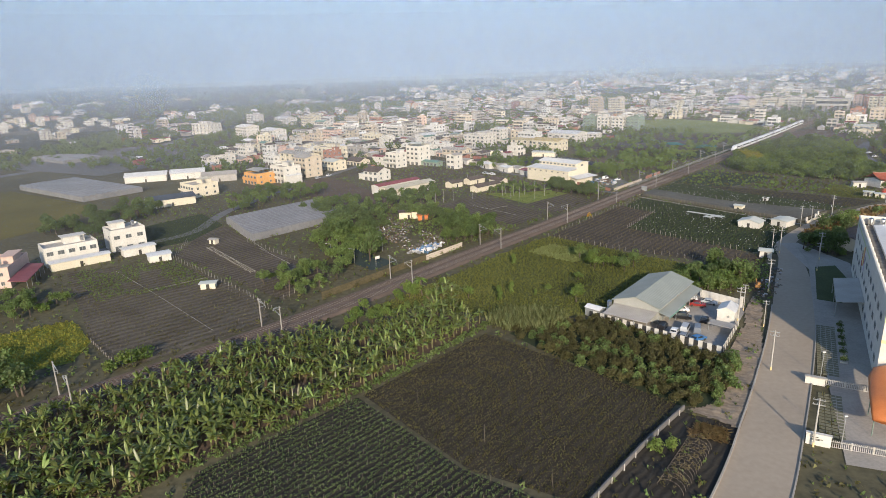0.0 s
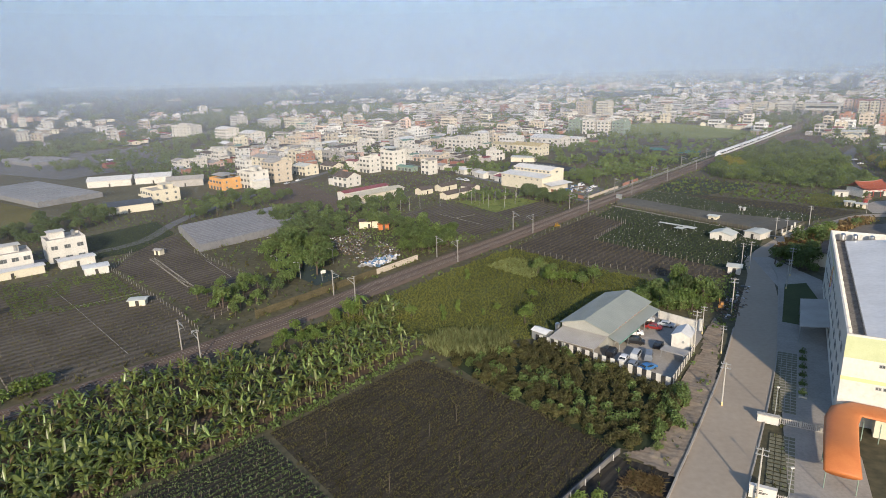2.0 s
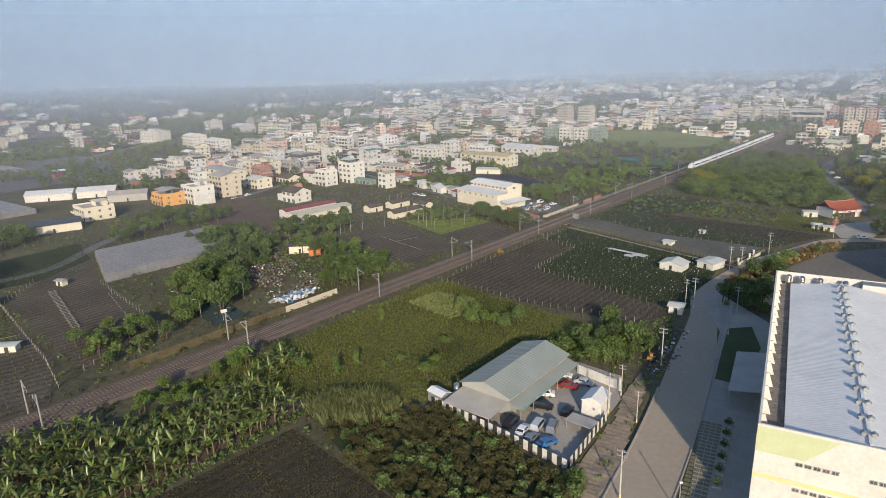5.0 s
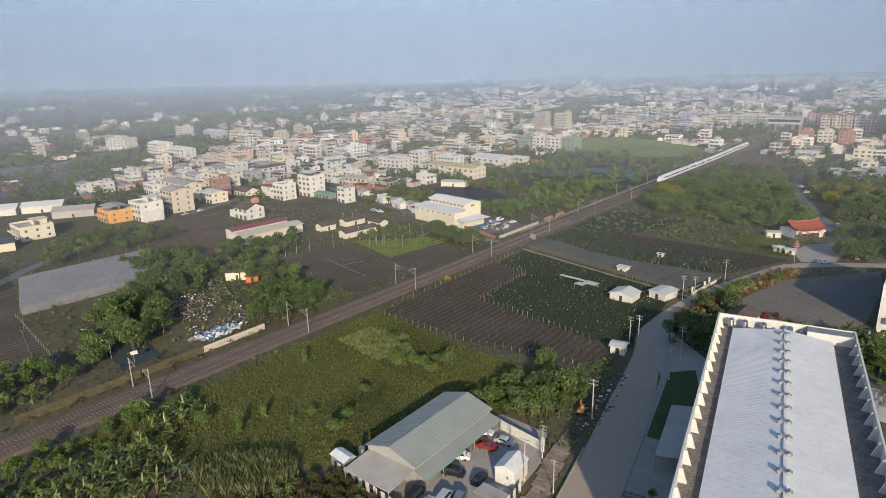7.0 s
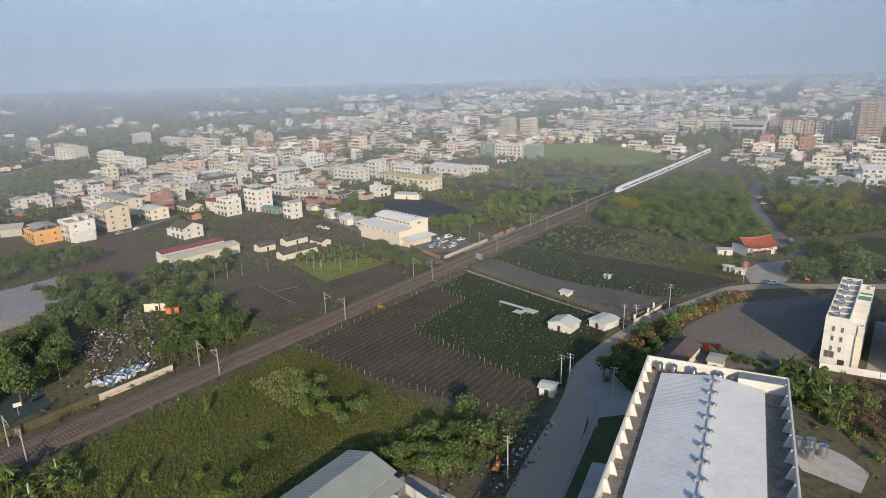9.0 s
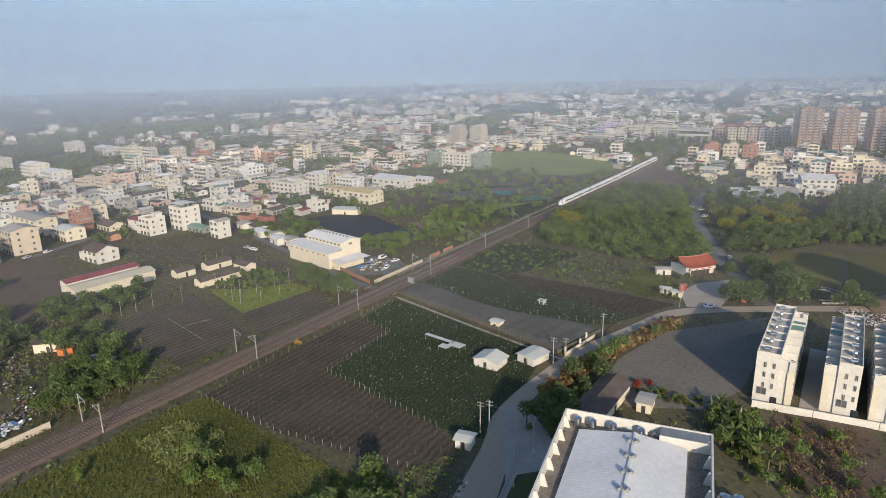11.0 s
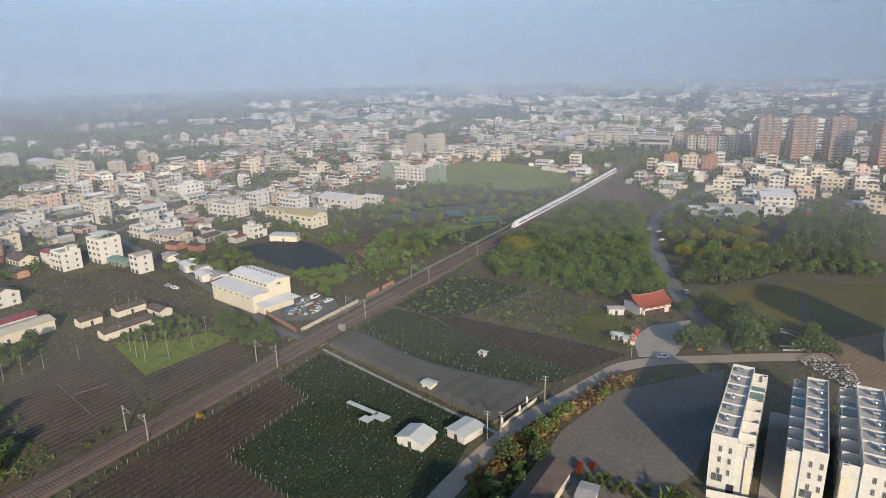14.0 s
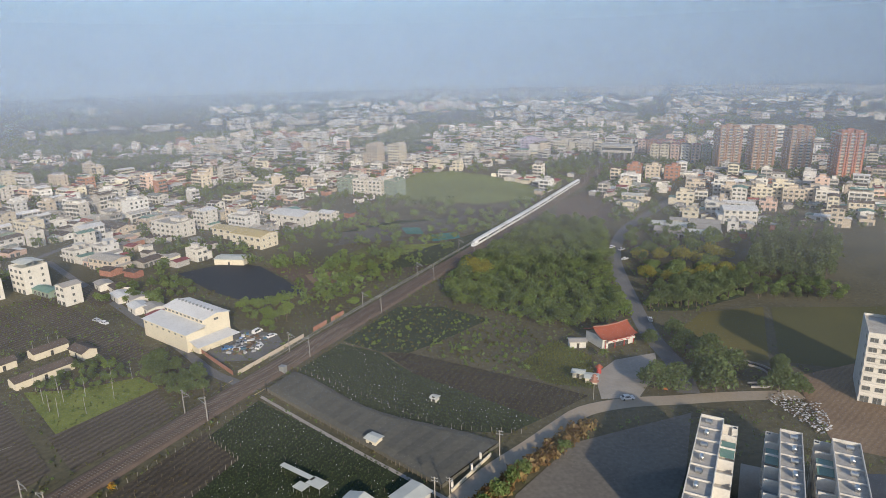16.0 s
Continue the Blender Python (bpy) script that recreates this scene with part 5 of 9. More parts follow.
def house(x, y, yaw, w, d, n, wall=0, roof="stair", roof_mat=None, label="", name="house", storey=3.2, category="house", group="town houses", balcony=False):
    """A house as one thing: wall, roof, windows, water tank, balconies."""
    rng = house_rng
    if roof in ("stair", "shade") and n >= 3 and group == "town houses":
        n -= 1
    wm = WALLS[wall] if isinstance(wall, int) else wall
    rm = roof_mat or {"tin": M_ROOFWHITE, "old": M_ROOFBROWN}.get(roof, M_DECK)
    ws, rs, wins, extra = house_shapes(w, d, n, roof, rng, storey)
    if balcony:
        for k in range(1, n):
            z = k * storey
            extra.append(("balcony", Shape().box(-w / 2, -d / 2 - 1.4, z - 0.15, w / 2, -d / 2 - 0.12, z).box(-w / 2, -d / 2 - 1.4, z, w / 2, -d / 2 - 1.28, z + 0.95)))
    ob = thing(name, label or "white rendered town house with small windows", category, pose(x, y, 0, 0, 0, yaw), group)
    part("wall", ws, wm, ob)
    part("roof", rs, rm, ob)
    for nm, sh in extra:
        if not (balcony and nm == "ledge"):
            part(nm, sh, rm if nm == "rooftop_shelter" else wm, ob)
    if group == "town houses" and w < 22 and rng.random() < 0.55:
        sg, ah, aw2 = rng.choice((-1, 1)), rng.uniform(3.0, max(3.2, n * storey * 0.7)), rng.uniform(3.0, 6.0)
        part("annex", Shape().box(sg * w / 2, -d * 0.45, 0, sg * (w / 2 + aw2), d * 0.35, ah) if sg > 0 else Shape().box(-w / 2 - aw2, -d * 0.45, 0, -w / 2, d * 0.35, ah), wm, ob)
        part("annex_roof", gable(Shape(), aw2, d * 0.8, ah, 0.5, 0.3, axis="y"), rng.choice((M_ROOFDUST, M_ROOFWHITE, M_ROOFBROWN, M_ROOFTEAL)), ob, at=pose(sg * (w / 2 + aw2 / 2), -d * 0.05, 0))
    for ww, wh, m in wins:
        part("window", window_mesh(ww, wh), None, ob, at=m)
    if roof in ("stair", "shade", "flat") and w > 6:
        part("water_tank", TANK_ME, None, ob, "stainless steel water tank", pose(w * 0.28, d * 0.05, n * storey + 0.06))
    return ob


# ---- factory beside the road ----
M_GUTTER = material("brown_grey_roof_tiles", (0.11, 0.095, 0.08), (0.27, 0.24, 0.2), 0.5, fine=2.2, bump=0.3, stain=0.3)
FA = pose(86.0, 120.0, 0, 0, 0, -27.6)     # local x to its right, y along its length
FW, FL, FH = 28.5, 83.0, 18.0
fac = thing("factory", "large white factory hall with pale green and yellow bands", "factory", FA)
s = Shape()
s.box(0, 0, 0, FW, 0.35, FH).box(0, FL - 0.35, 0, FW, FL, FH).box(0, 0.35, 0, 0.35, FL - 0.35, FH).box(FW - 0.35, 0.35, 0, FW, FL - 0.35, FH)
part("wall", s, M_WHITE, fac)
s = Shape()
s.box(0.35, 0.35, 15.2, FW - 0.35, FL - 0.35, 15.4)
part("roof_deck", s, M_GUTTER, fac, "brown grey tiled roof gutter")
# parapet fins, wedge shaped
fin = Shape().add([(0, -0.2, 15.4), (1.25, -0.2, 15.4), (0.45, -0.2, 17.9), (0, -0.2, 17.9), (0, 0.2, 15.4), (1.25, 0.2, 15.4), (0.45, 0.2, 17.9), (0, 0.2, 17.9)], [(0, 1, 2, 3), (7, 6, 5, 4), (0, 4, 5, 1), (1, 5, 6, 2), (2, 6, 7, 3), (3, 7, 4, 0)]).mesh("fin", M_WHITE)
for i in range(16):
    part("fin", fin, None, fac, at=pose(0.35, 3.5 + i * 5.1, 0))
    part("fin", fin, None, fac, at=pose(FW - 0.35, 3.5 + i * 5.1, 0, 0, 0, 180))
# main roof of ribbed white sheet
rx0, rx1, ry0, ry1 = 3.6, FW - 4.4, 1.2, FL - 4.0
rm = (rx0 + rx1) / 2 + 0.6
v, f = [], []
nr = 260
for i in range(nr + 1):
    y = ry0 + (ry1 - ry0) * i / nr
    up = 0.022 if i % 2 else 0.0
    v += [(rx0, y, 16.1 + up), (rm, y, 17.6 + up), (rx1, y, 16.1 + up)]
f = [q for i in range(nr) for q in ((3 * i, 3 * i + 1, 3 * i + 4, 3 * i + 3), (3 * i + 1, 3 * i + 2, 3 * i + 5, 3 * i + 4))]
s = Shape().add(v, f)
s.add([(rx0, ry0, 15.4), (rx1, ry0, 15.4), (rx1, ry0, 16.1), (rm, ry0, 17.6), (rx0, ry0, 16.1)], [(0, 1, 2, 3, 4)])
s.add([(rx0, ry1, 15.4), (rx1, ry1, 15.4), (rx1, ry1, 16.1), (rm, ry1, 17.6), (rx0, ry1, 16.1)], [(4, 3, 2, 1, 0)])
s.add([(rx0, ry0, 15.4), (rx0, ry1, 15.4), (rx0, ry1, 16.1), (rx0, ry0, 16.1)], [(3, 2, 1, 0)])
s.add([(rx1, ry0, 15.4), (rx1, ry1, 15.4), (rx1, ry1, 16.1), (rx1, ry0, 16.1)], [(0, 1, 2, 3)])
roof = part("roof", s, M_ROOFWHITE, fac, "white ribbed metal roof")
s = Shape().box(rm - 0.22, ry0, 17.66, rm + 0.22, ry1, 17.82)
part("ridge_cap", s, M_ROOFWHITE, fac)
vent = Shape()
vent.box(-0.28, -0.3, 0, 0.28, 0.3, 0.55).add([(-0.5, -0.45, 0.55), (0.5, -0.45, 0.55), (0.5, 0.45, 0.55), (-0.5, 0.45, 0.55), (0, -0.45, 0.85), (0, 0.45, 0.85)], [(0, 1, 4), (2, 3, 5), (1, 2, 5, 4), (3, 0, 4, 5), (3, 2, 1, 0)])
vent_me = vent.mesh("roof_vent", M_GREY)
for i in range(15):
    part("roof_vent", vent_me, None, fac, at=pose(rm + 0.55, 4 + i * 5.1, 17.5))
    part("roof_vent", vent_me, None, fac, at=pose(rm - 0.75, 4 + i * 5.1, 17.45))
# bands and windows of the end wall
part("band", Shape().box(-0.03, -0.05, 13.4, 6.6, 0, 17.6).add([(6.6, -0.05, 13.4), (10.8, -0.05, 17.6), (6.6, -0.05, 17.6)], [(0, 1, 2)]), M_PALEGREEN, fac, "pale green painted band")
part("band", Shape().box(-0.04, -0.05, 8.95, FW, 0, 9.65), M_PALEYELLOW, fac, "pale yellow painted band")
for z in (12.6, 8.2):
    for i in range(14):
        if i not in (5, 6, 7, 12):
            part("window", window_mesh(0.95, 0.65), None, fac, at=pose(6.0 + i * 1.16, 0, z))
# long side: tall windows, coloured panels
for k, z in enumerate((3.2, 8.2, 12.8)):
    for i in range(12):
        part("window", window_mesh(2.4, 1.6), None, fac, at=pose(0, 6 + i * 6.3, z, 0, 0, -90))
        part("window", window_mesh(2.4, 1.6), None, fac, at=pose(FW, 6 + i * 6.3, z, 0, 0, 90))
for i, (m, y) in enumerate(((M_ORANGE, 52), (M_PALEYELLOW, 54.2), (WALLS[9], 50), (M_TANK_RED, 56))):
    part("panel", Shape().box(-0.06, y, 10.2 - i * 0.4, 0, y + 1.6, 15.4 - i * 0.7), m, fac, "bright painted wall panel")
part("band", Shape().box(-0.05, 40, 15.6, 0, FL, 16.2), M_PALEGREEN, fac, "pale green painted band")
# white service box with a grating, and steel tanks, at the far end
part("service_box", Shape().box(FW - 9.6, FL - 3.6, 15.4, FW - 0.36, FL - 0.36, 17.7), M_WHITE, fac)
gr = Shape().box(FW - 9.6, FL - 3.6, 17.7, FW - 0.36, FL - 0.36, 17.78)
for i in range(22):
    gr.box(FW - 9.5 + i * 0.42, FL - 3.55, 17.78, FW - 9.38 + i * 0.42, FL - 0.42, 17.86)
part("grating", gr, M_GREY, fac, "grey steel grating")
for x in (3.0, 6.0, 10.0, 15.4):
    part("water_tank", TANK_ME, None, fac, "stainless steel water tank", pose(x, FL - 2.2, 15.4))
part("water_tank", TANK_ME, None, fac, "small stainless steel water tank", pose(18.0, FL - 1.8, 15.4) @ Matrix.Scale(0.6, 4))
# side loading canopy
s = Shape()
s.add([(-6.2, 36, 4.4), (-0.02, 36, 5.2), (-0.02, 57, 5.2), (-6.2, 57, 4.4), (-6.2, 36, 4.52), (-0.02, 36, 5.32), (-0.02, 57, 5.32), (-6.2, 57, 4.52)], [(3, 2, 1, 0), (4, 5, 6, 7), (0, 1, 5, 4), (2, 3, 7, 6), (3, 0, 4, 7)])
for i in range(22):
    s.box(-6.2, 36.2 + i * 0.95, 4.5, -6.1, 36.3 + i * 0.95, 4.62)
canopy = part("canopy", s, M_ROOFDUST, fac, "grey metal loading canopy")
for y in (36.5, 46.5, 56.5):
    part("post", Shape().tube((-6, y, 0), (-6, y, 4.4), 0.1), M_GREY, canopy)
# orange entrance canopy: a bent tube-like hood on green legs
hood = Shape()
path = [(14.5, -3.0, 3.9), (7.0, -2.9, 4.7), (3.0, -3.1, 4.9), (1.2, -4.6, 4.8), (0.4, -8.0, 4.6), (0.1, -15.0, 4.1), (0.0, -24.0, 3.7)]
ring = []
for i, p in enumerate(path):
    a, b = Vector(path[max(0, i - 1)]), Vector(path[min(len(path) - 1, i + 1)])
    t = (b - a).normalized()
    n1 = Vector((-t.y, t.x, 0)).normalized()
    ring.append([Vector(p) + n1 * (2.6 * math.cos(u)) + Vector((0, 0, 0.55 * math.sin(u))) for u in [6.2832 * k / 12 for k in range(12)]])
v = [p for r in ring for p in r]
f = [(12 * i + k, 12 * i + (k + 1) % 12, 12 * (i + 1) + (k + 1) % 12, 12 * (i + 1) + k) for i in range(len(ring) - 1) for k in range(12)] + [tuple(range(11, -1, -1)), tuple(range(len(v) - 12, len(v)))]
hood_ob = part("entrance_canopy", hood.add(v, f), M_ORANGE, fac, "curved orange entrance canopy", smooth=True)
for x, y in ((10, -5.2), (6.6, -5.2), (4.0, -5.4), (-2.2, -15.5), (2.2, -15.5), (-2.2, -23.4), (2.2, -23.4)):
    part("post", Shape().tube((x, y, 0), (x, y, 3.9), 0.09, 0.09, 6), WALLS[7], hood_ob, "thin green steel post")
part("entrance_block", Shape().box(6, -3.0, 0, 27, -0.06, 4.2).box(12, -4.6, 4.2, 28, -0.06, 4.5), M_CREAM, fac, "cream entrance block with flat roof")

# forecourt: gates, planters, grass grid paving, sign wall


def bar_fence(a, b, h, step, name, label, mats=M_WHITE, group=""):
    """Vertical bar fence between two ground points, one part a post and a panel."""
    a, b = Vector((*a, 0)), Vector((*b, 0))
    L = (b - a).length
    ang = math.degrees(math.atan2(b.y - a.y, b.x - a.x))
    ob = thing(name, label, "fence", pose(a.x, a.y, 0, 0, 0, ang), group)
    n = max(1, round(L / step))
    seg = L / n
    k = int(seg / 0.28)
    bar_me = Shape().box(0.1, -0.03, 0.15, 0.18, 0.03, h).mesh("bar", mats)
    post = Shape().box(-0.07, -0.07, 0, 0.07, 0.07, h + 0.1).mesh("post", mats)
    for z in (0.25, h - 0.3):
        part("rail", Shape().box(0.05, -0.042, z, L, 0.042, z + 0.08), mats, ob)
    for i in range(n * k):
        part("bar", bar_me, None, ob, at=pose(i * seg / k, 0, 0))
    for i in range(n + 1):
        part("post", post, None, ob, at=pose(i * seg, 0, 0))
    return ob


bar_fence((64, 97), (79, 91), 1.6, 3.0, "gate", "pale grey steel bar gate across the factory drive", M_CONC)
bar_fence((75.5, 119), (84.5, 114.5), 1.6, 3.0, "gate", "pale grey steel bar gate across the factory drive", M_CONC)
sign = thing("sign_wall", "low white gate wall with a small sign", "sign", pose(60.8, 98.8, 0, 0, 0, -27))
part("wall", Shape().box(0, -0.3, 0, 3.8, 0.3, 2.1).box(-0.1, -0.4, 2.1, 3.9, 0.4, 2.25), M_WHITE, sign)
for i, (x0, x1, z) in enumerate(((0.9, 1.9, 1.55), (0.7, 2.6, 1.2), (0.7, 2.2, 1.0))):
    part("bar", Shape().box(x0, -0.33, z, x1, -0.3, z + 0.13), M_DARK, sign, "dark bar of unreadable writing")
sign = thing("gate_wall", "low white gate wall with a flat cap", "wall", pose(72.0, 120.5, 0, 0, 0, -27))
part("wall", Shape().box(0, -0.3, 0, 3.6, 0.3, 1.6), M_WHITE, sign)
part("cap", Shape().box(-0.15, -0.5, 1.6, 3.75, 0.5, 1.8), M_CONC, sign)
grid = Shape()
for (x0, y0, nx, ny) in ((-10.3, -0.8, 4, 24), (-10.3, -27.0, 4, 14)):
    for i in range(nx):
        for j in range(ny):
            grid.box(x0 + i * 1.05, y0 + j * 1.25, 0.15, x0 + i * 1.05 + 0.92, y0 + j * 1.25 + 0.85, 0.19, 0, FA)
tagged(part("grid_paving", grid, material("grass_grid_paving", (0.12, 0.12, 0.075), (0.2, 0.19, 0.13), 0.5, fine=3)), "parking bays of grass grid paving", "pavement", kind="structure")
plt = Shape().box(-0.7, -0.7, 0, 0.7, 0.7, 0.4).mesh("bed", M_CONC)
pl_c = tree_meshes(5, "bush")
pl_crown = pl_c[1].mesh("shrub", M_LEAF_DARK)
for i in range(6):
    q = FA @ Vector((-5.1, 7.5 + i * 4.3, 0.14))
    ob = thing("planter", "small planter with a dark shrub", "planter", pose(q.x, q.y, 0.14, 0, 0, -27), "forecourt planters")
    part("bed", plt, None, ob)
    part("shrub", pl_crown, None, ob, at=pose(0, 0, 0.35) @ Matrix.Scale(0.62, 4))
kerb = ribbon([p for p in ROAD if p.y < 222], 5.0, 5.25, 0.3, thick=0.3)
tagged(part("kerb", kerb, M_PAVE), "pale concrete kerb along the road", "kerb", kind="structure")
kerb = ribbon([p for p in ROAD if p.y < 162], -5.3, -5.0, 0.55, thick=0.55)
tagged(part("kerb", kerb, M_PAVE), "low concrete retaining wall along the road", "kerb", kind="structure")

# ---- workshop shed and yard ----
SA = pose(46.2, 156.5, 0, 0, 0, -37.4)     # middle of its front end; y along its ridge
shed = thing("workshop", "long workshop shed with grey green metal roof", "shed", SA)
sw, sl = 12.4, 25.6
s = Shape()
gable_walls(s, sw, sl, 0, 4.4, 1.9, 0, "y")
part("wall", s, material("pale_grey_sheet_wall", (0.25, 0.255, 0.235), (0.34, 0.34, 0.32), 0.4, bump=0), shed, at=pose(0, sl / 2, 0))
part("roof", gable(Shape(), sw, sl, 4.45, 1.9, 0.5, ribs=0.9, axis="y"), M_ROOFGREY, shed, "grey green ribbed roof", pose(0, sl / 2, 0))
aw = Shape().add([(sw / 2, -0.4, 3.5), (sw / 2 + 3.0, -0.4, 2.7), (sw / 2 + 3.0, sl, 2.7), (sw / 2, sl, 3.5), (sw / 2, -0.4, 3.6), (sw / 2 + 3.0, -0.4, 2.8), (sw / 2 + 3.0, sl, 2.8), (sw / 2, sl, 3.6)], [(3, 2, 1, 0), (4, 5, 6, 7), (0, 1, 5, 4), (1, 2, 6, 5), (2, 3, 7, 6)])
awning = part("awning", aw, M_ROOFGREY, shed, "lean-to awning along the side")
part("valance", Shape().box(sw / 2 + 3.0, -0.4, 2.35, sw / 2 + 3.06, 12, 2.75), M_ROOFTEAL, awning, "faded green awning edge")
for i in range(6):
    part("post", Shape().tube((sw / 2 + 2.8, i * 5.2, 0), (sw / 2 + 2.8, i * 5.2, 2.7), 0.08), M_GREY, awning)
for i in range(9):
    part("bar", Shape().box(sw / 2 + 0.01, 4 + i * 1.9, 3.75, sw / 2 + 0.05, 5.1 + i * 1.9, 4.25), M_TANK_RED, shed, "faded red bar of unreadable writing")
pc, v = Shape(), []
for i in range(53):
    x = -sw / 2 + 0.2 + i * (sw - 0.4) / 52
    up = 0.07 if i % 2 else 0.0
    v += [(x, -0.02, 3.3), (x, -0.02, 3.4 + up), (x, -7.2, 2.8 + up), (x, -7.2, 2.7)]
pc.add(v, [(4 * i + k, 4 * i + (k + 1) % 4, 4 * i + 4 + (k + 1) % 4, 4 * i + 4 + k) for i in range(52) for k in range(4)])
porch = part("porch_roof", pc, M_ROOFDUST, shed, "stained corrugated porch roof")
for x in (-sw / 2 + 0.6, -2, 2.4, sw / 2 - 0.5):
    part("post", Shape().tube((x, -7.0, 0), (x, -7.0, 2.72), 0.09), M_GREY, porch)
part("water_tank", TANK_ME, None, shed, "steel water tank", pose(-sw / 2 - 0.6, -1.2, 2.2) @ Matrix.Scale(0.9, 4))
part("stand", Shape().box(-sw / 2 - 1.3, -1.9, 0, -sw / 2 + 0.1, -0.5, 2.2), M_GREY, shed)

# black and white panel fence round the yard
M_BLACK = material("black_fence_panel", (0.03, 0.03, 0.03), (0.06, 0.06, 0.06), 0.5, rough=0.6)
fence_w, fence_b = Shape().box(0, -0.05, 0, 1.08, 0.05, 2.1).mesh("panel", M_WHITE), Shape().box(0, -0.03, 0, 1.08, 0.03, 1.9).mesh("panel", M_BLACK)
for a, b in (((34.5, 158.5), (60.2, 134.2)), ((60.2, 134.2), (71.5, 151.5))):
    d = Vector((b[0] - a[0], b[1] - a[1], 0))
    ob = thing("panel_fence", "yard fence of black and white upright panels", "fence", pose(a[0], a[1], 0, 0, 0, math.degrees(math.atan2(d.y, d.x))))
    for i in range(int(d.length / 1.1)):
        part("panel", fence_w if i % 2 else fence_b, None, ob, at=pose(i * 1.1, 0, 0))
ob = thing("yard_wall", "white sheet metal wall of the yard", "wall", pose(69, 172, 0, 0, 0, -48))
for i in range(6):
    part("panel", Shape().box(i * 1.9, -0.06, 0, i * 1.9 + 1.86, 0.06, 2.4).box(i * 1.9, -0.09, 0.8, i * 1.9 + 1.86, -0.06, 0.9), M_WHITE, ob)
part("post", Shape().box(11.4, -0.35, 0, 12.1, 0.35, 3.2), M_WHITE, ob)
# small white gabled house, low roof, guard hut
ob = thing("white_hut", "small white hut with gabled sheet roof", "hut", pose(69.6, 154.4, 0, 0, 0, -33), "yard huts")
part("wall", gable_walls(Shape(), 4.2, 5.6, 0, 3.6, 1.0, 0, "y"), M_WHITE, ob)
part("roof", gable(Shape(), 4.2, 5.6, 3.62, 1.0, 0.2, axis="y"), M_ROOFWHITE, ob)
part("fan", Shape().tube((0.6, -2.95, 2.2), (0.6, -2.8, 2.2), 0.3, 0.3, 10), M_GREY, ob, "round wall fan")
ob = thing("low_shelter", "low shelter with pale sheet roof beside the fence", "shelter", pose(65.2, 147.4, 0, 0, 0, -40), "yard huts")
part("roof", Shape().box(-2.9, -1.7, 2.1, 2.9, 1.7, 2.2), M_ROOFDUST, ob)
for x, y in ((-2.6, -1.4), (2.6, -1.4), (-2.6, 1.4), (2.6, 1.4)):
    part("post", Shape().tube((x, y, 0), (x, y, 2.1), 0.06), M_GREY, ob)
ob = thing("guard_hut", "small white hut beside the fence", "hut", pose(36.2, 159.6, 0, 0, 0, -45), "yard huts")
part("wall", Shape().box(-2.2, -1.4, 0, 2.2, 1.4, 2.4), M_GREY, ob)
part("roof", gable(Shape(), 4.4, 2.8, 2.42, 0.5, 0.2), M_ROOFWHITE, ob)

# ---- cars ----


def car(x, y, heading, paint, label, van=False, z=0.15, group="parked cars"):
    """A car about 4.4 m long, nose along its +y."""
    ob = thing("car", label, "car", pose(x, y, z, 0, 0, -heading), group)
    L, W = (4.7, 0.88) if van else (4.4, 0.86)
    if van:
        prof = [(-2.35, 0.35), (-2.35, 1.1), (-2.2, 1.85), (0.9, 1.9), (1.6, 1.15), (2.3, 0.95), (2.35, 0.35)]
        cab = [(-2.2, 1.1), (-2.1, 1.78), (0.88, 1.82), (1.52, 1.15)]
    else:
        prof = [(-2.2, 0.35), (-2.2, 0.95), (-1.75, 1.02), (-1.1, 1.48), (0.3, 1.5), (1.05, 1.0), (2.05, 0.85), (2.2, 0.4)]
        cab = [(-1.7, 1.0), (-1.08, 1.42), (0.28, 1.44), (0.98, 1.0)]
    b = Shape()
    n = len(prof)
    v = [(-W * (0.82 if zz > 1.2 else 1), yy, zz) for yy, zz in prof] + [(W * (0.82 if zz > 1.2 else 1), yy, zz) for yy, zz in prof]
    b.add(v, [tuple(range(n)), tuple(range(2 * n - 1, n - 1, -1))] + [(i, n + i, n + (i + 1) % n, (i + 1) % n) for i in range(n)])
    part("body", b, paint, ob)
    gsh = Shape()
    for sg in (-1, 1):
        gsh.add([(sg * (W * (0.82 if zz > 1.2 else 0.98) + 0.02), yy * 0.93, zz) for yy, zz in cab], [(0, 1, 2, 3)])
    part("side_windows", gsh, M_GLASS, ob)
    part("windscreen", Shape().add([(-0.66, cab[2][0] + 0.06, cab[2][1] - 0.02), (0.66, cab[2][0] + 0.06, cab[2][1] - 0.02), (0.74, cab[3][0] + 0.05, cab[3][1] + 0.05), (-0.74, cab[3][0] + 0.05, cab[3][1] + 0.05)], [(0, 1, 2, 3)]), M_GLASS, ob)
    part("rear_window", Shape().add([(-0.66, cab[1][0] - 0.12, cab[1][1] - 0.03), (0.66, cab[1][0] - 0.12, cab[1][1] - 0.03), (0.74, cab[0][0] - 0.12, cab[0][1] + 0.1), (-0.74, cab[0][0] - 0.12, cab[0][1] + 0.1)], [(3, 2, 1, 0)]), M_GLASS, ob)
    for sx in (-1, 1):
        for yy in (-1.4, 1.35):
            part("wheel", WHEEL, None, ob, at=pose(sx * 0.78, yy, 0.32))
    return ob


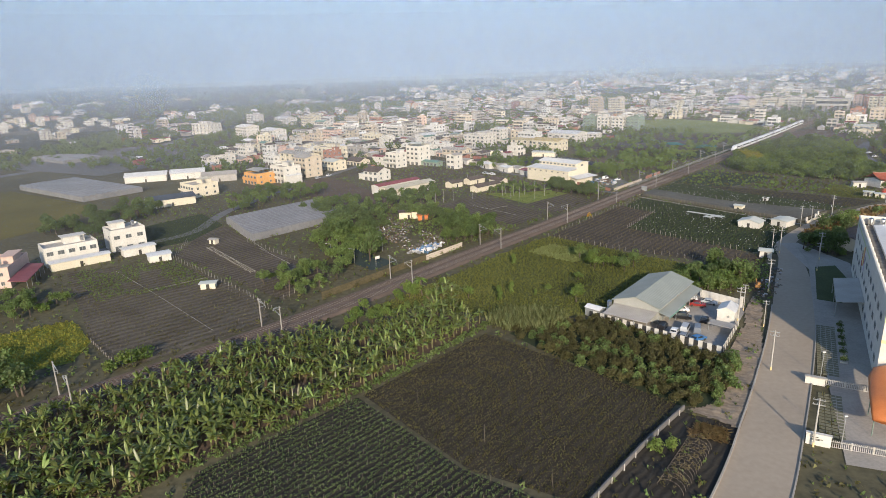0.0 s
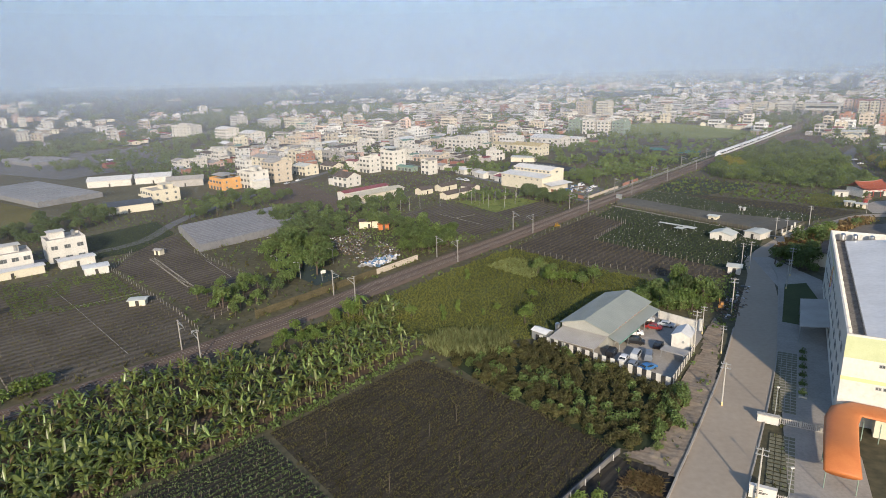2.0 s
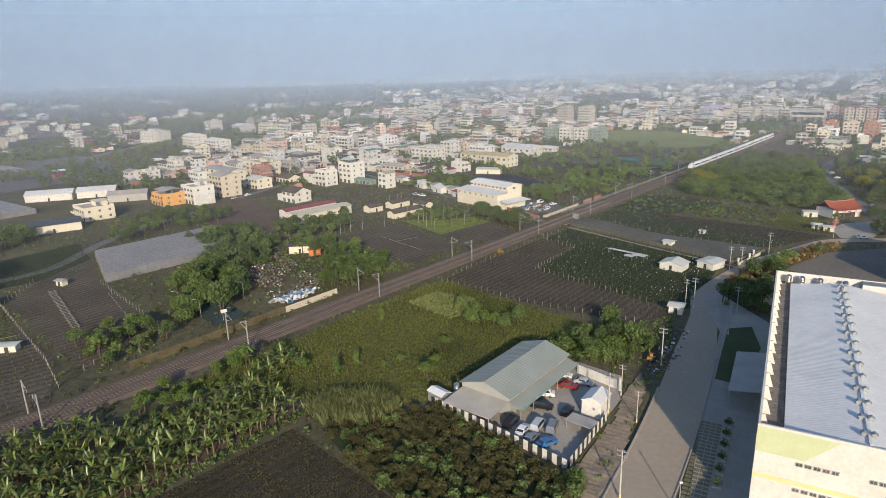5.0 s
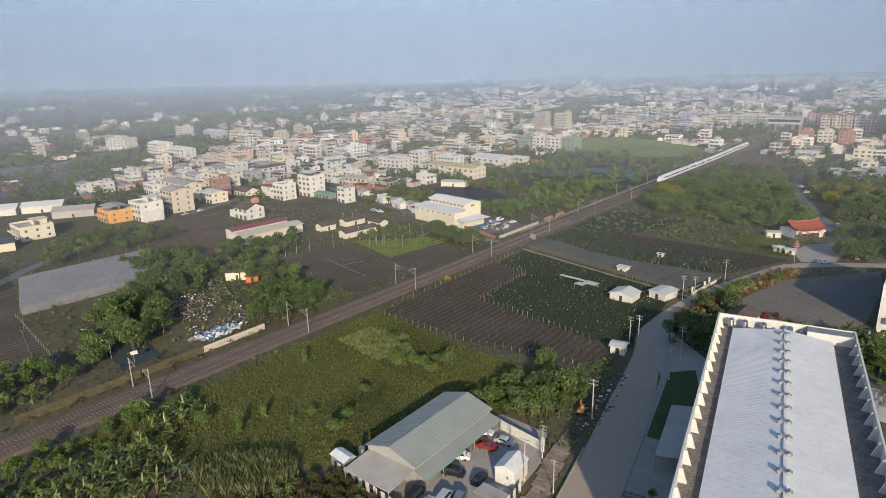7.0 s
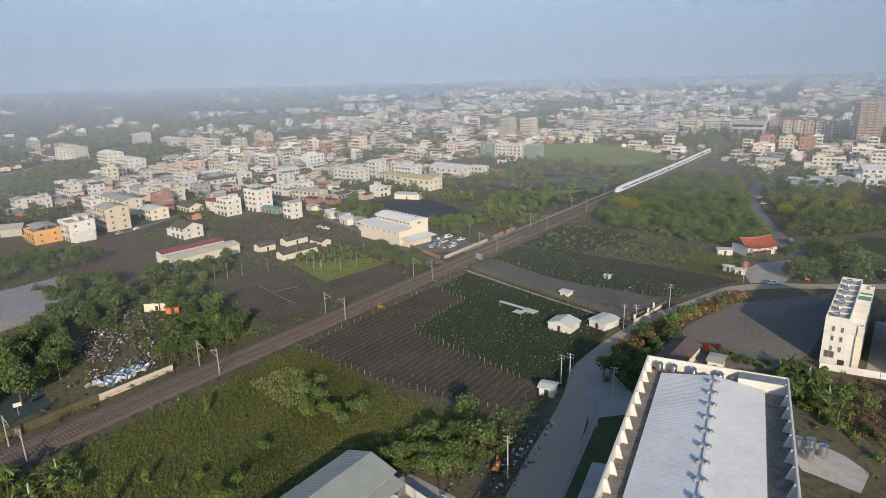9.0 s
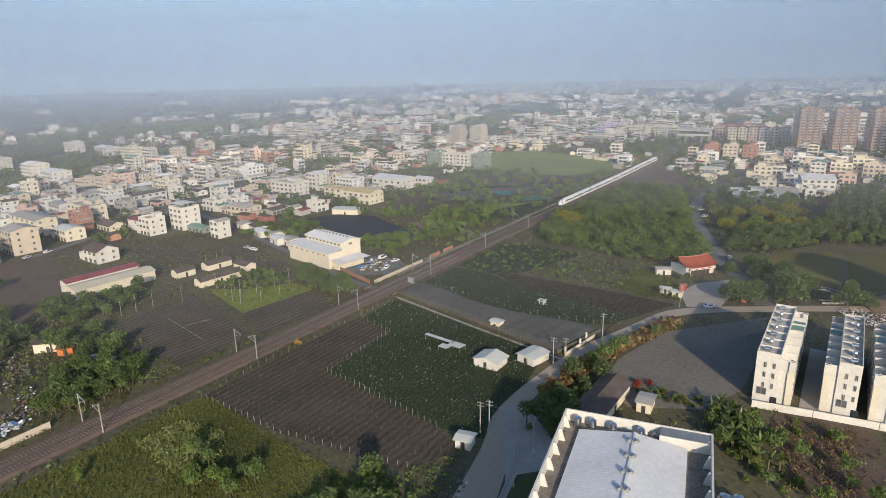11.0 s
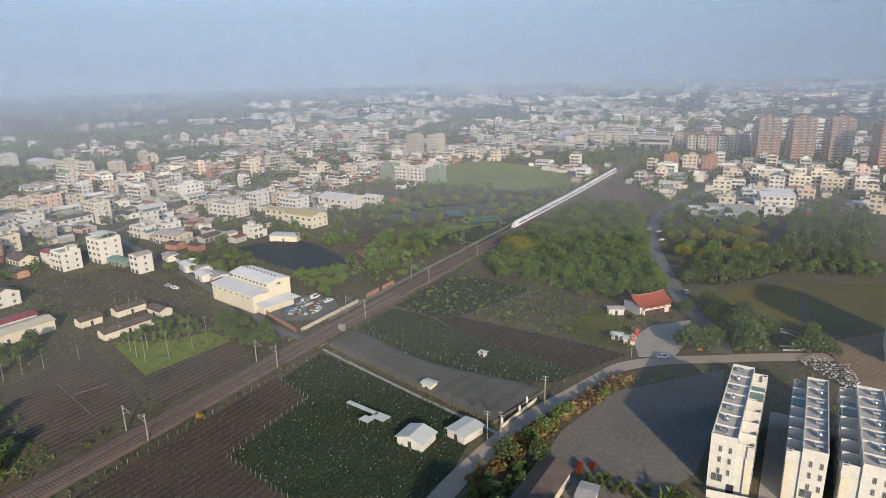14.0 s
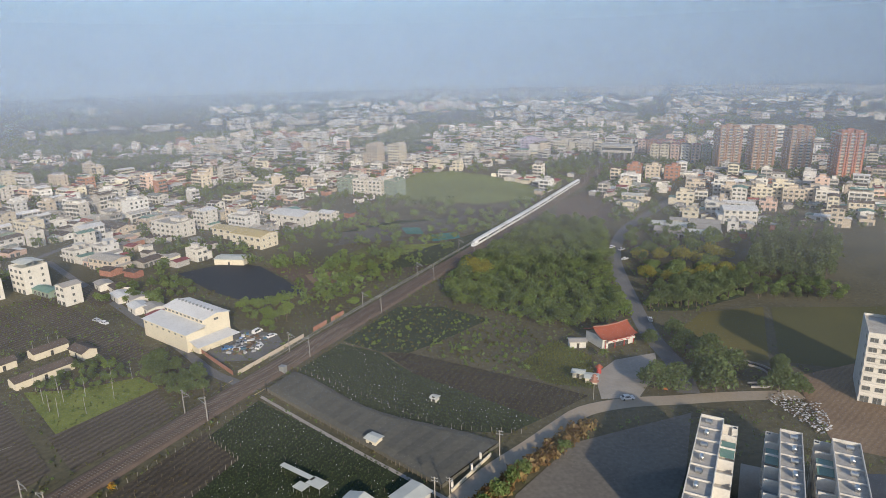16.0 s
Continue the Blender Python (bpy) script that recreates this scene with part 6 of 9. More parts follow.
WHEEL = Shape().tube((-0.1, 0, 0), (0.1, 0, 0), 0.32, 0.32, 10).mesh("wheel", M_DARK)
PAINT = {k: material(k + "_car_paint", a, b, 1.0, rough=0.3, bump=0, spec=0.5) for k, a, b in (("white", (0.6, 0.6, 0.6), (0.7, 0.7, 0.7)), ("black", (0.012, 0.012, 0.014), (0.02, 0.02, 0.022)), ("silver", (0.35, 0.37, 0.39), (0.42, 0.44, 0.46)), ("red", (0.2, 0.015, 0.015), (0.26, 0.03, 0.025)), ("blue", (0.03, 0.12, 0.3), (0.05, 0.17, 0.38)), ("grey", (0.12, 0.14, 0.17), (0.18, 0.2, 0.23)))}
for x, y, hd, col, van in ((65.2, 170.0, 110, "white", 0), (65.6, 164.6, 115, "red", 0), (69.4, 166.2, 120, "silver", 0), (59.6, 161.2, 100, "white", 1), (58.4, 155.8, 110, "black", 1), (51.2, 149.4, 30, "black", 1), (53.4, 146.6, 30, "white", 0), (56.6, 148.2, 30, "silver", 1), (59.4, 147.6, 20, "grey", 1), (54.6, 143.6, 35, "grey", 0), (57.6, 142.0, 60, "blue", 0), (63.4, 153.6, 30, "black", 0)):
    car(x, y, hd, PAINT[col], "parked %s %s in the workshop yard" % (col, "van" if van else "car"), van)
for x, y, hd, col in ((282, 452, 60, "white"), (285, 446, 60, "silver"), (278, 428, 60, "white"), (247, 345, 20, "silver"), (207, 287, 95, "white"), (86, 372, 40, "white"), (92, 366, 50, "white"), (80, 362, 20, "grey"), (76, 358, 70, "blue"), (88, 356, 20, "white"), (-93, 402, 20, "silver"), (-88, 412, 20, "white"), (-60, 418, 60, "black"), (20, 398, 130, "white"), (16, 402, 130, "silver")):
    car(x, y, hd, PAINT[col], "parked %s car beside the road" % col, x == 86, 0.1)

# ---- poles, masts ----
POLE = Shape().tube((0, 0, 0), (0, 0, 9.5), 0.17, 0.11, 8).mesh("pole", M_CONC)
POLE_LOW = Shape().tube((0, 0, 0), (0, 0, 0.9), 0.185, 0.18, 8).mesh("warning_band", M_PALEYELLOW)
ARM = Shape().box(-0.95, -0.06, 0, 0.95, 0.06, 0.12)
for x in (-0.85, -0.3, 0.3, 0.85):
    ARM.tube((x, 0, 0.12), (x, 0, 0.38), 0.05, 0.05, 5)
ARM_ME = ARM.mesh("crossarm", M_GREY)
for x, y, k in ((67.6, 126.2, 1.0), (61.4, 97.4, 1.0), (77.0, 150.0, 0.75), (76.6, 161.0, 0.8), (72.0, 153.5, 1.0), (90.0, 175.5, 1.05), (111.6, 213.6, 1.0), (109.6, 215.0, 0.9), (113.4, 193.0, 1.0), (158.0, 264.5, 1.0), (120.6, 205, 1.0), (137.5, 250, 0.9), (141, 249, 0.9)):
    ob = thing("utility_pole", "grey concrete utility pole with a crossarm", "pole", pose(x, y, 0, 0, 0, -30) @ Matrix.Scale(k, 4), "utility poles")
    part("pole", POLE, None, ob)
    part("crossarm", ARM_ME, None, ob, at=pose(0, 0.15, 9.0))
    part("crossarm", ARM_ME, None, ob, at=pose(0, 0.15, 8.1))
    part("warning_band", POLE_LOW, None, ob, "yellow and black warning band")
for x, y in ((76.0, 122.0), (66.0, 97.0)):
    ob = thing("lamp_post", "slim grey post with a small camera", "lamp post", pose(x, y, 0), "forecourt posts")
    part("pole", Shape().tube((0, 0, 0), (0, 0, 6.2), 0.1, 0.07), M_GREY, ob)
    part("head", Shape().box(-0.25, -0.15, 6.1, 0.25, 0.15, 6.35), M_WHITE, ob)
MAST = Shape().tube((0, 0, 0), (0, 0, 8.2), 0.2, 0.14, 8).mesh("mast", material("grey_mast_concrete", (0.2, 0.19, 0.175), (0.31, 0.295, 0.27), 0.5))
BRK = Shape().tube((0, 0, 7.4), (3.0, 0, 7.0), 0.08, 0.07, 5).tube((0, 0, 5.6), (3.0, 0, 6.9), 0.075, 0.06, 5).tube((0, 0, 8.0), (2.4, 0, 7.3), 0.05, 0.05, 4).tube((3.0, 0, 7.1), (3.0, 0, 6.2), 0.06, 0.06, 4).tube((0.3, 0, 7.36), (0.8, 0, 7.3), 0.13, 0.13, 6).tube((0.3, 0, 5.75), (0.8, 0, 5.97), 0.13, 0.13, 6)
BRK.box(-0.5, -0.08, 7.9, 0.5, 0.08, 8.05)
BRK_ME = BRK.mesh("bracket", M_GREY)
for off, turn in ((4.9, 180), (-4.9, 0)):
    for p, h in along(RAIL, 49.5, off, 32.8):
        if p.y > 820:
            break
        ob = thing("catenary_mast", "concrete railway mast with steel bracket", "mast", pose(p.x, p.y, 0.1, 0, 0, h + turn), "railway masts")
        part("mast", MAST, None, ob)
        part("bracket", BRK_ME, None, ob)
for off in (-2.0, 2.0):
    w = bpy.data.curves.new("wire", "CURVE")
    w.dimensions, w.bevel_depth = "3D", 0.02
    sp = w.splines.new("POLY")
    pts = along(RAIL, 6, off)
    pts = [p for p, h in pts if p.y < 700]
    sp.points.add(len(pts) - 1)
    for q, p in zip(sp.points, pts):
        q.co = (p.x, p.y, 6.3, 1)
    w.materials.append(M_DARK)
    tagged(new("overhead_wire", w), "thin dark overhead railway wire", "wire")

# ---- train ----
M_TRAIN = material("white_train_paint", (0.68, 0.69, 0.7), (0.78, 0.78, 0.78), 0.4, rough=0.3, bump=0, spec=0.5)
train = thing("train", "long white passenger train with dark windows on the near track", "train", pose(0, 0, 0))
TL = [p for p, h in along(RAIL, 20.0, -2.0, 0)]
start = next(i for i, p in enumerate(TL) if p.x > 202)
secs = [(-1.42, 0.35), (-1.45, 1.4), (-1.42, 2.9), (-1.1, 3.5), (-0.5, 3.72), (0.5, 3.72), (1.1, 3.5), (1.42, 2.9), (1.45, 1.4), (1.42, 0.35)]
for i in range(12):
    a, b = TL[start + i], TL[start + i + 1]
    hd = math.degrees(math.atan2(-(b.x - a.x), b.y - a.y))
    sh = Shape()
    ys = [0.2, 19.8] if i else [0.3, 1.6, 3.6, 6.0, 19.8]
    sc = [(1, 0)] * 2 if i else [(0.28, -0.55), (0.62, -0.25), (0.88, -0.08), (1, 0), (1, 0)]
    v = []
    for yy, (k, dz) in zip(ys, sc):
        for x, z in secs:
            v.append((x * (0.55 + 0.45 * k), yy, 0.75 + 0.35 + (z - 0.35) * k))
    n = len(secs)
    fs = [(r * n + j, r * n + (j + 1) % n, (r + 1) * n + (j + 1) % n, (r + 1) * n + j) for r in range(len(ys) - 1) for j in range(n)]
    fs += [tuple(range(n - 1, -1, -1)), tuple(range((len(ys) - 1) * n, len(ys) * n))]
    m = pose(a.x, a.y, 0, 0, 0, hd)
    cr = part("car", sh.add(v, fs), M_TRAIN, train, at=m, smooth=False)
    for sg in (-1, 1):
        part("window_strip", Shape().box(sg * 1.47 - 0.02, 6.5 if not i else 1.8, 2.55, sg * 1.47 + 0.02, 18.2, 3.3), M_GLASS, cr)
        part("door", Shape().box(sg * 1.46 - 0.02, 0.7 if i else 17.9, 1.3, sg * 1.46 + 0.02, 1.6 if i else 19, 3.3), M_GREY, cr)
    if not i:
        part("windscreen", Shape().add([(-0.75, 2.0, 3.05), (0.75, 2.0, 3.05), (0.85, 4.2, 4.15), (-0.85, 4.2, 4.15)], [(0, 1, 2, 3)]), M_GLASS, cr)
    part("roof_unit", Shape().box(-0.8, 6.5, 4.1, 0.8, 10.5, 4.35), M_GREY, cr)
    part("bogies", Shape().box(-1.1, 2.2, 0.78, 1.1, 5.0, 1.15).box(-1.1, 14.8, 0.78, 1.1, 17.6, 1.15), M_DARK, cr)

# ---- apartments beside the paddy ----
AXIS = -38.9


def apartment(x, y, w, l, mirror, label):
    """A narrow row of four-storey town houses; local x across, y along; stepped roof terraces with steel tanks."""
    ob = thing("apartment_row", label, "apartment building", pose(x, y, 0, 0, 0, AXIS), "new apartment rows")
    sx = -1 if mirror else 1
    core0, core1 = (0.0, w * 0.62) if not mirror else (w * 0.38, w)
    s = Shape().box(core0, 0, 0, core1, l, 13.6)
    b0, b1 = (core1, w) if not mirror else (0.0, core0)
    s.box(b0, 0.4, 0, b1, l - 0.4, 10.2)
    s.box(core0, 0, 13.6, core1, 0.2, 14.5).box(core0, l - 0.2, 13.6, core1, l, 14.5)
    e0 = core0 if not mirror else core1 - 0.2
    s.box(e0, 0.2, 13.6, e0 + 0.2, l - 0.2, 14.5)
    e1 = core1 - 0.2 if not mirror else core0
    s.box(e1, 0.2, 13.6, e1 + 0.2, l - 0.2, 14.3)
    part("wall", s, M_WHITE, ob)
    n = 7
    seg = l / n
    tr = Shape().box(min(b0, b1), 0.4, 10.2, max(b0, b1), l - 0.4, 10.26).box(core0 + 0.2, 0.2, 13.6, core1 - 0.2, l - 0.2, 13.66)
    part("terrace", tr, M_DECK, ob, "grey tiled roof terrace")
    wl = Shape().box(b0, -0.12, 0, b1, 0.12, 2.9)
    wall_me = wl.mesh("partition", M_WHITE)
    for i in range(n + 1):
        part("partition", wall_me, None, ob, at=pose(0, min(l - 0.3, max(0.45, i * seg)), 10.26) if 0 < i < n else pose(0, 0.55 if not i else l - 0.55, 10.26))
    edge = b1 if not mirror else b0
    for i in range(n):
        part("railing", Shape().box(edge - 0.06, i * seg + 0.5, 10.26, edge + 0.06, (i + 1) * seg - 0.5, 11.3), M_GREY if i % 3 else M_WHITE, ob)
        part("water_tank", TANK_LOW, None, ob, "lying stainless steel water tank", pose((core0 + core1) / 2 - 0.6 * sx, i * seg + seg * 0.5, 13.66, 0, 0, 90 * (i % 2)))
        part("roof_kerb", Shape().box(core0 + 0.2, (i + 1) * seg - 0.08, 13.66, core1 - 0.2, (i + 1) * seg + 0.08, 14.1), M_WHITE, ob) if i < n - 1 else None
    sgn = -1 if not mirror else 1
    for y in (0.0, l - 1.6):
        tw = part("corner_tower", Shape().box(min(edge, edge + sgn * 1.3), y + 0.02, 10.2, max(edge, edge + sgn * 1.3), y + 1.58, 13.0), M_WHITE, ob)
        part("pane", Shape().box(min(edge + sgn * 0.2, edge + sgn * 1.1), y + 0.2, 13.0, max(edge + sgn * 0.2, edge + sgn * 1.1), y + 1.4, 13.05), M_GLASS, tw, "grey glass top")
    part("band", Shape().box(min(edge + sgn * 0.1, edge + sgn * 1.5), -0.04, 0.2, max(edge + sgn * 0.1, edge + sgn * 1.5), 0, 10.0), M_CREAM, ob, "pale cream vertical band")
    out = core0 if not mirror else core1
    for k in range(4):
        for i in range(n):
            if k or i % 2:
                part("window", window_mesh(1.5, 1.5), None, ob, at=pose(w if not mirror else 0, (i + 0.5) * seg, 1.8 + k * 3.3, 0, 0, 90 if not mirror else -90)) if k < 3 else None
                part("window", window_mesh(1.1, 1.4), None, ob, at=pose(out, (i + 0.5) * seg, 1.8 + k * 3.3, 0, 0, -90 if not mirror else 90))
    c = (core0 + core1) / 2
    for k, z in enumerate((1.9, 5.2, 8.2, 11.0)):
        if k:
            part("window", window_mesh(0.7, 1.5), None, ob, at=pose(c - 0.6, 0, z))
            part("window", window_mesh(0.7, 1.5), None, ob, at=pose(c + 1.5, 0, z))
    part("window", window_mesh(2.4, 2.0), None, ob, at=pose(c - 0.8, 0, 3.4))
    part("door", Shape().box(c + 1.4, -0.08, 0, c + 3.0, 0, 2.3), M_GLASS, ob)
    part("canopy_roof", Shape().box(min(b0, b1) + 0.2, l * 0.62, 12.6, max(b0, b1) - 0.1, l * 0.8, 12.7), M_ROOFTEAL, ob, "pale teal sheet roof")
    return ob


tk = Shape().tube((-0.7, 0, 0.75), (0.7, 0, 0.75), 0.55, 0.55, 12).tube((0.7, 0, 0.75), (0.85, 0, 0.75), 0.55, 0.25, 12).tube((-0.85, 0, 0.75), (-0.7, 0, 0.75), 0.25, 0.55, 12).box(-0.6, -0.3, 0, -0.5, 0.3, 0.3).box(0.5, -0.3, 0, 0.6, 0.3, 0.3)
TANK_LOW = tk.mesh("water_tank", M_STEEL)
apartment(184.0, 221.3, 9.0, 40, False, "white four-storey row of town houses with roof terraces")
apartment(197.7, 214.0, 8.0, 38, True, "white four-storey row of town houses with steel tanks")
apartment(205.8, 207.2, 9.6, 39, True, "white four-storey row beside the waste ground")
field("pavement", [(193, 215), (220, 249), (228, 243), (201, 210)], M_PAVE, "paved court between the apartments", "pavement", 0.12)
ob = thing("site_wall", "low white wall round the apartment site", "wall", pose(0, 0, 0))
for a, b in (((182, 218), (194, 211)), ((194.1, 210.9), (206, 203.6)), ((206.1, 203.5), (228, 190))):
    d = Vector((b[0] - a[0], b[1] - a[1], 0))
    part("panel", Shape().box(0, -0.12, 0, d.length, 0.12, 2.0), M_WHITE, ob, at=pose(a[0], a[1], 0, 0, 0, math.degrees(math.atan2(d.y, d.x))))
house(288, 271, -40, 17, 18, 7, 0, "stair", balcony=True, label="tall white apartment block beside the tilled field", name="apartment_block", category="apartment building", group="")
house(330, 226, -60, 16, 24, 5, 0, "stair", label="tall white apartment block beside the tilled field", name="apartment_block", category="apartment building", group="")
ob = thing("dark_shed", "low shed with a dark grey curved roof", "shed", pose(232, 222, 0, 0, 0, AXIS))
part("wall", Shape().box(0, 0, 0, 10, 14, 4.5), WALLS[2], ob)
part("roof", gable(Shape(), 10, 14, 4.6, 1.2, 0.3, axis="y"), M_ROOFBLUE, ob, at=pose(5, 7, 0))

# ---- shade-net field, huts ----
M_NET = material("grey_shade_net", (0.08, 0.078, 0.066), (0.122, 0.118, 0.1), 0.06, rough=0.9, fine=0.7, bump=0.15)
net = thing("net_house", "large flat grey shade net over a field", "net house", pose(0, 0, 0))
s = Shape()
a0, a1, b0, b1 = Vector((93.5, 319.0)), Vector((140.5, 256.5)), Vector((102.5, 330.0)), Vector((160.0, 271.5))
nu, nv = 26, 8
v = []
for i in range(nu + 1):
    u = i / nu
    p, q = a0.lerp(a1, u), b0.lerp(b1, u)
    bow = Vector((-4.5, -3.0)) * math.sin(math.pi * u) ** 2
    for j in range(nv + 1):
        c = p.lerp(q + bow, j / nv)
        v.append((c.x, c.y, 1.7 + (0.08 if i % 2 else -0.07) + (-0.4 if j in (0, nv) else 0)))
s.add(v, [(i * (nv + 1) + j, (i + 1) * (nv + 1) + j, (i + 1) * (nv + 1) + j + 1, i * (nv + 1) + j + 1) for i in range(nu) for j in range(nv)])
for row in (0, nv):
    for i in range(nu):
        p, q = v[i * (nv + 1) + row], v[(i + 1) * (nv + 1) + row]
        s.add([p, q, (q[0], q[1], 0.1), (p[0], p[1], 0.1)], [(0, 1, 2, 3)])
for e in (0, nu):
    p, q = v[e * (nv + 1)], v[e * (nv + 1) + nv]
    s.add([p, q, (q[0], q[1], 0.1), (p[0], p[1], 0.1)], [(0, 1, 2, 3)])
part("net", s, M_NET, net)
npost = Shape().box(-0.06, -0.06, 0, 0.06, 0.06, 1.6).mesh("post", M_STAKE)
for i in range(49):
    p = a0.lerp(a1, i / 48)
    part("post", npost, None, net, at=pose(p.x - 0.5, p.y - 0.4, 0))
M_TEALNET = material("teal_shade_net", (0.03, 0.13, 0.11), (0.06, 0.19, 0.165), 0.1, fine=0.8, bump=0.1)
for q, m, lb in (([(167, 529), (179, 526), (179, 508), (168, 511)], M_TEALNET, "flat teal green shade net on posts"), ([(182, 504), (201, 508), (199, 492), (181, 488)], M_TEALNET, "flat teal green shade net on posts"), ([(125, 527), (157, 528), (157, 497), (127, 498)], M_NET, "flat grey shade net on posts")):
    ob = thing("net_house", lb, "net house", pose(0, 0, 0), "far net houses")
    part("net", Shape().prism(q if (q[1][0] - q[0][0]) * (q[2][1] - q[1][1]) > (q[1][1] - q[0][1]) * (q[2][0] - q[1][0]) else q[::-1], 2.0, 2.06), m, ob)
    for x, y in q:
        part("post", npost, None, ob, at=pose(x, y, 0) @ Matrix.Diagonal((1, 1, 1.25, 1)))
lane_wall = thing("road_wall", "low cream concrete wall beside the road", "wall", pose(0, 0, 0))
part("wall", Shape().box(0, -0.15, 0, 19, 0.15, 1.0), M_CREAM, lane_wall, at=pose(142.5, 254.5, 0, 0, 0, 43))
for x, y in ((143, 256), (149.5, 261.5), (153, 266)):
    part("pillar", Shape().box(-0.3, -0.3, 0, 0.3, 0.3, 2.4), M_WHITE, lane_wall, at=pose(x, y, 0))


def hut(x, y, yaw, w, d, h, rise, wall, roof, label, axis="x", group="field huts"):
    ob = thing("hut", label, "hut", pose(x, y, 0, 0, 0, yaw), group)
    part("wall", gable_walls(Shape(), w - 0.4, d - 0.4, 0, h, rise, 0, axis), wall, ob)
    part("roof", gable(Shape(), w, d, h + 0.02, rise, 0.3, axis=axis), roof, ob)
    part("door", Shape().box(-0.5, -d / 2 + 0.1, 0, 0.5, -d / 2 + 0.2, 2.0), M_DARK, ob)
    return ob


M_PALESHEET = material("pale_sheet_roof", (0.44, 0.46, 0.42), (0.56, 0.57, 0.52), 0.3, rough=0.5, bump=0)
hut(118.5, 252.0, -40, 8.4, 7.0, 2.4, 1.2, M_WHITE, M_PALESHEET, "white farm hut with pale sheet roof", "y")
hut(132.0, 253.0, -52, 6.6, 8.0, 2.5, 0.4, M_WHITE, M_PALESHEET, "pale green roofed shed beside the road", "y")
hut(105.2, 210.0, -27, 4.2, 4.2, 2.4, 0.4, M_WHITE, M_PALESHEET, "small pale shed beside the road")
hut(147.0, 300.5, -40, 2.4, 2.4, 1.4, 0.3, M_WHITE, M_PALESHEET, "tiny white pump hut in the field")
hut(125.5, 279.5, -46, 4.0, 3.4, 2.8, 0.3, M_CREAM, M_PALESHEET, "cream doorway hut of the net house")
hut(198, 305, -30, 4.2, 3.0, 2.2, 0.4, M_CREAM, M_PALESHEET, "cream field hut beside the temple road")
hut(201, 301, -30, 4.2, 4.0, 2.0, 0.3, M_CREAM, M_PALESHEET, "cream field hut beside the temple road")
hut(-82, 189.5, 10, 5.0, 3.2, 1.9, 0.15, M_CREAM, M_PALESHEET, "low flat cream shelter in the dry field")
hut(-101.5, 245, -20, 3.4, 2.6, 2.0, 0.3, M_CREAM, M_ROOFDUST, "small cream pump hut in the field")
hut(-2, 268.5, -22, 8.0, 3.0, 2.4, 0.3, M_GREY, M_ROOFDUST, "long grey container shed under trees")
hut(-24.5, 283, 8, 9.0, 5.0, 3.2, 0.4, M_CREAM, M_ROOFBROWN, "cream shed with dark striped roof")
hut(-17.5, 278.5, 8, 5.0, 2.6, 2.4, 0.1, M_ORANGE, M_ORANGE, "orange metal container beside the shed")
hut(143, 222.5, 50, 23, 8, 3.4, 1.6, M_CREAM, M_ROOFBROWN, "old long shed with grey sheet roof", "x")
hut(154.5, 221, -35, 4.0, 6.0, 2.8, 0.3, M_CREAM, M_ROOFDUST, "small shed with rusty sheet roof")
hut(154, 204, -30, 7, 4, 2.4, 0.2, M_CREAM, M_ROOFTEAL, "shed with pale teal roof behind the factory")
# walkway roofs in the pitaya field
for x, y, w, d in ((104.5, 269.5, 12.0, 1.6), (109.5, 263.5, 5.0, 3.4), (105.5, 263, 3.6, 2.8)):
    ob = thing("field_cover", "flat pale sheet cover over the field path", "shelter", pose(x, y, 0, 0, 0, -46), "field covers")
    part("sheet", Shape().box(-w / 2, -d / 2, 1.9, w / 2, d / 2, 1.98), M_PALESHEET, ob)
    for sx, sy in ((-1, -1), (1, -1), (1, 1), (-1, 1)):
        part("post", Shape().tube((sx * (w / 2 - 0.2), sy * (d / 2 - 0.2), 0), (sx * (w / 2 - 0.2), sy * (d / 2 - 0.2), 1.9), 0.05, 0.05, 5), M_GREY, ob)

# ---- greenhouse of grey film, left farm ----
M_FILM = material("grey_greenhouse_film", (0.14, 0.142, 0.152), (0.215, 0.217, 0.228), 0.08, rough=0.45, fine=0.6, bump=0.05)


def film_house(x, y, yaw, bays, bay, length, h, label, step=0.0):
    """Greenhouse of parallel film vaults; x across the bays, y along them."""
    ob = thing("greenhouse", label, "greenhouse", pose(x, y, 0, 0, 0, yaw), "film greenhouses")
    n, seg = 5, 12
    vault = Shape()
    v = []
    for i in range(seg + 1):
        for j in range(n + 1):
            u = j / n
            v.append((bay * u, length * i / seg, h + bay * 0.24 * math.sin(math.pi * u) + (0.05 if i % 2 else 0)))
    vault.add(v, [(i * (n + 1) + j, i * (n + 1) + j + 1, (i + 1) * (n + 1) + j + 1, (i + 1) * (n + 1) + j) for i in range(seg) for j in range(n)])
    for e, yy in ((0, 0), (seg, length)):
        ends = [v[e * (n + 1) + j] for j in range(n + 1)]
        vault.add(ends + [(bay, yy, 0), (0, yy, 0)], [tuple(range(n + 3))])
    me = vault.mesh("vault", M_FILM)
    for k in range(bays):
        part("vault", me, None, ob, at=pose(k * bay, k * step, 0))
    end = (bays - 1) * step
    part("side_film", Shape().box(-0.05, 0, 0, 0, length, h).box(bays * bay, end, 0, bays * bay + 0.05, length + end, h), M_FILM, ob)
    return ob


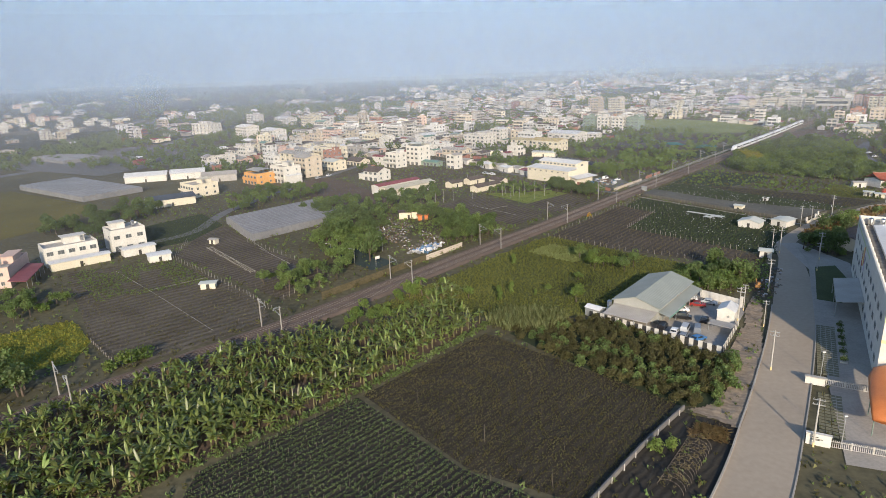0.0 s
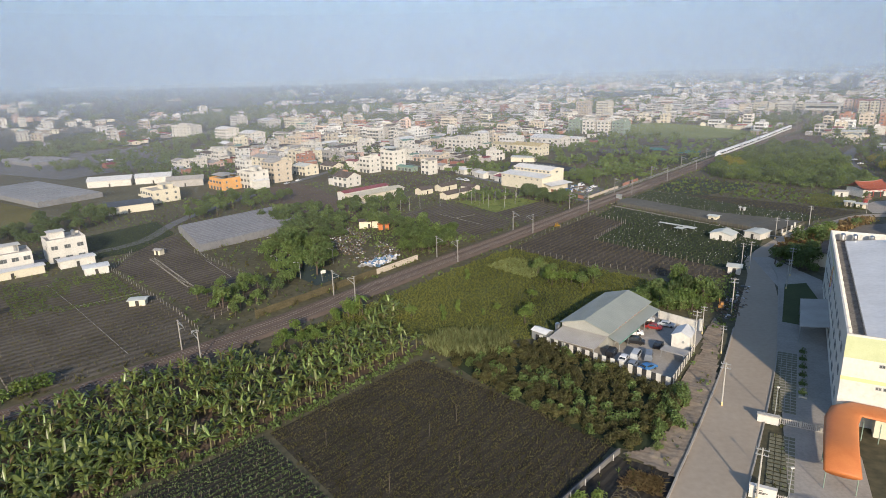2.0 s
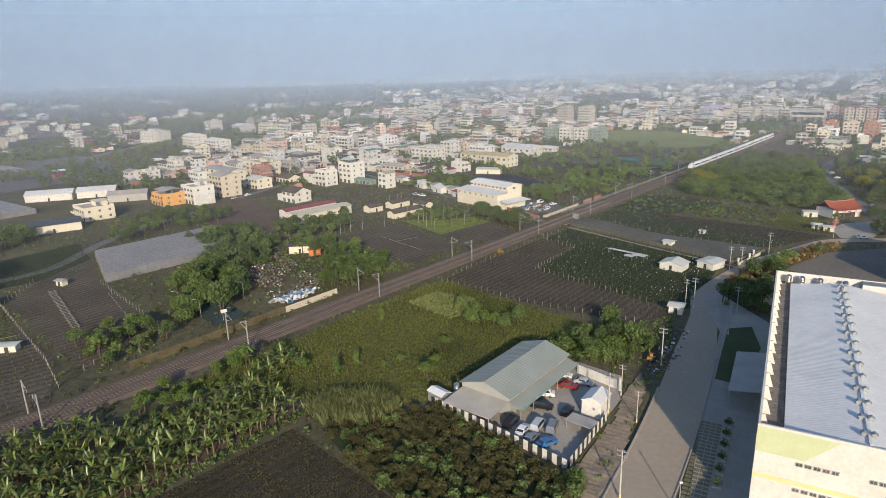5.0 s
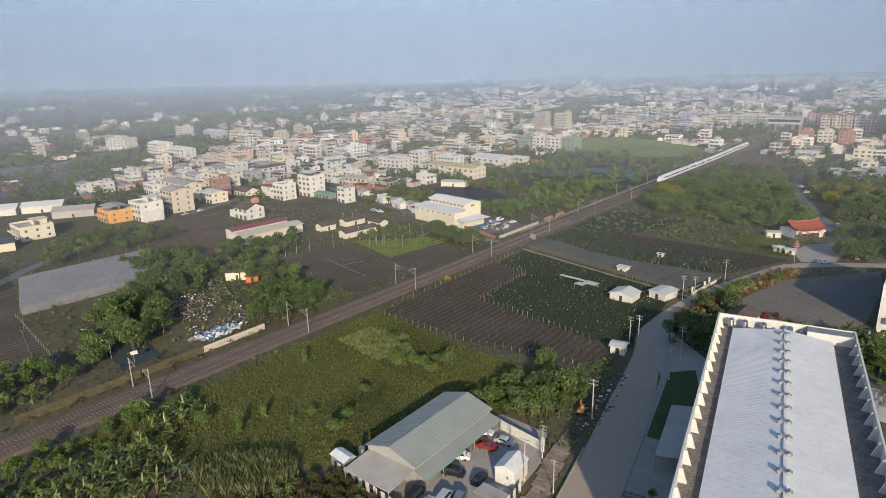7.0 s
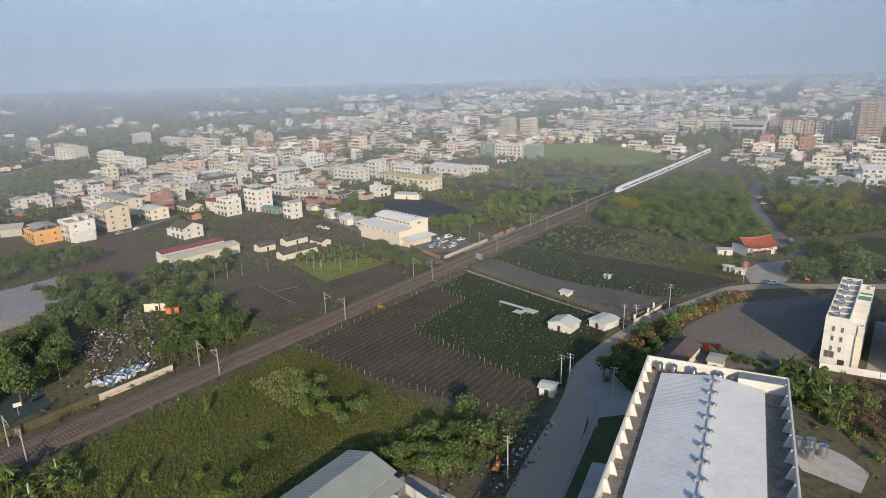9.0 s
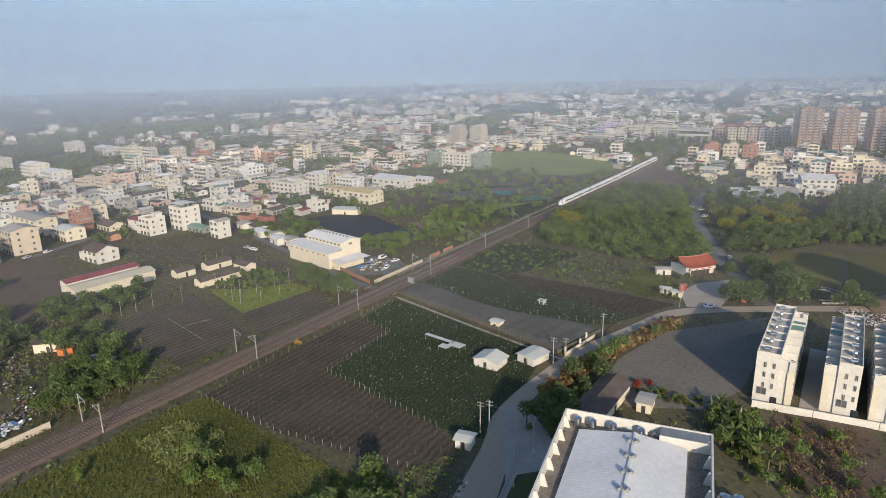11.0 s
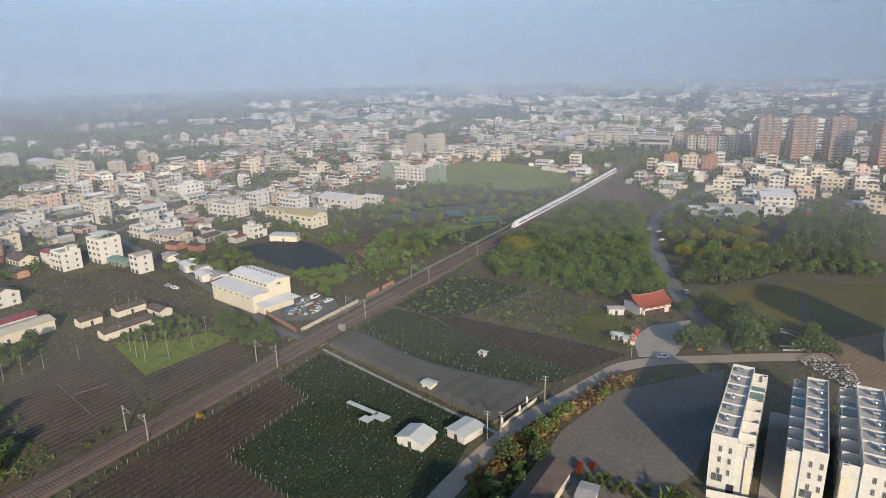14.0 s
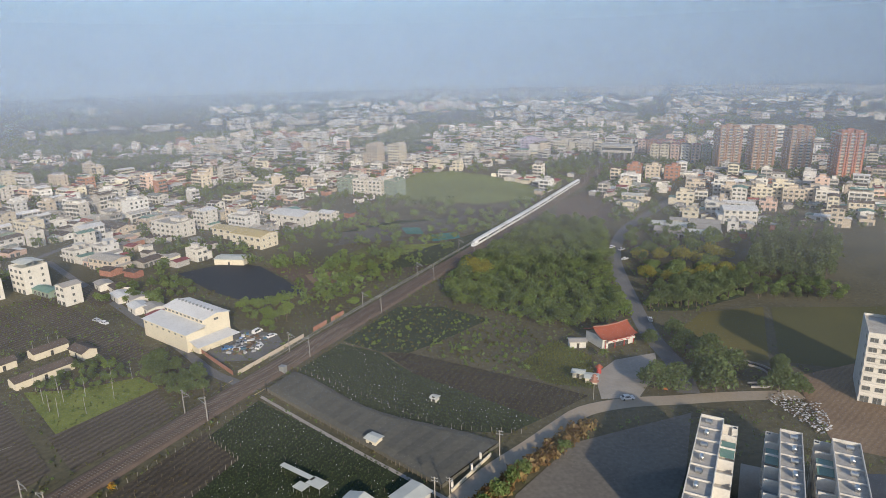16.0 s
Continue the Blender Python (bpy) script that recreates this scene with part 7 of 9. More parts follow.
film_house(-109, 280, -40, 14, 2.75, 50, 2.8, "long greenhouse of dull grey film vaults", -0.8)
film_house(-214, 343, 56, 11, 3.2, 84, 2.6, "low greenhouse of dull grey film vaults")
film_house(-330, 512, 56, 9, 3.5, 60, 2.6, "low greenhouse of blue grey film vaults")
house(-158, 202, -72, 20, 9, 2, 3, "stair", label="pink two-storey farmhouse with maroon lean-to", group="farm houses")
ob = thing("lean_to", "maroon sheet lean-to roof on posts", "lean-to", pose(-148.6, 199.5, 0, 0, 0, 20))
part("roof", Shape().add([(-2.6, -11, 4.1), (2.6, -11, 3.3), (2.6, 11, 3.3), (-2.6, 11, 4.1), (-2.6, -11, 4.2), (2.6, -11, 3.4), (2.6, 11, 3.4), (-2.6, 11, 4.2)], [(3, 2, 1, 0), (4, 5, 6, 7), (0, 1, 5, 4), (1, 2, 6, 5), (2, 3, 7, 6)]), M_ROOFRED, ob)
for y in (-10, -5, 0, 5, 10):
    part("post", Shape().tube((2.4, y, 0), (2.4, y, 3.3), 0.08), M_GREY, ob)
house(-150, 226, -47 + 90, 18, 11, 2, 0, "stair", label="white two-storey farmhouse with roof parapet", group="farm houses")
house(-137, 243, -47 + 90, 13, 11, 2, 0, "stair", label="white square farmhouse with roof parapet", group="farm houses", storey=4.0)
hut(-142, 219, 43, 20, 5, 2.9, 0.3, M_CREAM, M_ROOFWHITE, "long low annex with white sheet roof", "x", "farm annexes")
hut(-127, 233, 43, 12, 5, 2.9, 0.3, M_WHITE, M_ROOFWHITE, "low white annex with sheet roof", "x", "farm annexes")
hut(-114, 223, 35, 8, 6, 2.6, 0.3, M_WHITE, M_ROOFWHITE, "open shelter with white sheet roof", "x", "farm annexes")
hut(-168, 206, 30, 9, 8, 2.6, 0.4, WALLS[4], M_ROOFDUST, "old grey shed behind the farmhouse", "x", "farm annexes")
hut(-158, 330, 36, 24, 13, 4.0, 1.6, M_CREAM, M_ROOFBLUE, "cream shed with dark blue sheet roof", "x", "west sheds")
hut(-212, 414, 20, 26, 14, 4.0, 2.0, M_WHITE, M_ROOFWHITE, "white shed with pale blue sheet roof", "x", "west sheds")
hut(-188, 424, 20, 22, 14, 4.0, 2.0, M_WHITE, M_ROOFWHITE, "white shed with pale sheet roof", "x", "west sheds")
hut(-160, 408, 20, 22, 13, 4.2, 1.8, WALLS[4], M_ROOFDUST, "grey shed with brown sheet roof", "x", "west sheds")
house(-153, 358, -42, 17, 15, 3, 1, "stair", label="cream house with orange brick balconies", balcony=True)
house(-128, 392, -42, 15, 13, 3, 5, "shade", M_ROOFDUST, "ochre orange house with sheet roof", balcony=True)

# ---- warehouse and farmyard beyond the railway ----
WA = pose(61.5, 358.0, 0, 0, 0, -48)       # near corner; local -x along the lane wall, y to the right back
wh = thing("warehouse", "cream warehouse with two-level white metal roof", "warehouse", WA)
part("wall", Shape().box(-31, 0, 0, 0, 8.5, 7.4).box(-29, 8.5, 0, -1, 20, 10.6).box(-0.0, 2, 0, 4.5, 17, 3.6), M_CREAM, wh)
s = Shape().add([(-31.5, -0.5, 7.3), (0.5, -0.5, 7.3), (0.5, 8.5, 8.4), (-31.5, 8.5, 8.4), (-31.5, -0.5, 7.45), (0.5, -0.5, 7.45), (0.5, 8.5, 8.55), (-31.5, 8.5, 8.55)], [(3, 2, 1, 0), (4, 5, 6, 7), (0, 1, 5, 4), (1, 2, 6, 5), (2, 3, 7, 6), (3, 0, 4, 7)])
part("lower_roof", s, M_ROOFWHITE, wh)
part("upper_roof", gable(Shape(), 28, 11.5, 10.6, 1.2, 0.5, ribs=1.0), M_ROOFWHITE, wh, at=pose(-15, 14.25, 0))
part("side_gable", Shape().add([(-1, 8.5, 10.6), (-1, 20, 10.6), (-1, 14.25, 11.8)], [(0, 1, 2)]), M_CREAM, wh)
for i in range(10):
    part("window", window_mesh(1.6, 0.9), None, wh, at=pose(-28 + i * 2.8, 8.5, 9.5))
    part("roof_vent", vent_me, None, wh, at=pose(-27 + i * 2.6, 14.25, 11.8))
for i in range(7):
    part("window", window_mesh(1.2, 0.7), None, wh, at=pose(-29 + i * 4.3, 0, 6.2))
part("porch_roof", Shape().add([(0.02, 1, 4.4), (7.0, 0, 3.6), (7.0, 19, 3.6), (0.02, 18, 4.4), (0.02, 1, 4.5), (7.0, 0, 3.7), (7.0, 19, 3.7), (0.02, 18, 4.5)], [(3, 2, 1, 0), (4, 5, 6, 7), (0, 1, 5, 4), (1, 2, 6, 5), (2, 3, 7, 6), (3, 0, 4, 7)]), M_ROOFWHITE, wh)
part("window", window_mesh(2.0, 1.0), None, wh, at=pose(-1, 14, 9.4, 0, 0, 90))
part("door", Shape().box(-0.02, 4, 0, 0.08, 8, 3.2), M_GREY, wh)
M_CREAMROOF = material("pale_cream_roof_sheet", (0.44, 0.4, 0.29), (0.56, 0.51, 0.39), 0.3, rough=0.5, bump=0)
hut(-30.0, 347.5, 47, 34, 10, 4.2, 1.0, M_CREAM, M_CREAMROOF, "long cream farm hall with pale cream roof", "x", "farm halls")
hut(-37.2, 354.0, 47, 31, 7, 4.8, 0.8, M_WHITE, M_ROOFRED, "long white farm hall with red roof", "x", "farm halls")
house(-53, 393, -40, 13, 11, 2, 0, "old", label="white house with dark hipped roof", storey=3.0)
for x, y, yw, w, d in ((14, 349, 46, 20, 6), (8, 371, 46, 13, 6), (-4, 360, 46, 9, 6), (22, 366, -44, 10, 6)):
    hut(x, y, yw, w, d, 2.8, 1.2, M_CREAM, M_ROOFBROWN, "old courtyard house with dark tiled roof", "x", "courtyard house")
for x, y, yw, w, d, m in ((44, 395, -57, 11, 9, M_ROOFRED), (38, 408, -57, 9, 8, M_ROOFDUST), (31, 411, -57, 10, 7, M_ROOFWHITE), (27, 424, -57, 9, 8, M_ROOFDUST), (19, 429, -57, 11, 7, M_ROOFWHITE), (15, 442, -57, 12, 8, M_ROOFBROWN), (5, 450, -57, 9, 7, M_ROOFDUST), (51, 388, -57, 8, 6, M_ROOFDUST)):
    hut(x, y, yw, w, d, 3.2, 0.8, M_WHITE, m, "low cottage with sheet roof along the lane", "x", "lane cottages")
hut(64, 480, -20, 18, 10, 3.4, 0.6, M_CREAM, M_PALESHEET, "cream shed with pale roof at the pond", "x", "farm halls")
# junk heap and fence beyond the track
jr = random.Random(31)
M_JUNK = [material("%s_scrap" % n, a, b, 1.0, vary=0.5, island=True, stain=0.6) for n, a, b in (("white", (0.3, 0.3, 0.3), (0.6, 0.6, 0.6)), ("grey", (0.06, 0.06, 0.06), (0.2, 0.2, 0.2)), ("brown", (0.1, 0.07, 0.05), (0.22, 0.16, 0.11)), ("blue", (0.08, 0.15, 0.26), (0.14, 0.24, 0.36)))]
jk = Shape()
for x, y in points_in([(-42, 250), (-34, 282), (-26, 272), (-6, 240), (-14, 222), (-20, 226)], 0.85, 0.5, seed=33):
    if noise.noise(Vector((x * 0.13, y * 0.13, 7.0))) < -0.12:
        continue
    k = jr.uniform(0.1, 0.36)
    jk.box(-k, -k * jr.uniform(0.4, 1), -k * 0.3, k, k, k * jr.uniform(0.15, 0.5), jr.choice((0, 1, 1, 1, 2, 2, 2)), pose(x, y, 0.2 + jr.uniform(0, 1.0), jr.uniform(-40, 40), jr.uniform(-40, 40), jr.uniform(0, 360)))
for x, y in points_in([(-20, 222), (-14, 232), (-6, 236), (-12, 222)], 0.9, 0.5, seed=34):
    k = jr.uniform(0.3, 0.8)
    jk.box(-k, -k * 0.7, -k * 0.3, k, k * 0.7, k * 0.3, jr.choice((0, 0, 3)), pose(x, y, 0.5 + jr.uniform(0, 0.7), jr.uniform(-40, 40), jr.uniform(-40, 40), jr.uniform(0, 360)))
tagged(part("junk_heap", jk, M_JUNK), "heap of scrap, rubble and white sacks", "junk", kind="stuff")
jk = Shape()
for x, y in points_in([(249, 277), (256, 280), (263, 270), (256, 257), (250, 256), (250, 267)], 0.8, 0.5, seed=35):
    k = jr.uniform(0.1, 0.36)
    jk.box(-k, -k * 0.7, 0, k, k * 0.7, k * 0.6, jr.choice((0, 0, 0, 2)), pose(x, y, 0.1 + jr.uniform(0, 0.6), jr.uniform(-20, 20), jr.uniform(-20, 20), jr.uniform(0, 360)))
tagged(part("rubble_heap", jk, M_JUNK), "heap of pale rubble and sacks", "rubble", kind="stuff")
ob = thing("railway_wall", "pale concrete wall beside the railway", "wall", pose(0, 0, 0), "railway walls")
M_IVY = material("rusty_overgrown_wall", (0.055, 0.05, 0.026), (0.13, 0.105, 0.06), 0.4, fine=2)
for i, (p, h) in enumerate(along(RAIL, 3.0, -9.2, 0)):
    if -14 < p.x < 0:
        part("panel", Shape().box(-0.12, 0, 0, 0.12, 2.96, 1.9), WALLS[2], ob, at=pose(p.x, p.y, 0, 0, 0, h))
    elif -44 < p.x <= -14:
        part("panel", Shape().box(-0.15, 0, 0, 0.15, 2.96, 2.2), M_IVY, ob, "rusty overgrown fence panel", pose(p.x, p.y, 0, 0, 0, h))
    elif 82 < p.x < 103:
        part("panel", Shape().box(-0.12, 0, 0, 0.12, 2.96, 1.5), WALLS[2], ob, at=pose(p.x, p.y, 0, 0, 0, h))
    elif 106 < p.x < 121 and i % 4:
        part("panel", Shape().box(-0.12, 0, 0, 0.12, 2.96, 2.0), WALLS[8], ob, "red brick wall panel", pose(p.x, p.y, 0, 0, 0, h))
bar_rail = thing("railway_fence", "grey steel fence along the railway", "fence", pose(0, 0, 0))
rf = Shape()
for i in range(4):
    rf.box(-0.03, i * 0.5, 0, 0.03, i * 0.5 + 0.06, 1.5)
rf.box(-0.03, 0, 1.3, 0.03, 2.0, 1.36).box(-0.03, 0, 0.4, 0.03, 2.0, 0.46)
rf_me = rf.mesh("panel", M_GREY)
for p, h in along(RAIL, 2.0, -6.6, 0):
    if 92 < p.x < 260:
        part("panel", rf_me, None, bar_rail, at=pose(p.x, p.y, 0.05, 0, 0, h))
lw = thing("brick_wall", "low red brick wall along the lane", "wall", pose(80.5, 335, 0, 0, 0, math.degrees(math.atan2(25, -16))))
for i in range(9):
    part("panel", Shape().box(i * 3.2, -0.12, 0, i * 3.2 + 3.14, 0.12, 1.6), WALLS[8], lw)
# ball court with hoops and lamp posts
field("ball_court", [(-55, 231), (-49, 241), (-24, 213), (-31, 204)], material("worn_green_court", (0.03, 0.045, 0.045), (0.05, 0.07, 0.065), 0.3), "worn dark green ball court", "court", 0.1)
for x, y, yw in ((-47, 233, -140), (-30, 209, 40)):
    ob = thing("basketball_hoop", "basketball hoop with white backboard", "hoop", pose(x, y, 0, 0, 0, yw), "court hoops")
    part("post", Shape().tube((0, 0, 0), (0, 0, 3.2), 0.08).tube((0, 0, 3.2), (0, -1.1, 3.3), 0.06), M_GREY, ob)
    part("backboard", Shape().box(-0.9, -1.16, 2.9, 0.9, -1.1, 3.95), M_WHITE, ob)
for x, y in ((-48, 220), (-38, 212), (-57, 246), (-30, 228)):
    ob = thing("street_lamp", "grey street lamp with curved arm", "lamp", pose(x, y, 0, 0, 0, 200), "court lamps")
    part("pole", Shape().tube((0, 0, 0), (0, 0, 5.4), 0.07, 0.05).tube((0, 0, 5.4), (0.8, 0, 5.9), 0.05).tube((0.8, 0, 5.9), (1.5, 0, 5.9), 0.05), M_GREY, ob)
    part("head", Shape().box(1.3, -0.12, 5.85, 1.9, 0.12, 5.97), M_WHITE, ob)
# tall poles in the plots
plot_pole = Shape().tube((0, 0, 0), (0.15, 0, 6.8), 0.08, 0.05, 6)
plot_tuft = PALM[0][1]
for i, (x, y) in enumerate(((-13, 312), (-9, 316), (-4, 320), (6, 324), (16, 338), (22, 328), (26, 322), (30, 318), (34, 330), (40, 338), (46, 340), (24, 335), (28, 328), (38, 318), (44, 326), (8, 372), (4, 368), (10, 376))):
    ob = thing("pole", "slender pale wooden pole standing in the plot", "pole", pose(x, y, 0, 0, 0, i * 50), "plot poles")
    part("shaft", plot_pole.mesh("shaft", M_CONC) if i == 0 else bpy.data.meshes["shaft"], None, ob)
    if i % 4 != 3:
        part("crown", plot_tuft, None, ob, "small dark palm crown", pose(0.05, -0.02, 4.7) @ Matrix.Scale(0.4, 4))
# level crossing
for x, y, hd in ((78, 324, 52), (93, 320, 232)):
    ob = thing("crossing_gate", "level crossing barrier with signal post", "barrier", pose(x, y, 0, 0, 0, hd), "crossing barriers")
    part("post", Shape().tube((0, 0, 0), (0, 0, 3.6), 0.1).box(-0.35, -0.2, 0, 0.35, 0.2, 1.1), M_DARK, ob)
    part("lights", Shape().box(-0.5, -0.1, 2.6, 0.5, 0.1, 2.9), M_DARK, ob)
    part("arm", Shape().tube((0, 0, 1.0), (5.5, 0, 1.3), 0.05), M_PALEYELLOW, ob, "yellow barrier arm")
ob = thing("crossing_hut", "small grey signal cabinet beside the crossing", "cabinet", pose(98, 333, 0, 0, 0, -38))
part("body", Shape().box(-1.2, -0.8, 0, 1.2, 0.8, 2.3).box(-1.3, -0.9, 2.3, 1.3, 0.9, 2.42), M_GREY, ob)
ob = thing("flower_bush", "small bush of orange yellow flowers beside the track", "bush", pose(57.5, 275.5, 0))
part("crown", tree_meshes(55, "bush")[1].mesh("crown", leafy("orange_blossom", (0.3, 0.14, 0.02), (0.5, 0.3, 0.05))), None, ob, at=Matrix.Scale(0.8, 4))

# ---- temple ----
TA = pose(221.5, 330.0, 0, 0, 0, 12) @ Matrix.Scale(0.86, 4)
tp = thing("temple", "white temple with sweeping orange red tiled roof", "temple", TA)
part("wall", gable_walls(Shape(), 17, 12, 0, 4.4, 0.9), M_WHITE, tp)
for sg in (-1, 1):
    s, v, nn = Shape(), [], 8
    nx = 16
    for i in range(nx + 1):
        x = -9.4 + 18.8 * i / nx
        lift = 0.9 * abs(x / 9.4) ** 3
        for j in range(nn + 1):
            u = j / nn
            v.append((x, sg * 7.6 * u, 8.0 - 3.6 * (1 - (1 - u) ** 1.7) + lift * (0.5 + 0.5 * u) - 0.0))
    s.add(v, [((i * (nn + 1) + j), (i + 1) * (nn + 1) + j, (i + 1) * (nn + 1) + j + 1, i * (nn + 1) + j + 1)[:: (1 if sg < 0 else -1)] for i in range(nx) for j in range(nn)])
    roof_ob = part("roof", s, M_ROOFTILE, tp, "sweeping orange red tiles", smooth=True)
    for i in range(30):
        x = -9.1 + 18.2 * i / 29
        lift = 0.9 * abs(x / 9.4) ** 3
        rb2 = Shape()
        for j in range(5):
            u0, u1 = j / 5, (j + 1) / 5
            z0, z1 = (8.05 - 3.6 * (1 - (1 - u) ** 1.7) + lift * (0.5 + 0.5 * u) for u in (u0, u1))
            rb2.tube((x, sg * 7.6 * u0, z0), (x, sg * 7.6 * u1, z1), 0.09, 0.09, 4)
        part("tile_rib", rb2, M_ROOFTILE, roof_ob)
part("ridge", Shape().tube((-9.4, 0, 8.9), (-4, 0, 8.1), 0.25).tube((-4, 0, 8.1), (4, 0, 8.1), 0.25).tube((4, 0, 8.1), (9.4, 0, 8.9), 0.25), WALLS[8], tp)
for x in (-7.5, -2.5, 2.5, 7.5):
    part("column", Shape().tube((x, -7.0, 0), (x, -7.0, 4.2), 0.2, 0.2, 8), M_TANK_RED, tp, "red painted column")
part("banner", Shape().box(-7, -7.95, 3.3, 7.4, -7.8, 4.3), M_WHITE, tp, "white banner board with red edge")
part("banner_edge", Shape().box(-7, -7.98, 4.3, 7.4, -7.76, 4.5), M_TANK_RED, tp)
for x in (-3.5, 0, 3.5):
    part("bar", Shape().box(x - 1.1, -7.98, 3.6, x + 1.1, -7.95, 4.0), M_TANK_RED, tp, "red bar of unreadable writing")
# solid wall here: the dark panel puts the open front's shade into colour
part("door", Shape().box(-5.5, -6.08, 0, 5.5, -6.0, 3.2), M_DARK, tp, "dark panel painted as the shaded open front")
hut(207.5, 328.5, -12, 6.5, 4.0, 2.6, 0.5, M_WHITE, M_ROOFDUST, "small white gatehouse beside the temple", "x", "temple huts")
ob = thing("lantern_pole", "tall pole with a red tiered pagoda lantern", "lantern", pose(196.5, 289.5, 0))
part("pole", Shape().tube((0, 0, 0), (0, 0, 9.0), 0.1, 0.08), M_CONC, ob)
for z, r in ((6.6, 1.5), (7.6, 1.2), (8.5, 0.8)):
    part("tier", Shape().tube((0, 0, z), (0, 0, z + 0.5), r, r * 0.25, 8).tube((0, 0, z - 0.3), (0, 0, z), r * 0.6, r * 0.6, 8), WALLS[8], ob, "red tiled lantern tier")
ob = thing("incense_burner", "red temple burner with tiered roof", "burner", pose(206, 306, 0))
part("body", Shape().tube((0, 0, 0), (0, 0, 2.4), 0.9, 0.8, 8), M_TANK_RED, ob)
part("roof", Shape().tube((0, 0, 2.4), (0, 0, 3.4), 1.5, 0.2, 8), M_ROOFTILE, ob)
ob = thing("mini_excavator", "small orange excavator under the trees", "excavator", pose(222, 290, 0, 0, 0, 60))
part("body", Shape().box(-0.9, -0.8, 0.5, 0.9, 0.8, 1.4), M_ORANGE, ob)
part("cab", Shape().box(-0.2, -0.7, 1.4, 0.7, 0.7, 2.4), M_DARK, ob)
part("tracks", Shape().box(-1.1, -1.0, 0, 1.1, -0.6, 0.5).box(-1.1, 0.6, 0, 1.1, 1.0, 0.5), M_DARK, ob)
part("arm", Shape().tube((0.8, 0, 1.2), (2.0, 0, 2.4), 0.14).tube((2.0, 0, 2.4), (2.7, 0, 0.9), 0.1), M_ORANGE, ob)
ob = thing("canal", "curved concrete canal wall", "canal", pose(0, 0, 0))
cl = smooth_line([(250, 286), (256, 285), (261, 288), (263, 294), (260, 300), (254, 304)], 2)
part("wall", ribbon(cl, -1.5, -1.25, 0.7, thick=0.7), WALLS[4], ob)
part("wall", ribbon(cl, 1.25, 1.5, 0.7, thick=0.7), WALLS[4], ob)
part("water", ribbon(cl, -1.25, 1.25, 0.12), M_POND, ob, "dark canal water")
# concrete canal edge and hoop tunnel near the start
ob = thing("canal_edge", "low weathered concrete channel wall beside the field", "channel", pose(0, 0, 0))
cl = smooth_line([(14, 76), (23.5, 87.5), (33, 99), (43.5, 110.5)], 3)
part("wall", ribbon(cl, -0.15, 0.15, 1.0, thick=1.0), M_GRAVEL, ob)
# dark ribbon paints the wall's shadow on the ground to its left
part("bed", ribbon(cl, -1.0, -0.15, 0.1), M_DARK, ob, "dark strip painted as shadow along the wall")
for p, h in along(cl, 4.5, 0.4, 2.0):
    part("post", Shape().tube((0, 0, 0), (0, 0, 1.3), 0.08, 0.08, 6), M_WHITE, ob, at=pose(p.x, p.y, 0))
ob = thing("hoop_tunnel", "bare bent hoops of an old grow tunnel", "tunnel frame", pose(33, 86, 0, 0, 0, -36))
hoop, v = Shape(), []
for k in range(11):
    a0 = math.pi * k / 10
    c, o = Vector((2.2 * math.cos(a0), 0, 1.9 * math.sin(a0))), Vector((math.cos(a0), 0, math.sin(a0)))
    v += [c + o * 0.035, c + Vector((0, 0.035, 0)), c - o * 0.035, c - Vector((0, 0.035, 0))]
hoop.add(v, [(4 * k + j, 4 * k + (j + 1) % 4, 4 * k + 4 + (j + 1) % 4, 4 * k + 4 + j) for k in range(10) for j in range(4)])
hoop_me = hoop.mesh("hoop", M_STAKE)
for i in range(17):
    part("hoop", hoop_me, None, ob, at=pose(0, i * 0.95, 0, jr.uniform(-8, 8), 0, jr.uniform(-6, 6)))

scatter("dry_vines", [bushy_template(7, 0.7, i + 120) for i in range(3)], [(x, y, jr.uniform(0.2, 1.5), jr.uniform(0.5, 1.2)) for x, y in points_in([(31, 86), (35, 86), (43, 97), (40, 99)], 0.9, 0.5, seed=64) if jr.random() < 0.6], M_VINE, "dry vines over the bare hoops")
scatter("debris", [blade_template(7, 0.5, 0.05, 0.9, i + 130) for i in range(3)], [(x, y, 0.05 + 0.6 * max(0, 1 - math.hypot(x - 45, y - 101.5) / 4), jr.uniform(0.5, 1.3)) for x, y in points_in([(41, 101), (44, 105), (49, 103), (47, 98)], 0.45, 0.5, seed=65)], M_DRY, "heap of brown dry brushwood beside the road", "debris")
for x, y in ((34, 97), (37, 97.5)):
    tree(x, y, 0.8, BUSH_L, "bush", "small bright green bush on bare earth")
# fences and yard round the plots
def post_row(pts, step, h, label, wires=True):
    """A row of posts with two wires, as one fence."""
    line = []
    for (x0, y0), (x1, y1) in zip(pts, pts[1:]):
        n = max(1, round(math.hypot(x1 - x0, y1 - y0) / step))
        line += [(x0 + (x1 - x0) * i / n, y0 + (y1 - y0) * i / n) for i in range(n)]
    line.append(pts[-1])
    s, r = Shape(), random.Random(len(line))
    for x, y in line:
        s.tube((x, y, 0), (x + r.uniform(-0.1, 0.1), y, h * r.uniform(0.85, 1.1)), 0.07, 0.06, 5)
    if wires:
        for (x0, y0), (x1, y1) in zip(line, line[1:]):
            for z in (0.5, 0.92):
                s.tube((x0, y0, h * z), (x1, y1, h * z), 0.015, 0.015, 3, 1)
    tagged(part("field_fence", s, [M_STAKE_PALE, M_DARK]), label, "fence", kind="stuff")


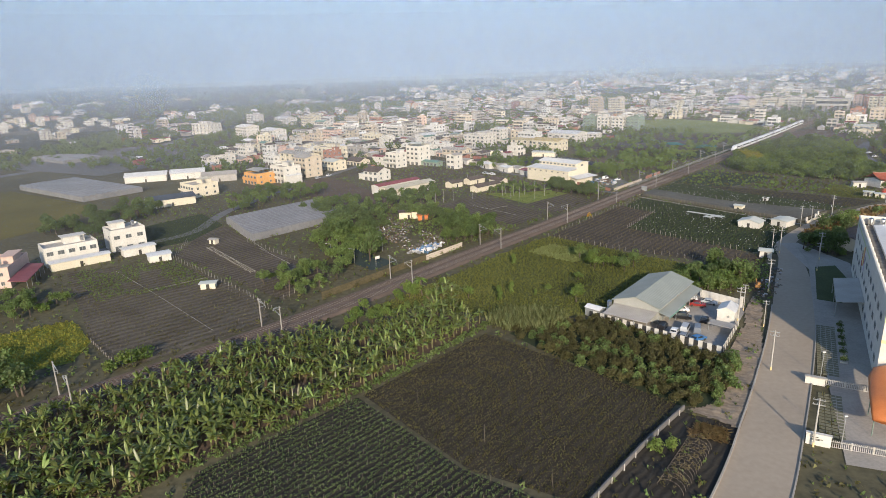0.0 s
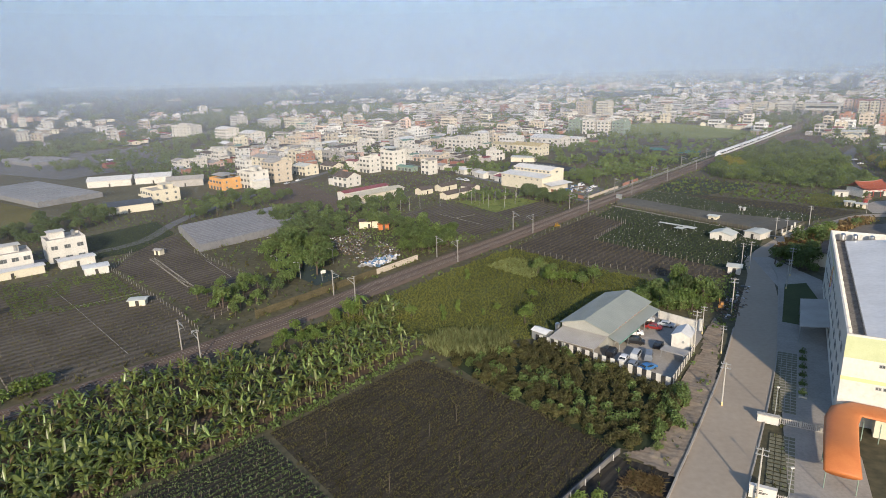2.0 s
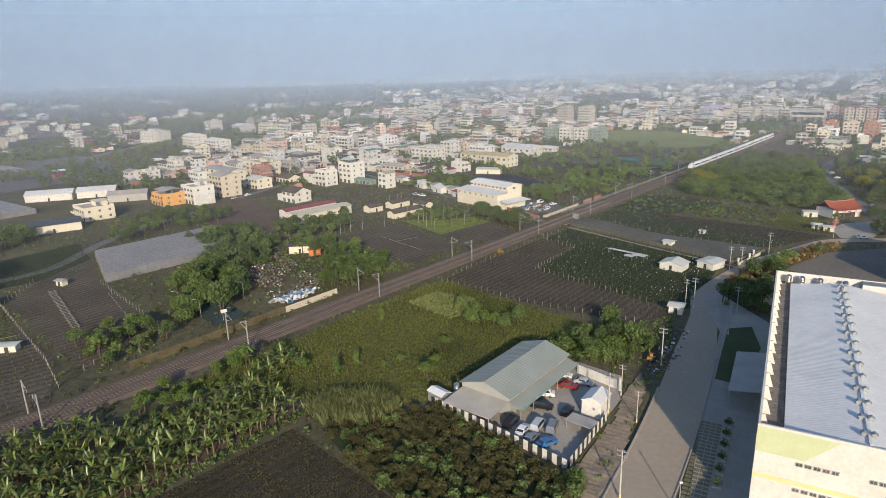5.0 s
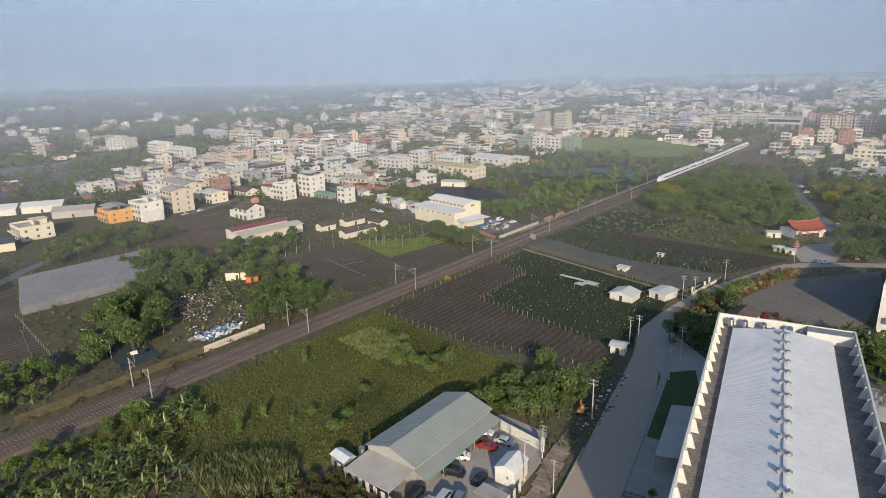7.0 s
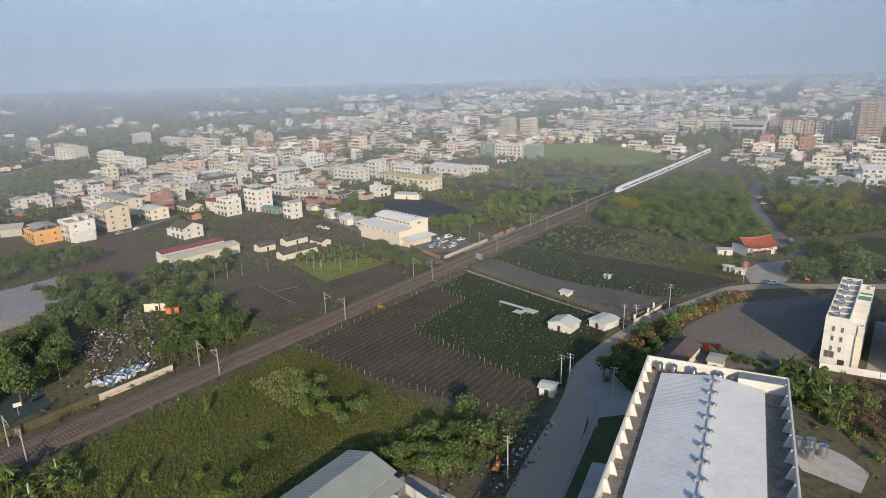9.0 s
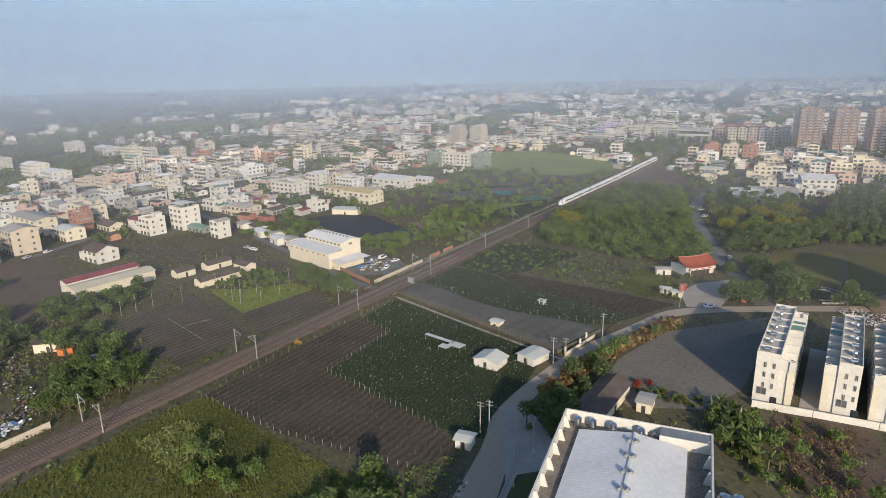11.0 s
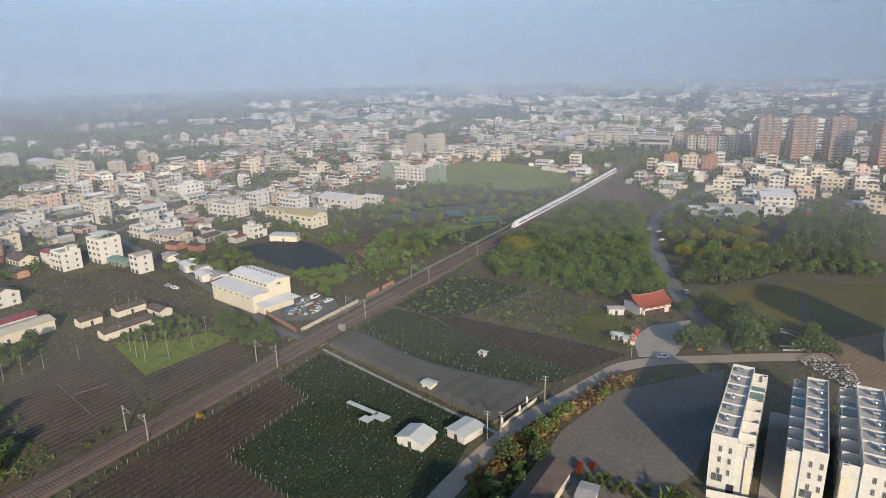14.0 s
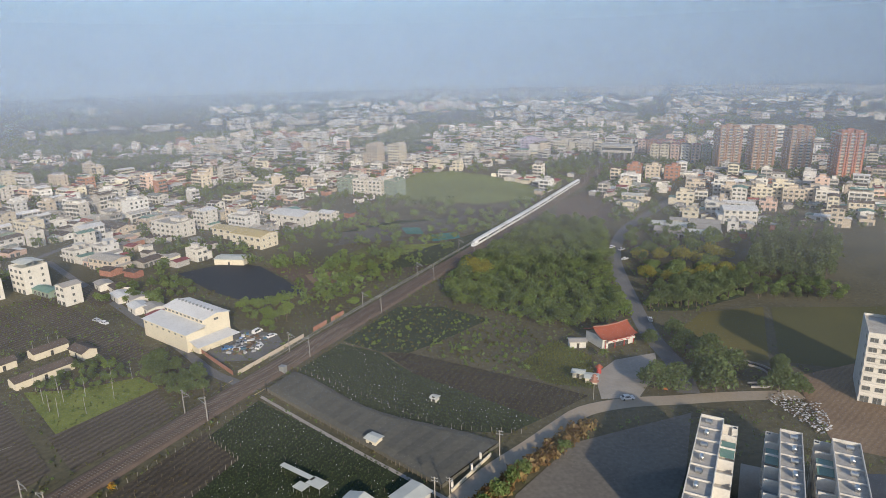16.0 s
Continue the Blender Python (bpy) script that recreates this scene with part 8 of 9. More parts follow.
M_STAKE_PALE = material("weathered_grey_post", (0.22, 0.2, 0.17), (0.38, 0.35, 0.3), 1.0)
post_row([(69, 254), (99, 219)], 2.2, 1.7, "row of pale posts between the trellis plots")
post_row([(35, 243), (60, 221), (91, 203)], 2.6, 1.6, "row of posts along the trellis field")
post_row([(69, 254), (88, 281), (79, 294)], 2.4, 1.6, "row of pale posts along the trellis field")
post_row([(40, 251), (74, 294), (86, 309)], 3.0, 1.4, "line of posts along the railway field")
post_row([(104, 332), (146, 284), (168, 276)], 3.0, 1.6, "post fence beside the pitaya field")
post_row([(-55, 168), (-67, 182), (-109, 224), (-114, 248)], 2.6, 1.7, "post and net fence along the dry field")
post_row([(-54, 177), (-46, 203), (-88, 246)], 3.2, 1.8, "post row with wires along the brown field")
post_row([(-97, 148), (-82, 133)], 2.2, 1.2, "post fence between vegetable plot and track")
lad = thing("trellis_frame", "pale collapsed trellis frame lying across the brown field", "trellis", pose(-101, 238, 0, 0, 0, math.degrees(math.atan2(-34, 29))))
for o in (-0.8, 0.8):
    part("rail", Shape().box(0, o - 0.07, 0.5, 44.5, o + 0.07, 0.62), M_STAKE_PALE, lad)
rung = Shape().box(-0.06, -1.3, 0.42, 0.06, 1.3, 0.5).mesh("rung", M_STAKE_PALE)
leg = Shape().box(-0.05, -0.8, 0, 0.05, -0.7, 0.5).box(-0.05, 0.7, 0, 0.05, 0.8, 0.5).mesh("leg", M_STAKE_PALE)
for i in range(28):
    part("rung", rung, None, lad, at=pose(0.6 + i * 1.6, 0, 0))
    if i % 3 == 0:
        part("leg", leg, None, lad, at=pose(0.6 + i * 1.6, 0, 0))
yd = random.Random(61)
field("yard", [(67, 361), (80, 377), (94, 369), (97, 358), (88, 345), (73, 347)], M_LANE, "dusty yard beside the warehouse", "pavement")
jk = Shape()
for x, y in points_in([(74, 354), (81, 373), (92, 365), (86, 350)], 1.7, 0.5, seed=62):
    k = yd.uniform(0.3, 1.1)
    jk.box(-k, -k * yd.uniform(0.4, 0.9), 0, k, k * 0.6, k * yd.uniform(0.5, 1.3), yd.choice((0, 0, 1, 2, 2, 3)), pose(x, y, 0.05, 0, 0, yd.uniform(0, 360)))
tagged(part("junk_heap", jk, M_JUNK), "crates, scrap and parts in the warehouse yard", "junk", kind="stuff")

# steel tanks on a slab behind the factory
field("pavement", [(151, 174), (153, 183), (156, 186), (160, 183), (163, 178), (164, 172), (158, 166)], M_CONC, "round concrete slab with steel tanks", "pavement", 0.16)
for x, y, r, h in ((154, 181, 0.95, 2.6), (156.3, 180, 0.95, 2.8), (157.8, 178, 0.9, 2.5), (154.2, 177, 0.9, 2.4)):
    ob = thing("water_tank", "upright stainless steel water tank on legs", "water tank", pose(x, y, 0.16), "ground tanks")
    part("drum", Shape().tube((0, 0, 0.5), (0, 0, 0.5 + h), r, r, 18).tube((0, 0, 0.5 + h), (0, 0, 0.75 + h), r, r * 0.3, 18), M_STEEL, ob)
    for k in range(4):
        part("leg", Shape().tube((r * 0.7 * math.cos(k * 1.571), r * 0.7 * math.sin(k * 1.571), 0), (r * 0.7 * math.cos(k * 1.571), r * 0.7 * math.sin(k * 1.571), 0.52), 0.05), M_GREY, ob)

# small orange excavator on the verge
ex = thing("excavator", "small orange excavator parked on the dirt verge", "excavator", pose(88, 178, 0.03, 0, 0, 70) @ Matrix.Scale(0.75, 4))
M_EXC = material("faded_orange_paint", (0.26, 0.13, 0.045), (0.4, 0.21, 0.075), 0.6, rough=0.5)
for sg in (-1, 1):
    trk = Shape()
    for z, a, b in ((0.0, 1.1, 0.0), (0.2, 1.35, 0.0), (0.5, 1.35, 0.0)):
        trk.box(-a, sg * 0.9 - 0.22, z, a, sg * 0.9 + 0.22, z + 0.2)
    part("track", trk, M_DARK, ex)
part("body", Shape().box(-1.2, -0.95, 0.75, 0.9, 0.95, 1.5).box(-1.3, -0.8, 1.5, -0.4, 0.8, 1.8), M_EXC, ex)
cab = part("cab", Shape().box(-0.3, -0.9, 1.5, 0.85, 0.1, 2.6).box(-0.36, -0.95, 2.6, 0.9, 0.15, 2.7), M_EXC, ex)
part("pane", Shape().box(-0.2, -0.93, 1.75, 0.75, -0.9, 2.45).box(0.85, -0.8, 1.75, 0.88, 0.0, 2.45), M_GLASS, cab, "dark cab window")
part("boom", Shape().tube((0.7, 0.4, 1.3), (2.3, 0.4, 3.2), 0.18, 0.15, 6).tube((2.3, 0.4, 3.2), (3.3, 0.4, 2.9), 0.15, 0.13, 6), M_EXC, ex)
part("dipper", Shape().tube((3.2, 0.4, 3.1), (3.9, 0.4, 1.2), 0.13, 0.1, 6), M_EXC, ex)
part("bucket", Shape().add([(3.6, 0.05, 1.2), (4.1, 0.05, 1.2), (3.9, 0.05, 0.4), (3.4, 0.05, 0.5), (3.6, 0.75, 1.2), (4.1, 0.75, 1.2), (3.9, 0.75, 0.4), (3.4, 0.75, 0.5)], [(0, 1, 2, 3), (7, 6, 5, 4), (1, 5, 6, 2), (2, 6, 7, 3), (0, 4, 5, 1)]), M_DARK, ex)
jk = Shape()
for x, y in points_in([(84, 172), (92, 186), (100, 196), (104, 196), (96, 180), (89, 170)], 1.3, 0.5, seed=63):
    k = yd.uniform(0.15, 0.5)
    jk.box(-k, -k * 0.7, 0, k, k * 0.7, k * yd.uniform(0.3, 0.9), yd.choice((0, 1, 2, 2)), pose(x, y, 0.03, yd.uniform(-15, 15), yd.uniform(-15, 15), yd.uniform(0, 360)))
tagged(part("rubble_heap", jk, M_JUNK), "loose rubble and timber on the roadside verge", "rubble", kind="stuff")

# ---- town: single houses that stand out ----
house(-112, 396, -42, 15, 13, 4, 0, "stair", label="white four-storey house with long balconies", balcony=True)
house(-103, 417, -42, 15, 13, 4, 2, "tin", M_ROOFDUST, "white house with sheet roof and brown balconies", balcony=True)
house(-120, 464, -42, 34, 12, 3, 1, "tin", M_ROOFDUST, "long cream row of shops with sheet roof")
house(-90, 442, -42, 14, 11, 2, 1, "tin", M_PALESHEET, "low cream house with sheet roof")
house(-103, 495, -42, 28, 12, 4, 1, "stair", label="long cream four-storey row of flats", balcony=True)
house(-88, 518, -42, 10, 10, 3, 4, "stair", label="grey cement house with roof parapet")
house(-76, 463, -42, 15, 10, 1, 1, "old", label="old house with dark tiled roof")
house(-46, 446, -42, 11, 10, 4, 0, "stair", label="white house with tall fins and arches", balcony=True)
house(-31, 458, -42, 13, 12, 5, 0, "shade", M_PALESHEET, "white five-storey house with rooftop shelter")
house(-20, 447, -42, 14, 6, 1, 7, "tin", M_ROOFTEAL, "low green lean-to beside the white house")
house(-92, 570, -42, 14, 11, 2, 7, "tin", M_ROOFDUST, "grey green house with sheet roof")
house(-82, 588, -42, 16, 12, 4, 1, "stair", label="yellow beige four-storey house")
house(-160, 628, -42, 18, 14, 3, 2, "stair", label="beige tiled three-storey house")
house(-138, 614, -42, 13, 14, 4, 2, "stair", label="beige tiled four-storey house")
house(-124, 611, -42, 11, 14, 5, 3, "shade", M_ROOFTEAL, "pink tiled house with green rooftop shelter")
house(-190, 640, -42, 22, 16, 4, 0, "tin", M_ROOFWHITE, "white house with pale sheet roof", balcony=True)
house(-236, 698, -42, 22, 16, 4, 0, "tin", M_ROOFWHITE, "white house with pale sheet roof", balcony=True)
house(-304, 753, -30, 34, 16, 5, 0, "stair", label="large white block of flats")
house(-293, 902, -42, 20, 16, 5, 0, "stair", label="white block of flats in the fields")
house(-240, 868, -42, 28, 18, 3, 0, "tin", M_ROOFWHITE, "white hall with pale sheet roof")
house(-193, 820, -42, 22, 16, 5, 1, "stair", label="cream five-storey block of town flats")
house(-27, 511, -42, 12, 11, 3, 0, "stair", label="white three-storey town house", balcony=True)
house(-14, 518, -42, 12, 11, 3, 6, "stair", label="pale grey three-storey town house", balcony=True)
house(-24, 574, -42, 28, 14, 2, 2, "tin", M_ROOFBROWN, "low row with rusty brown sheet roof")
house(17, 559, -42, 24, 16, 4, 0, "stair", label="white four-storey block with yellow accents")
house(35, 577, -42, 11, 12, 4, 0, "tin", M_ROOFWHITE, "white house with pale sheet roof")
house(62, 566, -42, 17, 13, 4, 6, "stair", label="pale grey four-storey town house")
house(73, 518, -42, 26, 14, 2, 1, "tin", material("yellow_roof_sheet", (0.42, 0.34, 0.16), (0.54, 0.44, 0.24), 0.3, bump=0), "low cream hall with yellow sheet roof", storey=4.0)
house(96, 571, -42, 30, 18, 2, 0, "tin", M_ROOFWHITE, "white hall with pale sheet roof", storey=4.0)
house(58, 540, -42, 30, 10, 2, 1, "tin", material("straw_roof_sheet", (0.44, 0.37, 0.2), (0.54, 0.46, 0.28), 0.3, bump=0), "long cream hall with straw yellow roof")
house(392, 490, -25, 21, 16, 3, 0, "tin", M_ROOFWHITE, "white three-storey house with shallow gable")
for i, (x, y) in enumerate(((330, 470), (342, 478), (354, 470), (346, 458), (362, 482), (334, 486))):
    house(x, y, -35 + 10 * (i % 2), 18, 12, 1, 4, "tin", (M_ROOFDUST, M_PALESHEET)[i % 2], "low workshop with curved grey roof", storey=4.2, group="old workshops")
house(391, 552, -35, 13, 11, 4, 1, "stair", label="cream and white four-storey house")
for i in range(5):
    house(424 + i * 17, 590 - i * 13, -37, 15, 13, 3 + i % 2, (2, 6, 2, 1, 2)[i], "stair", label="beige row house with roof parapets", balcony=True, group="beige row houses")
for i in range(4):
    house(440 + i * 18, 566 - i * 13, -37, 15, 12, 3, (2, 1, 2, 0)[i], "stair", label="beige row house with roof parapets", balcony=True, group="beige row houses")
house(436, 600, -37, 15, 12, 3, 8, "stair", label="red brick three-storey house")
for i in range(3):
    house(414 + i * 14, 676 - i * 10, -37, 13, 12, 4, (8, 2, 8)[i], "stair", label="red brick row house with arches", group="brick row houses")
for i in range(6):
    house(494 + i * 9, 780 - i * 6, -37, 9, 14, 6, (1, 1, 3, 0, 3, 7)[i], "tin", (M_ROOFRED, M_ROOFBROWN)[i % 2], "brightly painted six-storey town house", group="painted row houses")
for i in range(5):
    house(500 + i * 9, 820 - i * 6, -37, 9, 14, 6, (3, 8, 8, 3, 8)[i], "tin", M_ROOFRED, "red roofed six-storey town house", group="painted row houses")
house(392, 905, -42, 30, 16, 6, 9, "stair", label="pale violet and white block of flats")
house(428, 896, -42, 20, 16, 5, 1, "stair", label="cream five-storey block of flats beside the station")
house(455, 884, -42, 20, 16, 5, 0, "stair", label="white block of flats by the station")
for i in range(4):
    house(140 + i * 13, 682 - i * 9, -42, 13, 14, 4, (7, 0, 0, 7)[i], "stair", label="white and teal row house", group="teal row houses")
house(182, 864, -42, 16, 14, 8, 2, "stair", label="tall beige block of flats", name="apartment_block", category="apartment building")
house(206, 850, -42, 17, 14, 8, 1, "stair", label="tall cream block of flats", name="apartment_block", category="apartment building")
house(240, 795, -42, 11, 9, 4, 1, "stair", label="cream gate tower of the school")
house(262, 778, -42, 9, 8, 4, 1, "stair", label="cream gate tower of the school")
house(120, 574, -42, 12, 10, 2, 0, "tin", label="small white house with a pale roof")
house(357, 570, -37, 16, 10, 2, 1, "tin", M_PALESHEET, "low cream hall by the railway")


# ---- brick apartment towers ----
def tower(x, y, yaw, mat, label):
    """Fourteen storeys: corner bays, recessed stacks of balconies with pale fronts, stepped crown."""
    ob = thing("apartment_tower", label, "tower block", pose(x, y, 0, 0, 0, yaw), "brick towers")
    s = Shape().box(-11, -9, 0, 11, 9, 41).box(-12.5, -6, 0, -11, 6, 39.5).box(11, -6, 0, 12.5, 6, 39.5)
    for x0 in (-10.2, -3.2, 3.8):
        s.box(x0, -10.6, 0, x0 + 1.4, -9, 42).box(x0 + 5.0, -10.6, 0, x0 + 6.4, -9, 42)
    s.box(-9, -6, 41, -3, 5, 44).box(3, -6, 41, 9, 5, 44).box(-2.5, -2.5, 41, 2.5, 2.5, 45.5)
    part("wall", s, mat, ob)
    part("crown", Shape().box(-11.2, -9.2, 41, 11.2, -8.8, 42).box(-11.2, 8.8, 41, 11.2, 9.2, 42).box(-11.2, -8.8, 41, -10.8, 8.8, 42).box(10.8, -8.8, 41, 11.2, 8.8, 42), WALLS[2], ob)
    front = Shape().box(-1.8, -0.5, 0, 1.8, -0.35, 1.05).box(-1.8, -0.5, -0.12, 1.8, 0, 0).mesh("balcony", WALLS[2])
    side = Shape().box(0, -4.6, 0, 0.12, -1.8, 1.0).box(0, 1.8, 0, 0.12, 4.6, 1.0).mesh("ledge", WALLS[2])
    for k in range(14):
        z = 0.5 + k * 2.9
        for x0 in (-7.0, 0.0, 7.0):
            part("balcony", front, None, ob, at=pose(x0, -9.7, z))
            part("window", window_mesh(2.8, 1.9), None, ob, at=pose(x0, -9, z + 1.3))
        for sx, turn in ((12.5, 90), (-12.5, -90)):
            part("window", window_mesh(2.2, 1.5), None, ob, at=pose(sx, 0, z + 1.4, 0, 0, turn))
            part("ledge", side, None, ob, at=pose(sx, 0, z, 0, 0, 0 if sx > 0 else 180))
    return ob


M_TOWER = material("orange_brown_brick_tile", (0.30, 0.17, 0.11), (0.42, 0.26, 0.18), 0.3, bump=0.05)
M_TOWER_RED = material("red_brick_tile", (0.36, 0.13, 0.08), (0.46, 0.19, 0.12), 0.3, bump=0.05)
for x, y, m in ((533, 706, M_TOWER), (560, 690, M_TOWER), (587, 671, M_TOWER), (594, 618, M_TOWER_RED)):
    tower(x, y, -22, m, "tall brick tiled apartment tower")

# ---- station over the tracks ----
ob = thing("station", "white railway station hall bridging the tracks", "station", pose(462, 808, 0, 0, 0, -37))
part("hall", Shape().box(-18, -8, 8.0, 18, 8, 15.5).box(-20, -10, 15.5, 20, 10, 16.4), M_WHITE, ob)
part("window_band", Shape().box(-17, -8.1, 10.5, 17, -8.0, 13.5), M_GLASS, ob)
for x in (-17, -9, 9, 17):
    for y in (-7, 7):
        part("column", Shape().box(x - 0.8, y - 0.8, 0, x + 0.8, y + 0.8, 8.0), M_CONC, ob)
big = thing("department_store", "large white flat roofed store building", "store", pose(738, 925, 0, 0, 0, -25))
part("wall", Shape().box(-45, -20, 0, 45, 20, 17).box(-30, -12, 17, 30, 12, 21), M_WHITE, big)
for k in range(3):
    part("window_band", Shape().box(-42, -20.15, 4 + k * 5, 42, -20.0, 6.2 + k * 5), M_GLASS, big)

# ---- the rest of the town, joined ----
town_rng = random.Random(42)
GREENBELT = [(60, 350), (36, 400), (36, 475), (60, 500), (120, 535), (150, 600), (290, 612), (480, 850), (500, 830), (330, 610), (345, 600), (330, 520), (296, 470), (345, 445), (400, 400), (420, 300), (300, 200), (150, 150), (0, 150), (-60, 260)]
NEARFARM = [(-260, 100), (-130, 330), (-100, 385), (-60, 430), (-20, 435), (40, 400), (90, 330), (0, 100)]
WESTFIELDS = [(-420, 200), (-340, 500), (-200, 440), (-170, 400), (-130, 330), (-260, 150)]
KEEPOUT = [GREENBELT, NEARFARM, WESTFIELDS, FARFIELD, BROWNFIELD, YELLOWRICE_W, NURSERY, RICE_A, RICE_B, EARTH_B]
LINES = [(RAIL, 14), (STREET, 9), (LANE, 7), (WEST, 8), (HIGHWAY, 14)]
taken = {}


def free_spot(x, y, r):
    if any(inside(q, x, y) for q in KEEPOUT):
        return False
    for ln, w in LINES:
        for p in ln:
            if abs(p.x - x) < w + 6 and abs(p.y - y) < w + 6 and (p.x - x) ** 2 + (p.y - y) ** 2 < (w + 4) ** 2:
                return False
    gx, gy = int(x // 25), int(y // 25)
    for a in (-1, 0, 1):
        for b in (-1, 0, 1):
            for (u, v2, r2) in taken.get((gx + a, gy + b), ()):
                if (u - x) ** 2 + (v2 - y) ** 2 < (r + r2) ** 2:
                    return False
    return True


def take(x, y, r):
    taken.setdefault((int(x // 25), int(y // 25)), []).append((x, y, r))


for o in list(scene.objects):
    if o.parent is None and o.name.split(".")[0] in ("house", "hut", "apartment_block", "apartment_tower", "station", "department_store", "warehouse", "greenhouse"):
        take(o.location.x, o.location.y, 11)


def town_density(x, y):
    """Share of spots built on: thick along the centre, thin among the fields to the west."""
    n = noise.noise(Vector((x * 0.006, y * 0.006, 2.0))) + 0.5 * noise.noise(Vector((x * 0.02, y * 0.02, 5.0)))
    west = max(0.0, min(1.0, (-140 - x + (y - 500) * 0.25) / 260))
    far = max(0.0, min(1.0, (y - 1500) / 1500))
    return 0.46 + 1.3 * n - 0.75 * west - 0.4 * far


TM = town_set(WALLS + ROOFS) + [M_PANE_RECESS]
NW, NRF = len(WALLS), len(ROOFS)


def joined_house(s, x, y, yaw, w, d, n, wall, roof, kind, detail):
    """A house drawn into a joined mesh: walls, parapet or pitched roof, recessed-looking framed panes as thin boxes,
    dark bands painted as veranda shade.
    """
    m = pose(x, y, 0, 0, 0, yaw)
    h = n * 3.2
    if kind == "tin":
        rise = min(w, d) * 0.12
        ax = "x" if w >= d else "y"
        a, b = (w, d) if ax == "x" else (d, w)
        mm = m if ax == "x" else m @ pose(0, 0, 0, 0, 0, 90)
        v = [(-a / 2, -b / 2, 0), (a / 2, -b / 2, 0), (a / 2, b / 2, 0), (-a / 2, b / 2, 0), (-a / 2, -b / 2, h), (a / 2, -b / 2, h), (a / 2, b / 2, h), (-a / 2, b / 2, h), (-a / 2, 0, h + rise), (a / 2, 0, h + rise)]
        s.add(v, [(0, 1, 5, 4), (1, 2, 6, 9, 5), (2, 3, 7, 6), (3, 0, 4, 8, 7)], wall, mm)
        k = 0.4
        s.add([(-a / 2 - k, -b / 2 - k, h + 0.02), (a / 2 + k, -b / 2 - k, h + 0.02), (a / 2 + k, 0, h + rise + 0.1), (-a / 2 - k, 0, h + rise + 0.1), (a / 2 + k, b / 2 + k, h + 0.02), (-a / 2 - k, b / 2 + k, h + 0.02)], [(0, 1, 2, 3), (3, 2, 4, 5)], NW + roof, mm)
    else:
        s.add([(-w / 2, -d / 2, 0), (w / 2, -d / 2, 0), (w / 2, d / 2, 0), (-w / 2, d / 2, 0), (-w / 2, -d / 2, h + 0.8), (w / 2, -d / 2, h + 0.8), (w / 2, d / 2, h + 0.8), (-w / 2, d / 2, h + 0.8)], [(0, 1, 5, 4), (1, 2, 6, 5), (2, 3, 7, 6), (3, 0, 4, 7), (5, 1, 0, 4)[:0] or (7, 6, 2, 3)], wall, m)
        s.add([(-w / 2, -d / 2, h), (w / 2, -d / 2, h), (w / 2, d / 2, h), (-w / 2, d / 2, h)], [(0, 1, 2, 3)], NW + roof, m)
        if kind == "stair":
            s.box(-w * 0.25, 0, h, w * 0.2, d * 0.4, h + 2.6, wall, m)
            s.box(-w * 0.28, -0.3, h + 2.6, w * 0.23, d * 0.44, h + 2.8, NW + (roof + 1) % 3, m)
            pick = int(x * 17 + y * 5) % 5
            if pick < 3:
                a, b, e = w * (0.47, 0.3, 0.47)[pick], d * (0.3, 0.46, 0.46)[pick], NW + (2, 6, 5, 1, 4, 2, 3)[int(x * 3 + y * 7) % 7]
                s.add([(-a, -b, h + 2.3), (a, -b, h + 2.3), (a, b, h + 3.0), (-a, b, h + 3.0)], [(0, 1, 2, 3)], e, m)
                s.add([(-a, b, h), (a, b, h), (a, b, h + 3.0), (-a, b, h + 3.0), (-a, -b * 0.2, h), (-a, -b * 0.2, h + 2.5), (a, -b * 0.2, h), (a, -b * 0.2, h + 2.5)], [(1, 0, 3, 2), (0, 4, 5, 3), (6, 1, 2, 7), (4, 6, 7, 5)], NW + (pick + 1) % 3, m)
            for q in range(2):
                u, t2 = ((int(x * 13 + q * 5) % 10) / 10 - 0.5) * w * 0.7, ((int(y * 11 + q * 3) % 10) / 10 - 0.55) * d * 0.5
                s.tube(m @ Vector((u, t2, h)), m @ Vector((u, t2, h + 1.5)), 0.6, 0.6, 6, NW + 1)
    if detail:
        cols = max(1, int(w / 3.4))
        veranda = (int(x * 7) + int(y * 3)) % 3 != 0
        for k in range(n):
            if veranda:
                # flat dark band across the wall paints the shade of a recessed veranda
                s.add([(-w * 0.44, -d / 2 - 0.05, k * 3.2 + 0.3), (w * 0.44, -d / 2 - 0.05, k * 3.2 + 0.3), (w * 0.44, -d / 2 - 0.05, k * 3.2 + 2.6), (-w * 0.44, -d / 2 - 0.05, k * 3.2 + 2.6)], [(0, 1, 2, 3)], NW + NRF, m)
                if k:
                    s.box(-w / 2, -d / 2 - 1.1, k * 3.2 - 0.15, w / 2, -d / 2 - 0.06, k * 3.2, wall, m)
                    s.box(-w / 2, -d / 2 - 1.1, k * 3.2, w / 2, -d / 2 - 0.98, k * 3.2 + 0.95, wall, m)
                for c in range(1, cols):
                    s.box(c * w / cols - w / 2 - 0.3, -d / 2 - 0.12, k * 3.2, c * w / cols - w / 2 + 0.3, -d / 2 - 0.06, k * 3.2 + 3.0, wall, m)
                continue
            for c in range(cols):
                xx = (c + 0.5) * w / cols - w / 2
                s.add([(xx - 0.8, -d / 2 - 0.05, k * 3.2 + 0.9), (xx + 0.8, -d / 2 - 0.05, k * 3.2 + 0.9), (xx + 0.8, -d / 2 - 0.05, k * 3.2 + 2.4), (xx - 0.8, -d / 2 - 0.05, k * 3.2 + 2.4)], [(0, 1, 2, 3)], NW + NRF, m)
